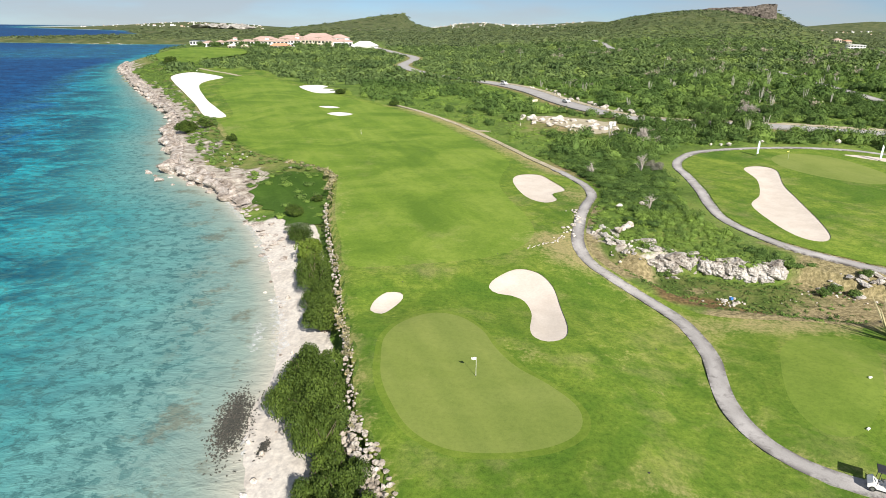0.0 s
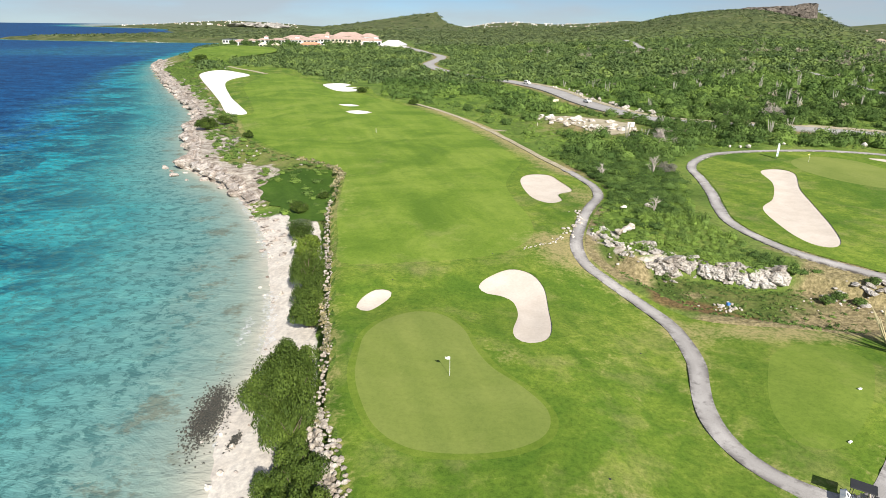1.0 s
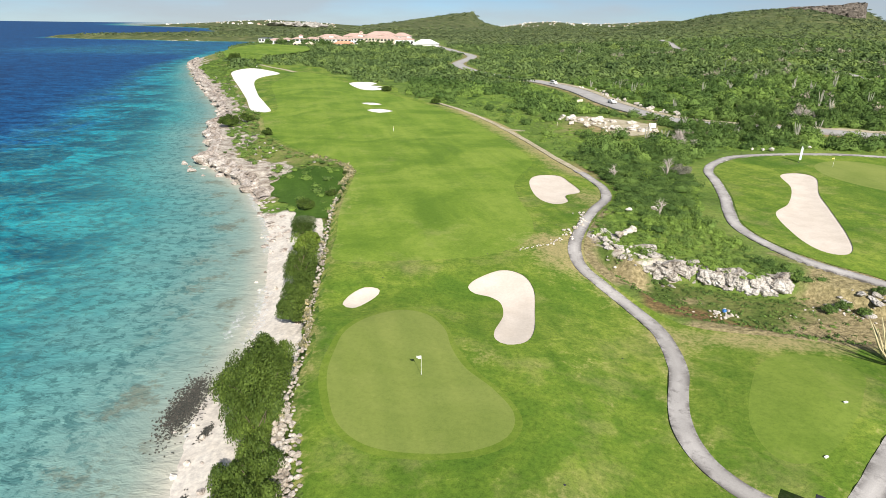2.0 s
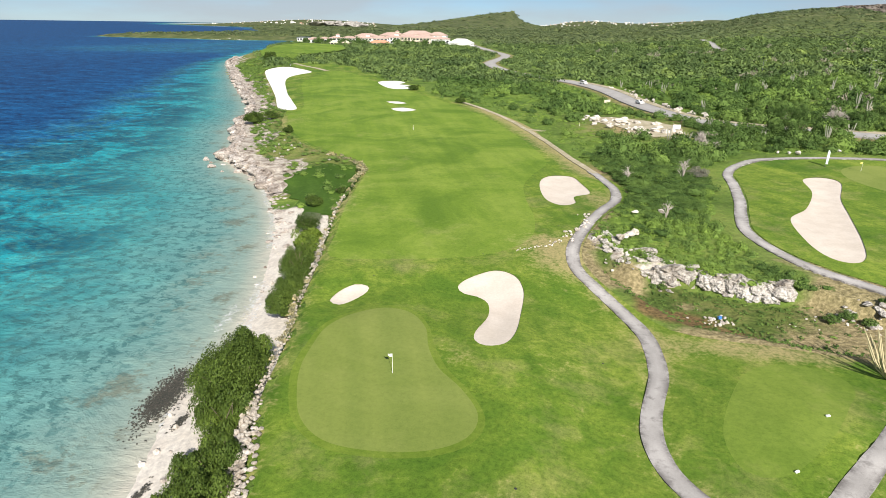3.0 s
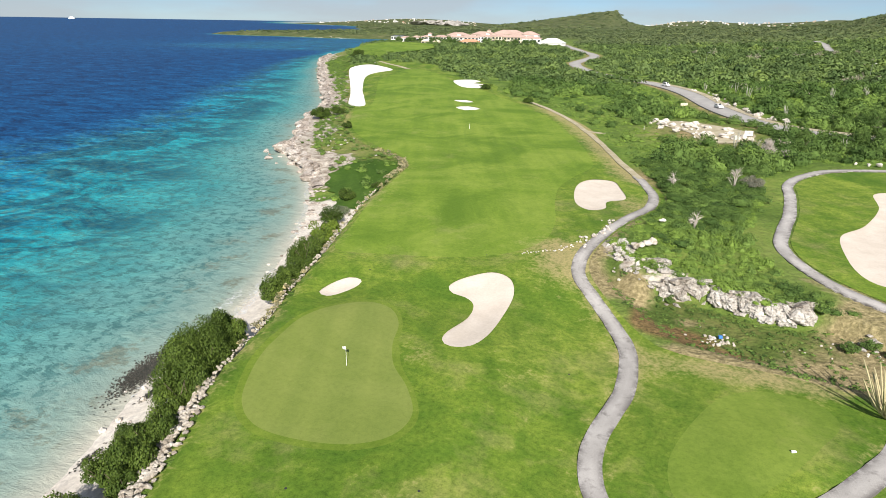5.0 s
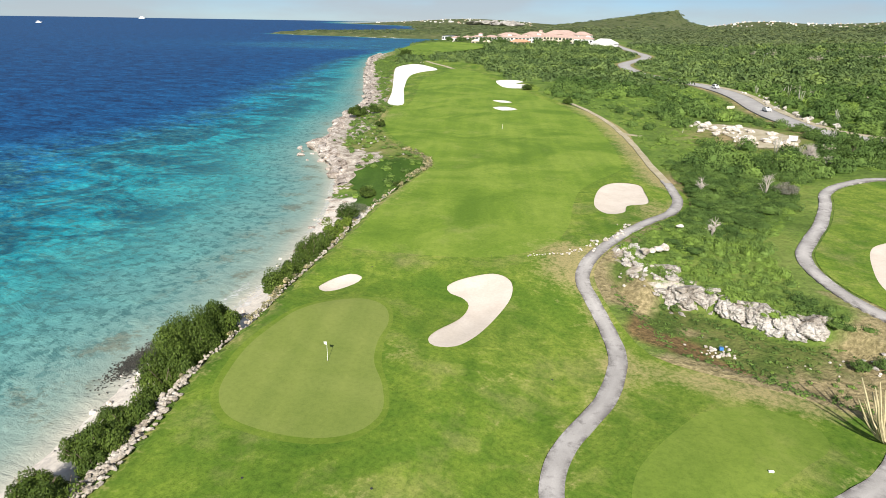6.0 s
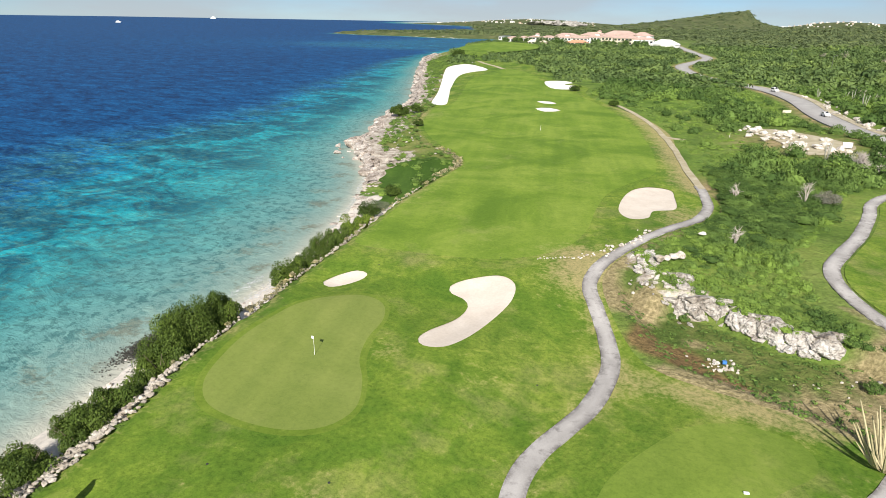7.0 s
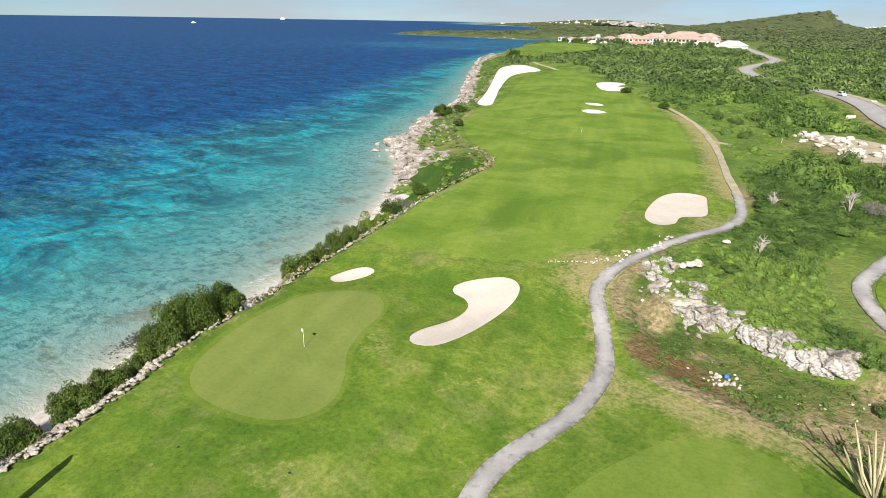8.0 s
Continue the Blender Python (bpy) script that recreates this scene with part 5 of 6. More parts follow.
for x, y, s, t in [(33.6, 90.6, 2.4, 0.5), (28.6, 93.4, 2.2, 0.5), (27, 95.8, 1.8, 0.5), (27.8, 98.2, 1.7, 0.45),
                   (57.2, 82.6, 2.0, 0.5), (60.4, 81.0, 2.2, 0.45), (63.5, 79.6, 2.2, 0.45), (38.6, 89.2, 2.4, 0.5), (44, 87, 2.2, 0.5), (48.6, 86.2, 2.0, 0.5)]:
    lay_rock("boulder", broken, x, y, s, "large pale limestone block of the old quarry face", r, 0.15, "quarry blocks", tall=t)
for i in range(130):
    k = r.choice(cliff_line[:46])
    x, y = k[0] + r.uniform(-1.2, 3.4), k[1] + r.uniform(-2.4, 3.4)
    if x < 36 and far_from(np.array([x]), np.array([y]), path_line)[0] > 1.9:
        lay_rock("rock", broken if r.random() < 0.7 else stone_shapes, x, y, r.uniform(0.3, 1.0) * (1.5 if r.random() < 0.15 else 1), "broken pale limestone rock beside the path", r, 0.3, "loose quarry rocks")
for i in range(34):
    x, y = r.gauss(40.2, 0.9), r.gauss(77.6, 0.55)
    lay_rock("rubble", stone_shapes, x, y, r.uniform(0.2, 0.75), "white limestone rubble on the quarry floor", r, 0.25, "rubble pile")
for i in range(40):
    x, y = r.uniform(33, 66), r.uniform(77, 85)
    x, y = (x, y) if i < 22 else (r.uniform(55, 66), r.uniform(77, 82))
    lay_rock("rubble", stone_shapes, x, y, r.uniform(0.15, 0.55), "small pale stone on the quarry floor", r, 0.3, "scattered stones")
for x, y in ((30, 97.4), (30.8, 98), (31.6, 98.8), (29.2, 96.8), (33, 110.5), (37.5, 112)):
    lay_rock("rock", white_shapes, x, y, r.uniform(1.0, 1.7), "white limestone rock among low scrub", r, 0.1, "loose quarry rocks", z=z_at(x, y) + 0.35)
for i in range(26):
    x, y = r.uniform(54, 66), r.uniform(79, 83.5)
    lay_rock("rock", pale_shapes, x, y, r.uniform(0.6, 1.7), "broken pale limestone rock at the quarry's low end", r, 0.2, "loose quarry rocks", tall=0.6)
# edging stones by the cart path
for i in range(70):
    u = i / 69
    c_ = curve([(13.5, 91), (17, 93.2), (20.2, 96.6), (22.2, 101), (23.9, 106), (25.2, 111)], step=0.3)
    k = c_[int(u * (len(c_) - 1))]
    w = 0.25 if u < 0.35 else 0.8
    lay_rock("edging_stone", stone_shapes, k[0] + r.gauss(0, w), k[1] + r.gauss(0, w), r.uniform(0.25, 0.8 if u > 0.3 else 0.45), "small white stone edging the cart path", r, 0.2, "path edging stones")
laid("cleared_lot", curve([(32, 226), (36, 234), (46, 228), (58, 214), (57, 203), (50, 196), (44, 198), (40, 212)], True, 2), 0.08, 3, DIRT, "bare tan ground of a cleared lot", "ground")
# pale boulders heaped on the cleared lot
for i in range(64):
    a, d = r.uniform(0, 6.28), r.random() ** 0.6
    x, y = 43 + d * (15 * math.cos(a) - 5 * math.sin(a)), 215 + d * (-11 * math.cos(a) + 19 * math.sin(a))
    lay_rock("boulder", white_shapes, x, y, r.uniform(1.0, 3.6), "pale boulder heaped on a cleared lot", r, 0.2, "lot boulders", tall=0.75)
for x, y in ((77, 177), (79.5, 176), (81.5, 175.6), (114, 178), (117, 177), (124, 173), (93, 180)):
    lay_rock("boulder", white_shapes, x, y, r.uniform(1.2, 2.0), "white boulder beyond the far green", r, 0.1, "boulders by the green")

for i in range(40):
    k = road_line[(road_line[:, 1] > 228) & (road_line[:, 1] < 330)]
    a = k[r.randrange(len(k))]
    lay_rock("rock", pale_shapes if i % 3 else white_shapes, a[0] + r.uniform(5, 9.5), a[1] + r.uniform(-1, 3), r.uniform(0.8, 2.4), "tan rock on the cut bank beside the road", r, 0.15, "road bank rocks")
# coral shelf at the sea's edge
shore_fine = curve(SHORE, step=1.0)
north = shore_fine[(shore_fine[:, 1] > 118) & (shore_fine[:, 1] < 590)]
tan = np.gradient(north, axis=0)


def coral_shelf():
    """A ledge of eroded rock along the shore: undercut face, rough pitted top that runs under the soil."""
    line = np.vstack([curve(SHORE, step=0.6)[rows_between(0.6, 127, 262)], curve(SHORE, step=1.5)[rows_between(1.5, 262, 600)]])
    t = np.gradient(line, axis=0)
    t /= np.hypot(t[:, 0], t[:, 1])[:, None] + 1e-9
    for _ in range(6):
        t[1:-1] = (t[:-2] + t[1:-1] * 2 + t[2:]) / 4
    inland = np.stack([t[:, 1], -t[:, 0]], -1)
    room = np.minimum(far_from(line[:, 0], line[:, 1], turf_line, True) - 2.0, far_from(line[:, 0], line[:, 1], long_line, True) - 3.0)
    faces = [(0.9, -0.8), (0.7, -0.1), (0.2, 0.35), (-0.35, 0.8), (-0.7, 1.3), (-0.75, 1.75), (-0.55, 2.15), (-0.2, 2.4), (0.25, 2.55), (0.8, 2.65)]
    backs = np.array([1.5, 2.3, 3.1, 4.0, 4.9, 5.8, 6.8, 7.8, 9.0, 10.2, 11.5, 13])
    wide = np.clip(room, 3, 13) * (1 - 0.62 * ease(124, 132, line[:, 1]))
    rows = []
    for (x, y) in line:
        dist, pts = noise.voronoi(Vector((x * 0.2, y * 0.2, 0.5)))
        rows.append(2.2 * noise.noise(Vector((x * 0.07, y * 0.07, 3))) + 1.3 * noise.noise(Vector((x * 0.22, y * 0.22, 7))) - 1.2 * noise.cell(pts[0] * 5.1) + 0.6)
    shift = np.array(rows)
    deep = backs[None] * wide[:, None] / 13 + shift[:, None] * np.maximum(0, 1 - np.arange(len(backs)) / 5)[None]
    px, py = line[:, :1] + inland[:, :1] * deep, line[:, 1:] + inland[:, 1:] * deep
    soil = height(px, py)
    verts = []
    for i, ((x, y), (nx, ny)) in enumerate(zip(line, inland)):
        grow = 0.35 + 0.65 * float(ease(127, 146, y)) + 0.35 * float(ease(300, 500, y))
        for d, z in faces:
            q = Vector((x * 0.5, y * 0.5, z * 0.9))
            d = d * 1.4 + shift[i] + 0.75 * noise.noise(q) + 0.45 * noise.noise(q * 2.7) + 0.25 * noise.noise(q * 6)
            verts.append((x + nx * d, y + ny * d, z * grow + 0.2 * noise.noise(q * 2.2)))
        for k in range(len(backs)):
            q = Vector((px[i, k] * 0.33, py[i, k] * 0.33, 2))
            bump = 0.75 * noise.noise(q) + 0.5 * noise.noise(q * 2.3) + 0.3 * noise.noise(q * 5) + 0.18 * noise.noise(q * 11)
            base = max(soil[i, k], 2.55 * grow - 0.1 * k) if k < 5 else soil[i, k]
            verts.append((px[i, k], py[i, k], base + bump * min(1.0, 0.4 + 0.2 * k) * (1 if k < 9 else 0.6) + (0.15 if k < 8 else -0.12 - 0.3 * (k - 8))))
    m = len(faces) + len(backs)
    i = np.arange(len(line) * m).reshape(len(line), m)
    f = np.stack([i[:-1, :-1], i[:-1, 1:], i[1:, 1:], i[1:, :-1]], -1).reshape(-1, 4)
    ob = new("coral_shelf", mesh_of("coral_shelf", verts, f[:, ::-1], CORAL))
    return tagged(ob, "long eroded ledge of grey and tan coral rock above the sea", "rock shelf", kind="structure")


def rows_between(step, y0, y1):
    line = curve(SHORE, step=step)
    return (line[:, 1] >= y0) & (line[:, 1] < y1)


coral_shelf()
for i in range(64):
    k = int((i + r.random()) / 64 * (len(north) - 1))
    (x, y), (dx, dy) = north[k], tan[k] / (np.hypot(*tan[k]) + 1e-9)
    back = r.uniform(-1.5, 0.5) if y > 140 else r.uniform(0, 4)
    size = r.uniform(0.7, 2.2) if y < 140 else r.uniform(1.2, 3.2) * (1 + 0.5 * (y > 260))
    if not clear_of_turf(x + dy * back, y - dx * back):
        continue
    lay_rock("coral_rock", coral_shapes, x + dy * back, y - dx * back, size, "weathered grey and tan coral rock at the sea's edge", r, 0.05, "coral shore rocks", z=max(z_at(x + dy * back, y - dx * back) - 0.4, -0.3), tall=0.75)
rugged = [rock_shape("crag", 70 + s, CORAL, 2, 0.6, 0.6) for s in range(5)]
for i in range(70):
    k = int(r.random() ** 1.2 * (len(north) - 1))
    (x, y), (dx, dy) = north[k], tan[k] / (np.hypot(*tan[k]) + 1e-9)
    back = r.uniform(2, 11)
    x, y = x + dy * back, y - dx * back
    if y > 132 and clear_of_turf(x, y):
        lay_rock("coral_rock", rugged, x, y, r.uniform(0.7, 2.0) * (1 + 0.6 * (y > 240)), "rugged pale coral crag on the shore shelf", r, 0.25, "coral crags", tall=r.uniform(0.4, 0.7))
for x, y in ((-74, 157), (-77, 160), (-71, 152), (-66, 148), (-79, 163)):
    lay_rock("coral_rock", coral_shapes, x, y, r.uniform(1.2, 2.6), "loose coral block in the shallows", r, 0.3, "coral shore rocks", z=-0.2)
for i in range(40):
    k = shore_fine[(shore_fine[:, 1] > 36) & (shore_fine[:, 1] < 122)]
    x, y = k[r.randrange(len(k))] + np.array([r.uniform(-1.5, 3.5), 0])
    lay_rock("beach_rock", stone_shapes if r.random() < 0.6 else coral_shapes, x, y, r.uniform(0.3, 1.1), "small dark rock on the beach", r, 0.4, "beach rocks", z=max(z_at(x, y), -0.1))
for i in range(70):
    k = shore_fine[(shore_fine[:, 1] > 94) & (shore_fine[:, 1] < 136)]
    x, y = k[r.randrange(len(k))] + np.array([r.uniform(-0.8, 3.5), r.uniform(0, 1.5)])
    lay_rock("beach_rock", coral_shapes, x, y, r.uniform(0.4, 1.7), "flat tan coral rock on the beach", r, 0.4, "beach rocks", z=max(z_at(x, y), -0.1), tall=0.6)
for i in range(46):
    x, y = r.gauss(-52, 13), r.gauss(164, 12)
    if inside(np.array([x]), np.array([y]), LAND)[0] and not inside(np.array([x]), np.array([y]), turf_line)[0]:
        lay_rock("coral_rock", broken, x, y, r.uniform(0.4, 1.2), "pale stone among coastal scrub", r, 0.2, "coral shelf stones")

# mesa: the rocky cap of the inland hill
cap_line = curve([(540, 1392), (580, 1386), (620, 1380), (660, 1374), (686, 1376), (698, 1392), (706, 1425), (708, 1460)], step=2.5)
rock_face("mesa_cap", cap_line, lambda x, y: 70 - 34 * float(ease(560, 690, x)), lambda x, y: 77 + 3.5 * float(ease(560, 640, x)) + 5.0 * float(ease(640, 668, x)), 6, 22, MESA_ROCK, "dark rock cliff under the inland hill's flat top", "cliff", 9.0, 18, 0.05)


# the dry-laid sea wall under the turf's edge
sea_wall = new("sea_wall")
sea_wall.location = (0, 0, 0)
tagged(sea_wall, "rough sea wall of pale stacked limestone below the turf", "wall")
near_wall = curve(WALL, step=0.42)
near_wall = near_wall[(near_wall[:, 1] > 24) & (near_wall[:, 1] < 118)]
laid_stones = 0
for i, (x, y) in enumerate(near_wall):
    lift = float(level(x, y))
    if y < 47:
        # sloping armour of larger flat blocks at the near end
        for out in (-0.5, 0.1, 0.8, 1.5) if y < 43 else (-0.1, 0.5):
            out += r.uniform(-0.25, 0.25)
            laid_stones += 1
            lay_rock("stone", wall_shapes, x - out, y + r.gauss(0, 0.2), r.uniform(0.4, 0.85), "", r, 0.5, parent=sea_wall, z=lift - 0.05 - 0.5 * max(0, out), tall=0.7)
    elif laid_stones < 300 and r.random() > 0.2 + 0.3 * math.sin(y * 0.6):
        laid_stones += 1
        lay_rock("stone", wall_shapes, x - 0.1 + r.gauss(0, 0.16), y + r.gauss(0, 0.2), r.uniform(0.18, 0.46), "", r, r.uniform(0.45, 0.7), parent=sea_wall, z=lift - 0.12)
low_rows = [(x - 0.55 - 0.4 * k, y, float(level(x, y)) - 0.55 - 0.6 * k) for x, y in near_wall for k in ((0, 1, 2, 3, 4) if y < 47 else (0,))]
me_v, me_f = [], []
shape = [np.array([tuple(v.co) for v in m.vertices]) for m in stone_shapes]
tri = [np.array([tuple(f.vertices) for f in m.polygons]) for m in stone_shapes]
n0 = 0
for x, y, z in low_rows:
    k = r.randrange(6)
    s = r.uniform(0.22, 0.6) if y < 47 else r.uniform(0.16, 0.36)
    me_v.append(shape[k] * s + (x + r.gauss(0, 0.2), y + r.gauss(0, 0.2), z + r.gauss(0, 0.12)))
    me_f.append(tri[k] + n0)
    n0 += len(shape[k])
footing = new("wall_footing", mesh_of("wall_footing", np.concatenate(me_v), np.concatenate(me_f), WALL_STONE))
footing.parent = sea_wall
tagged(footing, kind="stuff")
# dry grass hanging over the wall's edge
tuft_line = curve(WALL, step=0.35)
tuft_line = tuft_line[(tuft_line[:, 1] > 44) & (tuft_line[:, 1] < 156)]
t_y = tuft_line[:, 1]
keep = rng.random(len(t_y)) < 0.06 + 0.75 * np.exp(-((t_y - 65) / 6) ** 2) + 0.4 * np.exp(-((t_y - 142) / 14) ** 2) + 0.12 * (t_y > 100)
tuft_line = tuft_line[keep] + rng.normal(0, 0.3, (keep.sum(), 2)) - (0.3, 0)
r0 = rng.uniform(0.25, 0.6, len(tuft_line)) * (1 + 0.7 * (tuft_line[:, 1] > 125))
spread("dry_grass", np.column_stack([tuft_line, level(tuft_line[:, 0], tuft_line[:, 1]) - 0.2]), r0, r0 * rng.uniform(0.8, 1.3, len(r0)), rng.uniform(0.2, 0.7, len(r0)), [crown(60, 0.3, 280 + s, 5, core=False, loose=0.8) for s in range(4)], STRAW,
       "dry straw-coloured grass along the sea wall", "grass")


# ---- weed and foam at the water's edge ----
bits = []
r2 = np.random.default_rng(5)
for cx, cy, ax, ay, turn, n in ((-20.6, 52, 1.7, 5.4, 7, 2600), (-16.3, 47.6, 0.5, 1.2, -10, 220), (-14.2, 38, 0.5, 1.6, 0, 120)):
    u = r2.normal(size=(n, 2)) * 0.46
    c_, s_ = math.cos(radians(turn)), math.sin(radians(turn))
    px = cx + (u[:, 0] * ax * c_ + u[:, 1] * ay * -s_)
    py = cy + (u[:, 0] * ax * s_ + u[:, 1] * ay * c_)
    bits.append(np.stack([px, py, np.maximum(height(px, py), 0) + 0.02], -1))
bits = np.concatenate(bits)
spread("seaweed", bits, r2.uniform(0.07, 0.2, len(bits)), r2.uniform(0.06, 0.16, len(bits)), r2.uniform(0, 0.6, len(bits)), [crown(16, 0.5, 90 + s, 4, core=False) for s in range(3)], SEAWEED, "dark brown seaweed washed up at the waterline", "seaweed")
for pts, half in (([(-18.3, 46.6), (-18.6, 48.4), (-18.9, 50.2)], 0.25), ([(-19.6, 64), (-20.2, 68.5), (-21.4, 73), (-22.8, 77.5), (-24.4, 82.5)], 0.9), ([(-23.0, 66), (-23.4, 70), (-24.2, 74)], 0.6), ([(-29.2, 95.5), (-31.4, 101), (-33.4, 106), (-36, 112), (-38.6, 116.5)], 0.6), ([(-40.6, 120), (-44.8, 128), (-48, 133)], 0.7)):
    line = curve(pts, step=0.35) + np.array([[0.1, 0]])
    wob = 0.25 * np.sin(np.arange(len(line)) * 0.9) + 0.18 * np.sin(np.arange(len(line)) * 2.3)
    line[:, 0] += wob
    w = half * (0.5 + 0.5 * np.abs(np.sin(np.arange(len(line)) * 0.37 + 1))) * np.minimum(1, np.minimum(np.arange(len(line)), np.arange(len(line))[::-1]) / 4)
    v = np.concatenate([np.column_stack([line[:, 0] - w, line[:, 1], np.full(len(line), 0.03)]), np.column_stack([line[:, 0], line[:, 1], np.full(len(line), 0.12)]), np.column_stack([line[:, 0] + w * 1.5, line[:, 1], np.maximum(height(line[:, 0] + w * 1.5, line[:, 1]), 0) + 0.04])])
    m = len(line)
    i = np.arange(m - 1)
    f = np.concatenate([np.stack([i, i + m, i + m + 1, i + 1], -1), np.stack([i + m, i + 2 * m, i + 2 * m + 1, i + m + 1], -1)])
    tagged(new("wave_foam", mesh_of("wave_foam", v, f[:, ::-1], FOAM, True)), "white foam of a small wave on the beach", "foam", kind="stuff")


# ---- buildings ----
def hip_roof(bm, w, d, z, rise, over=0.6, ridge=0.45):
    """A hipped roof with eaves that stand out over walls w by d at height z."""
    a, b = w / 2 + over, d / 2 + over
    k = max(a - b, a * 0.1) if a > b else a * ridge
    e = [bm.verts.new((sx * a, sy * b, z)) for sx, sy in ((-1, -1), (1, -1), (1, 1), (-1, 1))]
    u = [bm.verts.new((sx * a, sy * b, z - 0.3)) for sx, sy in ((-1, -1), (1, -1), (1, 1), (-1, 1))]
    p = [bm.verts.new((-k, 0, z + rise)), bm.verts.new((k, 0, z + rise))]
    for f in ((e[0], e[1], p[1], p[0]), (e[2], e[3], p[0], p[1]), (e[1], e[2], p[1]), (e[3], e[0], p[0])):
        bm.faces.new(f)
    for i in range(4):
        bm.faces.new((u[i], u[(i + 1) % 4], e[(i + 1) % 4], e[i]))
    bm.faces.new(u[::-1])
    return bm


def building(name, x, y, w, d, h, rise, turn, wall_mat, roof_mat, label, storeys=1, bays=4, turret=False, category="building", z=None, group=""):
    """Rendered walls with window openings in dark glass, and a tiled hipped roof."""
    root = new(name)
    root.matrix_basis = pose(x, y, (z_at(x, y) if z is None else z), 0, 0, turn)
    bm = bmesh.new()
    box(bm, (w, d, h + 3), (0, 0, h / 2 - 1.5))
    part("wall", bm, wall_mat, root)
    part("roof", hip_roof(bmesh.new(), w, d, h, rise), roof_mat, root, "hipped tiled roof")
    step, tall = w / bays, h / storeys
    for s in range(storeys):
        for i in range(bays):
            win = part("window", box(bmesh.new(), (step * 0.62, 0.3, tall * 0.55), (-w / 2 + step * (i + 0.5), -d / 2 - 0.02, tall * (s + 0.48))), DARK_GLASS, root)
            part("sill", box(bmesh.new(), (step * 0.7, 0.5, 0.15), (-w / 2 + step * (i + 0.5), -d / 2 - 0.15, tall * (s + 0.48) - tall * 0.3)), WHITE, win)
    if turret:
        bm = bmesh.new()
        box(bm, (4, 4, 3.5), (w * 0.2, 0, h + rise * 0.8))
        tower = part("turret", bm, wall_mat, root)
        bm = hip_roof(bmesh.new(), 4, 4, h + rise * 0.8 + 1.75, 1.4, 0.5, 0.05)
        bmesh.ops.translate(bm, verts=bm.verts, vec=(w * 0.2, 0, 0))
        part("turret_roof", bm, roof_mat, tower)
    return tagged(root, label, category, group)


CLUB = "cream resort building with a pinkish tiled roof"
for x, y, w, d, h, rise, turn, st, bays, tur in [
        (-266, 742, 14, 10, 4.5, 2.2, 8, 1, 3, False), (-254, 746, 12, 11, 5, 2.2, -6, 1, 3, False), (-242, 752, 14, 11, 6, 2, 3, 2, 3, True), (-226, 756, 18, 12, 6, 2.2, -4, 2, 5, False), (-208, 758, 20, 13, 6.5, 2.4, 3, 2, 5, True),
        (-192, 766, 22, 15, 6, 2.8, 6, 2, 5, False), (-176, 772, 20, 16, 7, 3, -4, 2, 5, True), (-158, 776, 24, 18, 7.5, 3.2, 2, 2, 6, False), (-138, 774, 26, 17, 7.2, 3.4, -3, 2, 6, False), (-118, 772, 22, 15, 6.2, 3, 5, 1, 5, True),
        (-152, 800, 38, 20, 10, 4.5, 0, 2, 8, False), (-184, 800, 30, 16, 8.6, 3.4, 4, 2, 6, True), (-214, 788, 26, 14, 7.6, 3, -5, 2, 6, False), (-128, 806, 24, 18, 9, 4, 3, 2, 5, False)]:
    building("resort_building", x, y, w, d, h, rise, turn, (CREAM, WHITE)[bays % 2], PINK_ROOF, CLUB, st, bays, tur, group="resort buildings")
building("pavilion", -180, 722, 22, 10, 3, 2.6, 4, CREAM, ORANGE_ROOF, "low pavilion with a bright orange tiled roof", 1, 5)
building("beach_house", -296, 790, 18, 9, 4.5, 0.8, 2, WHITE, GREY_STEEL, "white flat-roofed beach building by the bay", 1, 5)
building("hut", -232, 716, 8, 6, 2.6, 2.2, 10, CREAM, CREAM, "small pale thatched hut on the lawn", 1, 2)
building("hut", -216, 712, 7, 6, 2.6, 2.2, -8, CREAM, CREAM, "small pale thatched hut on the lawn", 1, 2)
building("villa", 574, 905, 22, 12, 6, 0.8, -18, WHITE, WHITE, "white flat-roofed house at the foot of the hill", 2, 6)
building("villa", 640, 1060, 11, 9, 4.5, 2, -10, CREAM, PINK_ROOF, "small cream house at the foot of the hill", 1, 3)
building("villa", 672, 1085, 11, 9, 4.5, 2, 10, CREAM, TERRACOTTA, "small cream house at the foot of the hill", 1, 3)


def marquee(x, y, w, d, h):
    """A white tent: straight skirts and a ridged cloth roof."""
    root = new("marquee")
    root.matrix_basis = pose(x, y, z_at(x, y) - 0.5, 0, 0, -8)
    bm = bmesh.new()
    box(bm, (w * 0.97, d * 0.97, h * 0.45), (0, 0, h * 0.225))
    part("skirt", bm, WHITE, root)
    part("canopy", hip_roof(bmesh.new(), w, d, h * 0.45, h * 0.55, 0.4), WHITE, root)
    return tagged(root, "large white event tent beside the resort", "tent")


marquee(-88, 736, 27, 16, 8.5)
shrub_spots = [(-250, 722, 7), (-238, 720, 7), (-224, 722, 8), (-208, 728, 8), (-198, 722, 7), (-163, 736, 8), (-152, 738, 6), (-132, 742, 7), (-120, 745, 6), (-270, 728, 6), (-112, 744, 6), (-282, 760, 6), (-214, 715, 6), (-203, 712, 6), (-144, 736, 6), (-258, 732, 7)]
for i, (x, y, s) in enumerate(shrub_spots):
    shrub("dark_tree", x, y, s, s * 1.1, 1.1, SCRUB_LEAF, "dark leafy tree in front of the resort", 220, 70 + i, 0.05, category="tree")


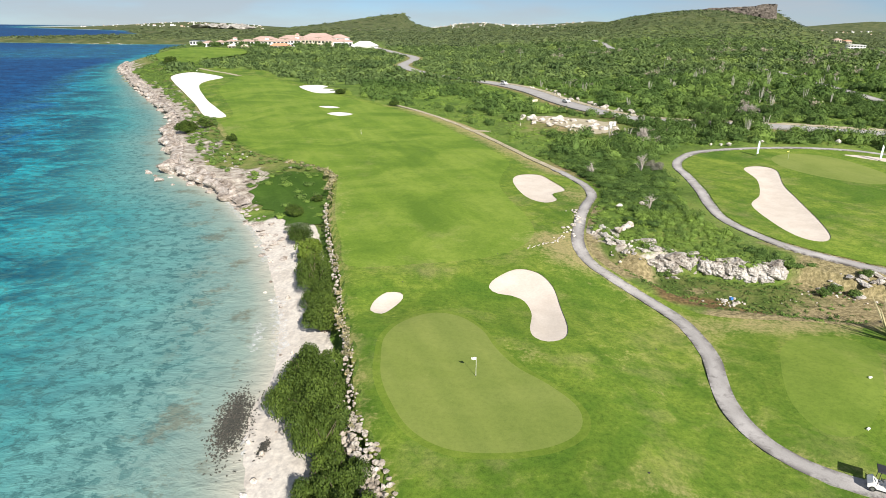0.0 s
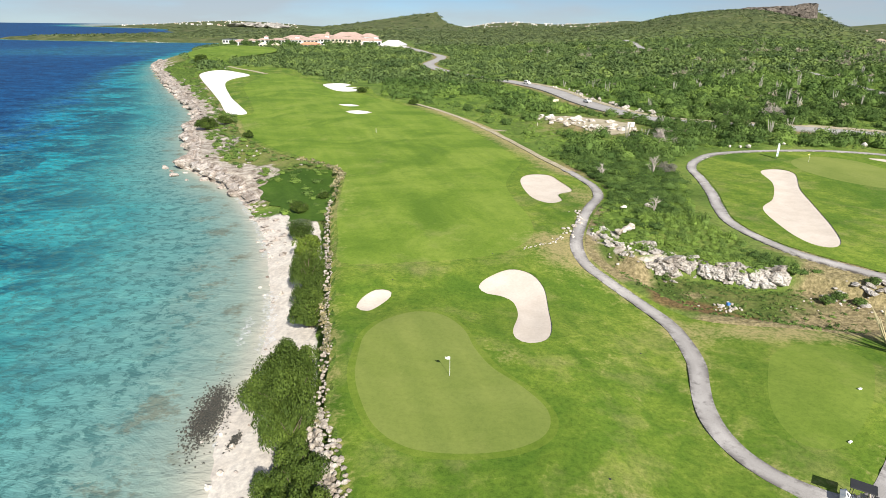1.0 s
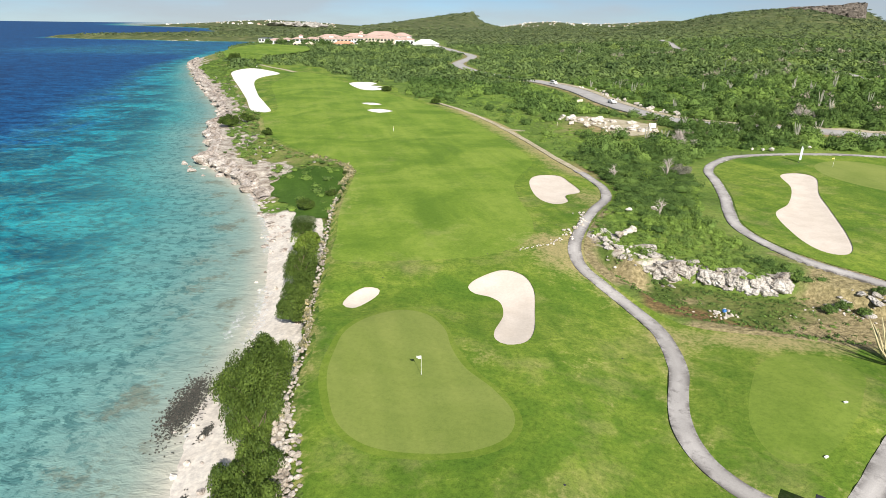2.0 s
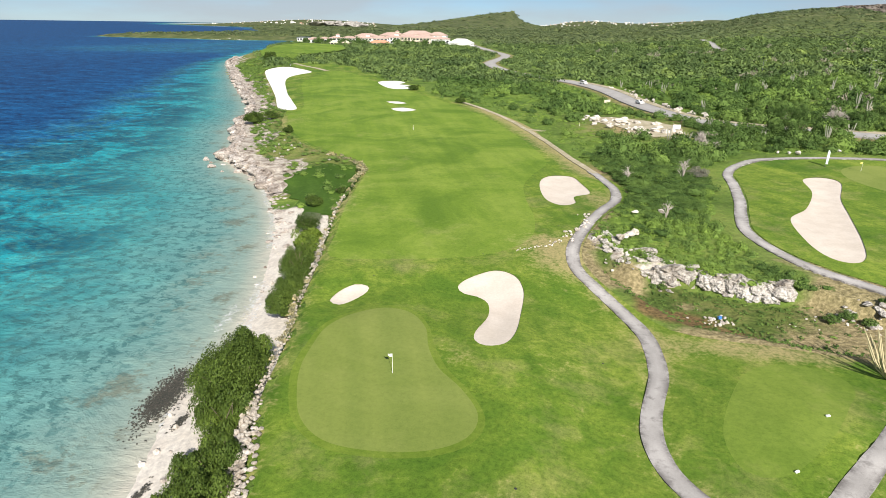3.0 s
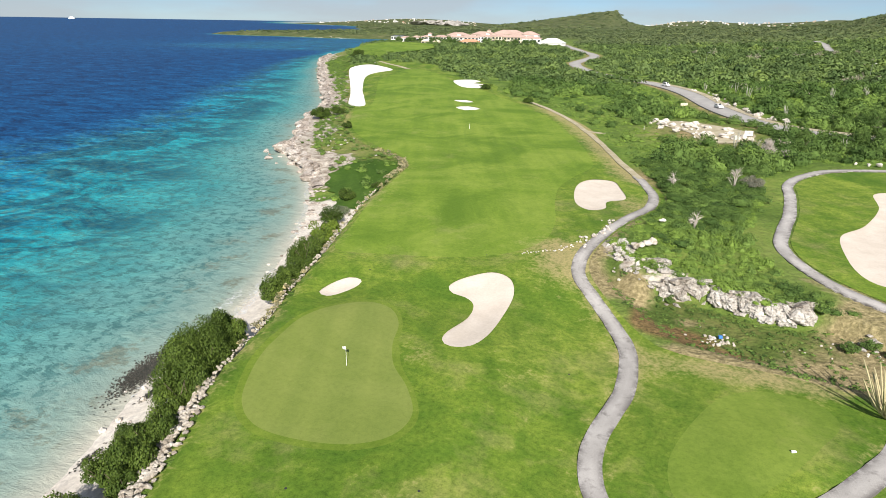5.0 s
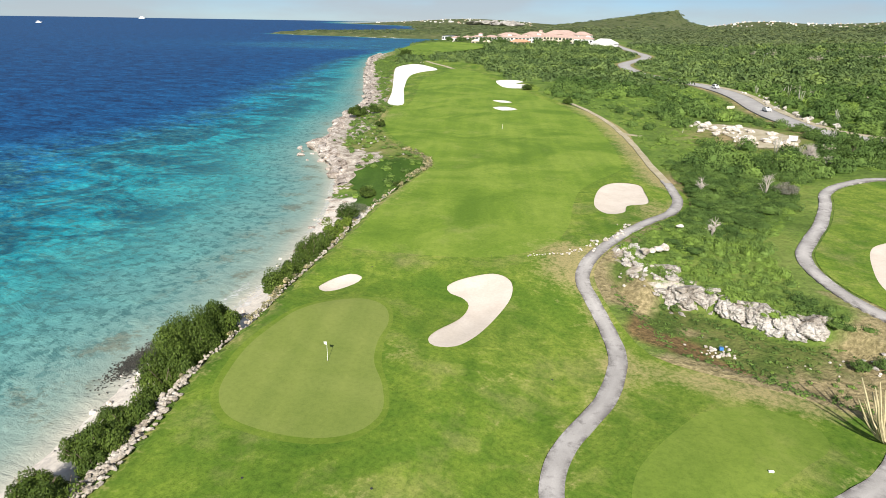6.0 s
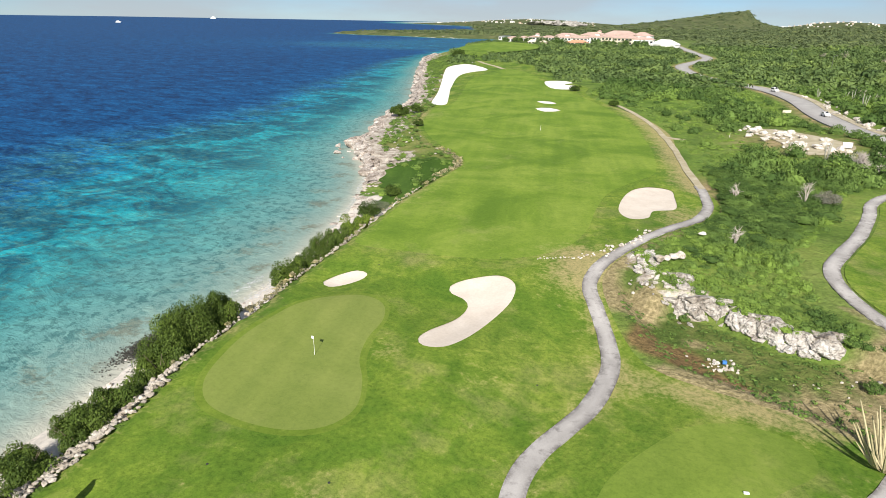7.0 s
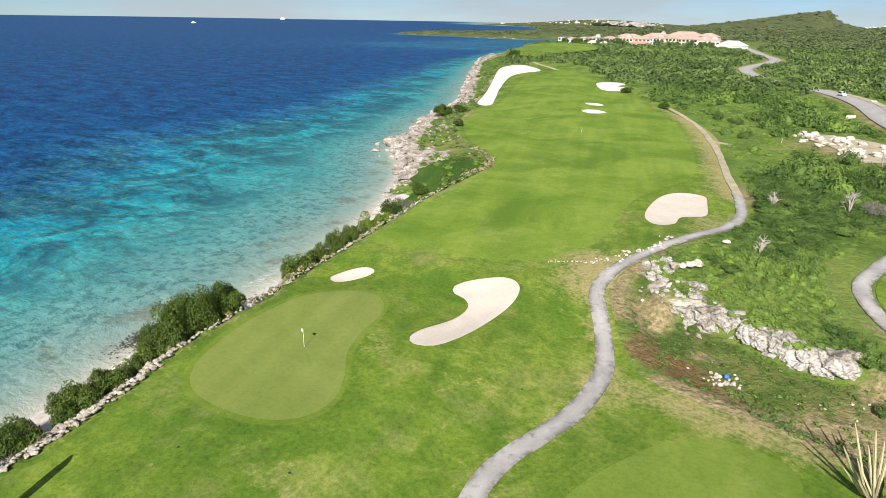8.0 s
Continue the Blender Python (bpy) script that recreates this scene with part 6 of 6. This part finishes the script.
# far houses on the ridges: one house with its parts, then copies
def far_house(w, d, h, roof_mat, rise):
    root = new("house")
    part("wall", box(bmesh.new(), (w, d, h + 4), (0, 0, h / 2 - 2)), CREAM if rise > 2.5 else WHITE, root)
    part("roof", hip_roof(bmesh.new(), w, d, h, rise, 0.5), roof_mat, root)
    for i in (-0.3, 0, 0.3):
        part("window", box(bmesh.new(), (w * 0.16, 0.4, h * 0.4), (w * i, -d / 2, h * 0.5)), DARK_GLASS, root)
    return tagged(root, "small white house on a far ridge", "house", "houses on the ridge")


models = [far_house(13, 10, 5.5, PINK_ROOF, 2.5), far_house(17, 12, 8, WHITE, 0.8), far_house(11, 10, 5, TERRACOTTA, 2.6)]
for m, (x, y) in zip(models, ((-1500, 3420), (-1420, 3450), (-1350, 3400))):
    m.location = (x, y, z_at(x, y))
r = random.Random(9)
for i in range(225):
    if i < 110:
        y = r.uniform(3350, 3900)
        x = -y * r.uniform(0.27, 0.56)
    elif i < 215:
        y = r.uniform(3150, 3600)
        x = y * r.uniform(-0.035, 0.22)
    else:
        y = r.uniform(2500, 3300)
        x = y * r.uniform(0.57, 0.66)
    s = r.uniform(0.25, 0.5) if i < 110 else r.uniform(0.28, 0.6)
    copy_thing(models[i % 3], pose(x, y, z_at(x, y) + r.uniform(0, 2), 0, 0, r.uniform(-30, 30)) @ Matrix.Diagonal((s, s, s, 1)))


outcrop = [rock_shape("outcrop", 120 + k, GREY_ROCK, 3, 0.6, 0.4) for k in range(3)]
for i in range(8):
    x = -1200 + 32 * i
    lay_rock("outcrop", outcrop, x, 3290 + r.uniform(-30, 30), r.uniform(60, 95), "bare grey rock outcrop on a far ridge", r, 0.4, "far outcrops", tall=0.9)


# ---- flags, markers and posts ----
def flagstick(x, y, tall, col, label, sway=0.0):
    root = new("flagstick")
    root.location = (x, y, z_at(x, y))
    part("pole", rod(bmesh.new(), (0, 0, -0.1), (0, 0, tall), 0.022, 0.014, 8), WHITE, root)
    bm = bmesh.new()
    cols = 6
    grid = [[bm.verts.new((-0.52 * i / cols * math.cos(sway), -0.52 * i / cols * math.sin(sway) + 0.04 * math.sin(i * 1.3), tall - 0.01 - 0.36 * j + 0.02 * i * (j - 0.5) - 0.012 * i)) for j in range(2)] for i in range(cols + 1)]
    for i in range(cols):
        bm.faces.new((grid[i][0], grid[i + 1][0], grid[i + 1][1], grid[i][1]))
    cloth = part("flag", bm, col, root)
    cloth.data.materials[0] = col
    part("cup", rod(bmesh.new(), (0, 0, -0.02), (0, 0, 0.012), 0.06, 0.06, 12), BLACK, root)
    return tagged(root, label, "flagstick")


FLAG_CLOTH = plain("flag_cloth", (0.75, 0.74, 0.70), 0.8)
YELLOW_CLOTH = plain("yellow_cloth", (0.75, 0.6, 0.15), 0.8)
flagstick(3.53, 53.35, 2.15, FLAG_CLOTH, "thin white flagstick with a small white flag in its hole", -0.3)
flagstick(89.5, 158.5, 2.2, YELLOW_CLOTH, "flagstick with a small yellow flag on the far green")


def banner(x, y, tall, turn, label):
    """A feather banner: curved pole, tall narrow cloth and a square foot."""
    root = new("feather_banner")
    root.matrix_basis = pose(x, y, z_at(x, y), 0, 0, turn)
    part("base", box(bmesh.new(), (0.5, 0.5, 0.06), (0, 0, 0.03), 0, 0.01), BLACK, root)
    bm = bmesh.new()
    pts = [(0, 0, 0), (0, 0, tall * 0.6), (0.05, 0, tall * 0.85), (0.3, 0, tall * 0.98), (0.6, 0, tall)]
    for a, b in zip(pts, pts[1:]):
        rod(bm, a, b, 0.025, 0.02, 6)
    part("pole", bm, GREY_STEEL, root)
    bm = bmesh.new()
    rows = 12
    prev = None
    for i in range(rows + 1):
        u = i / rows
        z = tall * (0.14 + 0.86 * u)
        w = 0.72 * (1 - 0.75 * max(0, (u - 0.8) / 0.2) ** 2) * (0.9 + 0.1 * u)
        left = 0.03 + 0.55 * max(0, u - 0.72) ** 1.5
        cur = [bm.verts.new((left, 0.02 * math.sin(i), z)), bm.verts.new((left + w * 0.5, 0.07 * math.sin(i * 0.9), z)), bm.verts.new((left + w, 0.03 * math.sin(i * 0.7), z - 0.05))]
        if prev:
            for k in (0, 1):
                bm.faces.new((prev[k], prev[k + 1], cur[k + 1], cur[k]))
        prev = cur
    part("cloth", bm, BANNER_CLOTH, root)
    bm = bmesh.new()
    for k in range(3):
        box(bm, (0.3, 0.012, tall * 0.1), (0.4, -0.09, tall * (0.32 + 0.15 * k)))
    part("print", bm, BLUE_PRINT, root, "pale blue printed bars")
    return tagged(root, label, "banner", "feather banners")


BANNER_CLOTH = plain("banner_cloth", (0.56, 0.61, 0.63), 0.8)
BLUE_PRINT = plain("pale_blue_print", (0.45, 0.62, 0.68), 0.8)
banner(83.2, 162.5, 4.0, 20, "white feather banner beside the far green")
banner(112.5, 157.5, 4.0, 15, "white feather banner beside a small bunker")
laid("sand_bunker", side_sand, 0.0, 1.5, BUNKER_SAND, "small pale bunker beside the far green", "bunker")
laid("putting_green", far_green, 0.0, 2, MOWN, "smooth far putting green behind a long bunker", "green")


def tee_marker(x, y, turn):
    bm = box(bmesh.new(), (0.42, 0.2, 0.16), (0, 0, 0.07), 0, 0.03)
    ob = part("tee_marker", bm, WHITE)
    ob.matrix_basis = pose(x, y, z_at(x, y), 0, 0, turn)
    return tagged(ob, "small white tee marker block on the mown tee", "marker", "tee markers")


tee_marker(43.7, 54.7, 20)
tee_marker(38.6, 46.9, 35)


def marker_post(x, y, tall, label):
    root = new("marker_post")
    root.location = (x, y, z_at(x, y))
    part("pole", rod(bmesh.new(), (0, 0, -0.1), (0, 0, tall), 0.045, 0.045, 8), WHITE, root)
    part("collar", rod(bmesh.new(), (0, 0, tall * 0.7), (0, 0, tall * 0.82), 0.05, 0.05, 8), YELLOW_CLOTH, root)
    return tagged(root, label, "post")


marker_post(-25.5, 195.5, 1.5, "short white distance post on the fairway")
marker_post(27, 215, 1.2, "short pale marker post by a dirt path")


def sprinkler(x, y):
    bm = rod(bmesh.new(), (0, 0, -0.05), (0, 0, 0.03), 0.11, 0.1, 10)
    ob = part("sprinkler_head", bm, BLACK)
    ob.location = (x, y, z_at(x, y))
    return tagged(ob, "small round black sprinkler cover in the turf", "sprinkler", "sprinkler heads")


for x, y in ((16.4, 39.6), (-5.2, 77.6), (8.6, 88.4), (24.4, 62), (19.8, 104), (7.2, 36.4)):
    sprinkler(x, y)


def sign_board(x, y, w, h, turn):
    root = new("sign_board")
    root.matrix_basis = pose(x, y, z_at(x, y), 0, 0, turn)
    board = part("board", box(bmesh.new(), (w, 0.08, h), (0, 0, h / 2 + 0.5), 0, 0.01), WHITE, root)
    for i in (-1, 1):
        part("post", box(bmesh.new(), (0.12, 0.12, h + 0.9), (i * w * 0.5, 0, h / 2 + 0.2)), BARK, root)
    bm = bmesh.new()
    for k in range(3):
        box(bm, (w * 0.6, 0.01, h * 0.09), (0, -0.05, h * (0.3 + 0.2 * k) + 0.5))
    part("lettering", bm, GREY_STEEL, board, "grey unreadable bars")
    return tagged(root, "white sign board on posts by the lot", "sign")


sign_board(56.5, 207, 2.4, 1.4, 5)
# low white wall at the road's bend
wall = part("low_wall", box(bmesh.new(), (4.0, 0.4, 1.1), (0, 0, 0.45), 0, 0.05), CREAM)
wall.matrix_basis = pose(40.5, 277, z_at(40.5, 277), 0, 0, 50)
tagged(wall, "low white wall at the road's bend", "wall")


# ---- vehicles ----
def wheel(root, x, y, rad, wide):
    bm = bmesh.new()
    rod(bm, (x, y - wide / 2, rad), (x, y + wide / 2, rad), rad, rad, 16)
    tyre = part("wheel", bm, RUBBER, root)
    bm = bmesh.new()
    rod(bm, (x, y - wide / 2 - 0.01, rad), (x, y + wide / 2 + 0.01, rad), rad * 0.6, rad * 0.6, 12)
    part("rim", bm, GREY_STEEL, tyre)


def profile(bm, pts, half, taper=1.0):
    """A side profile (x, z) swept across the width, its upper points drawn in."""
    top = max(z for _, z in pts)
    low = min(z for _, z in pts)
    sides = []
    for s in (-1, 1):
        sides.append([bm.verts.new((x, s * half * (1 - (1 - taper) * (z - low) / (top - low)), z)) for x, z in pts])
    n = len(pts)
    bm.faces.new(sides[0])
    bm.faces.new(sides[1][::-1])
    for i in range(n):
        bm.faces.new((sides[0][i], sides[1][i], sides[1][(i + 1) % n], sides[0][(i + 1) % n]))
    bmesh.ops.recalc_face_normals(bm, faces=bm.faces)
    return bm


def van(x, y, turn, label, van_shape=True):
    root = new("van" if van_shape else "car")
    root.matrix_basis = pose(x, y, z_at(x, y) + 0.32, 0, 0, turn)
    tall = 1.95 if van_shape else 1.5
    low = [(-2.3, 0.4), (2.3, 0.4), (2.35, 0.85), (1.5, 1.02), (-2.3, 1.05)]
    up = [(-2.25, 1.05), (1.45, 1.03), (0.75, tall), (-2.1, tall)] if van_shape else [(-1.9, 1.05), (1.2, 1.03), (0.5, tall), (-1.2, tall)]
    body = part("body", profile(bmesh.new(), low, 0.9), WHITE, root)
    part("cabin", profile(bmesh.new(), up, 0.88, 0.85), WHITE, root)
    for s in (-1, 1):
        glass = [(up[0][0] + 0.2, 1.15), (up[1][0] - 0.25, 1.15), (up[2][0] - 0.05, tall - 0.15), (up[3][0] + 0.15, tall - 0.15)]
        bm = profile(bmesh.new(), glass, 0.02)
        bmesh.ops.translate(bm, verts=bm.verts, vec=(0, s * 0.84, 0))
        part("side_window", bm, DARK_GLASS, root)
        bm = box(bmesh.new(), (0.06, 0.3, 0.16), (2.34, s * 0.62, 0.72))
        part("headlight", bm, GREY_STEEL, body)
    bm = bmesh.new()
    rod(bm, (up[1][0] - 0.02, 0, 1.1), (up[2][0] + 0.06, 0, tall - 0.12), 0.68, 0.6, 4)
    bmesh.ops.scale(bm, vec=(0.12, 1, 1), space=Matrix.Translation((-(up[1][0] + up[2][0]) / 2, 0, 0)), verts=bm.verts)
    part("windscreen", bm, DARK_GLASS, root)
    for wx in (-1.45, 1.45):
        for wy in (-0.82, 0.82):
            wheel(root, wx, wy, 0.33, 0.22)
    return tagged(root, label, "van" if van_shape else "car")


van(33.5, 347, -60, "white passenger van on the asphalt road")
van(52.6, 268, -72, "small white car on the asphalt road", False)


parked = van(-146, 746, 80, "small white car parked before the resort", False)
tagged(parked, group="parked cars")
for i in range(11):
    x, y = -141 + 4.1 * i + (3 if i > 5 else 0), 746.5 + 0.3 * (i % 3)
    copy_thing(parked, pose(x, y, z_at(x, y) + 0.32, 0, 0, 80 + 4 * (i % 4)))


def golf_cart(x, y, turn):
    root = new("golf_cart")
    root.matrix_basis = pose(x, y, z_at(x, y) + 0.1, 0, 0, turn)
    part("body", profile(bmesh.new(), [(-1.15, 0.3), (1.15, 0.3), (1.2, 0.6), (0.85, 0.85), (0.5, 0.5), (-0.15, 0.5), (-0.25, 0.8), (-1.15, 0.75)], 0.58), WHITE, root)
    part("roof", box(bmesh.new(), (1.75, 1.2, 0.08), (-0.1, 0, 1.86), 0, 0.03), BLACK, root, "dark flat roof")
    for px, py in ((0.6, 0.52), (0.6, -0.52), (-0.85, 0.52), (-0.85, -0.52)):
        part("post", rod(bmesh.new(), (px, py, 0.6), (px - 0.08 if px > 0 else px, py, 1.85), 0.025, 0.025, 6), BLACK, root)
    seat = part("seat", box(bmesh.new(), (0.5, 1.05, 0.14), (-0.3, 0, 0.86), 0, 0.03), BEIGE_SEAT, root)
    part("backrest", box(bmesh.new(), (0.1, 1.05, 0.42), (-0.58, 0, 1.15), 0, 0.03), BEIGE_SEAT, seat)
    bm = bmesh.new()
    rod(bm, (0.55, 0.25, 0.75), (0.3, 0.25, 1.05), 0.02, 0.02, 6)
    rod(bm, (0.3, 0.25, 1.03), (0.27, 0.25, 1.06), 0.17, 0.17, 12)
    part("steering_wheel", bm, BLACK, root)
    part("bag_rack", box(bmesh.new(), (0.35, 0.95, 0.3), (-1.1, 0, 0.95), 0, 0.02), BLACK, root)
    for wx in (-0.75, 0.8):
        for wy in (-0.5, 0.5):
            wheel(root, wx, wy, 0.23, 0.18)
    return tagged(root, "golf cart with a dark roof parked on the concrete path", "golf cart")


golf_cart(35.0, 39.4, 150)
cart_far = golf_cart(-159, 418, 20)
cart_far["label"] = "small golf cart on the far end of the fairway"


# ---- cacti, dead shrubs and weeds ----
def cactus(x, y, tall, arms, label, seed, spread_=0.9, mat=None):
    """A candelabra cactus: ribbed columns that rise and lean from one foot."""
    root = new("cactus")
    root.location = (x, y, z_at(x, y))
    r = random.Random(seed)
    for i in range(arms):
        a = r.uniform(0, 6.283)
        h = tall * r.uniform(0.6, 1.0)
        pts = [Vector((0.1 * math.cos(a), 0.1 * math.sin(a), -0.1)), Vector((spread_ * 0.45 * math.cos(a), spread_ * 0.45 * math.sin(a), h * 0.3)),
               Vector((spread_ * math.cos(a) * r.uniform(0.7, 1.2), spread_ * math.sin(a) * r.uniform(0.7, 1.2), h))]
        bm = bmesh.new()
        k = 10
        rings = []
        for j in range(7):
            u = j / 6
            c_ = pts[0].lerp(pts[1], min(1, u * 2)) if u < 0.5 else pts[1].lerp(pts[2], u * 2 - 1)
            rad = 0.11 * (1.0 if j < 5 else (0.9 if j == 5 else 0.35))
            rings.append([bm.verts.new(c_ + Vector((math.cos(q * 6.283 / k), math.sin(q * 6.283 / k), 0)) * rad * (1.0 if q % 2 else 0.72)) for q in range(k)])
        for a_, b_ in zip(rings, rings[1:]):
            for q in range(k):
                bm.faces.new((a_[q], a_[(q + 1) % k], b_[(q + 1) % k], b_[q]))
        bm.faces.new(rings[-1])
        part("column", bm, mat or CACTUS_SKIN, root)
    return tagged(root, label, "cactus")


CACTUS_SKIN = plain("cactus_skin", (0.30, 0.29, 0.15), 0.8, 0, 0.25, 4)
PALE_CACTUS = plain("pale_cactus", (0.38, 0.33, 0.19), 0.8, 0, 0.2, 4)
GREY_CACTUS = plain("grey_cactus", (0.34, 0.33, 0.27), 0.9, 0, 0.2, 4)
cactus(53.3, 64.3, 5.0, 22, "tall pale tan candelabra cactus on dry ground", 3, 3.3, PALE_CACTUS)
for i in range(46):
    r = random.Random(200 + i)
    for _ in range(40):
        x, y = r.uniform(40, 290), r.uniform(150, 345)
        if wooded(np.array([x]), np.array([y]), 1.0)[0]:
            break
    cactus(x, y, r.uniform(3.5, 6.5), r.randrange(4, 9), "grey columnar cactus standing out of the scrub", 300 + i, r.uniform(0.6, 1.3), GREY_CACTUS)


def dead_shrub(x, y, radius, tall, label, seed, n=60):
    """Bare pale branches that fork outwards from one foot."""
    root = new("dead_shrub")
    root.location = (x, y, z_at(x, y))
    r = random.Random(seed)
    for i in range(n // 2):
        bm = bmesh.new()
        a, e = r.uniform(0, 6.283), r.uniform(0.4, 1.0)
        end = Vector((radius * math.cos(a) * (1.2 - e), radius * math.sin(a) * (1.2 - e), tall * e))
        mid = end * 0.5 + Vector((r.uniform(-0.2, 0.2), r.uniform(-0.2, 0.2), 0.1 * tall))
        rod(bm, (0, 0, -0.1), mid, 0.07, 0.05, 4)
        rod(bm, mid, end, 0.05, 0.02, 4)
        for _ in range(5):
            tip = end + Vector((r.uniform(-0.8, 0.8), r.uniform(-0.8, 0.8), r.uniform(-0.5, 0.6)))
            rod(bm, mid.lerp(end, r.uniform(0.2, 0.8)), tip, 0.035, 0.014, 3)
        part("branch", bm, DEAD_WOOD, root)
    return tagged(root, label, "dead shrub")


DEAD_WOOD = plain("dead_wood", (0.42, 0.37, 0.33), 0.9, 0, 0.2, 5)
dead_shrub(57.5, 178, 2.6, 5.0, "bare whitish dead shrub standing in the scrub", 1, 110)
dead_shrub(61.5, 176, 1.3, 3.0, "small bare whitish dead shrub", 2, 40)
dead_shrub(106, 218, 5.5, 4.5, "wide bare grey thicket in the scrub", 3, 160)
dead_shrub(94, 224, 3.5, 3.0, "bare grey thicket in the scrub", 4, 80)
dead_shrub(47, 143.5, 1.8, 4.6, "bare forked dead tree among low scrub", 5, 26)
dead_shrub(37.8, 108.5, 0.9, 3.0, "bare pale tree stump among low scrub", 6, 14)
dead_shrub(35, 142, 1.2, 3.0, "small bare tree beside the cart path", 7, 22)
shrub("brown_bush", 50.5, 146.5, 3.2, 3.0, 0.3, DRY_TWIG, "brown half-dead bush beside the far path", 1000, 61, 0.2)
for i, (x, y, s) in enumerate([(54, 80, 1.3), (56.6, 81.6, 1.5), (58.5, 80, 1.1), (61.5, 83, 1.3), (34.5, 87.2, 0.9), (33, 86.6, 0.7)]):
    shrub("weed_bush", x, y, s, s * 0.9, 0.2, SCRUB_LEAF, "low dark green bush at the quarry's foot", 500, 80 + i, 0.25, category="shrub")

# blue crate on the rubble
crate = part("crate", box(bmesh.new(), (0.45, 0.35, 0.35), (0, 0, 0.17), 20, 0.02), BLUE)
crate.location = (40.1, 78.0, z_at(40.1, 78.0) + 0.3)
tagged(crate, "small blue plastic crate on white rubble", "crate")


# ---- street lamps and boats ----
def street_lamp(x, y, tall, turn):
    root = new("street_lamp")
    root.matrix_basis = pose(x, y, z_at(x, y), 0, 0, turn)
    part("pole", rod(bmesh.new(), (0, 0, -0.3), (0, 0, tall), 0.09, 0.06, 8), GREY_STEEL, root)
    part("arm", rod(bmesh.new(), (0, 0, tall - 0.05), (1.4, 0, tall + 0.25), 0.05, 0.04, 6), GREY_STEEL, root)
    part("lamp_head", box(bmesh.new(), (0.7, 0.25, 0.14), (1.6, 0, tall + 0.27), 0, 0.03), WHITE, root)
    return tagged(root, "grey roadside lamp on a tall pole", "street lamp", "street lamps")


for x, y, k in ((172, 352, 0), (128, 372, 20), (60, 500, 0), (34, 640, 0)):
    street_lamp(x, y, 8, k)


def boat(x, y, size, turn):
    root = new("boat")
    root.matrix_basis = pose(x, y, 16 * float(ease(1800, 4900, np.hypot(x, y))) + 0.1, 0, 0, turn) @ Matrix.Diagonal((size, size, size, 1))
    part("hull", profile(bmesh.new(), [(-5, -0.5), (4, -0.5), (6.5, 1.4), (-5, 1.2)], 1.7), WHITE, root)
    part("cabin", profile(bmesh.new(), [(-3, 1.2), (2.5, 1.2), (1.2, 3.2), (-2.4, 3.2)], 1.3, 0.85), WHITE, root)
    part("side_window", box(bmesh.new(), (2.6, 2.55, 0.6), (-0.6, 0, 2.3)), DARK_GLASS, root)
    return tagged(root, "white motor boat on the open sea", "boat", "boats")


boat(-2337, 1664, 2.0, 30)
boat(-3350, 3050, 4.0, 10)

banner(4.6, 22.8, 6.0, 40, "tall feather banner standing on the turf")
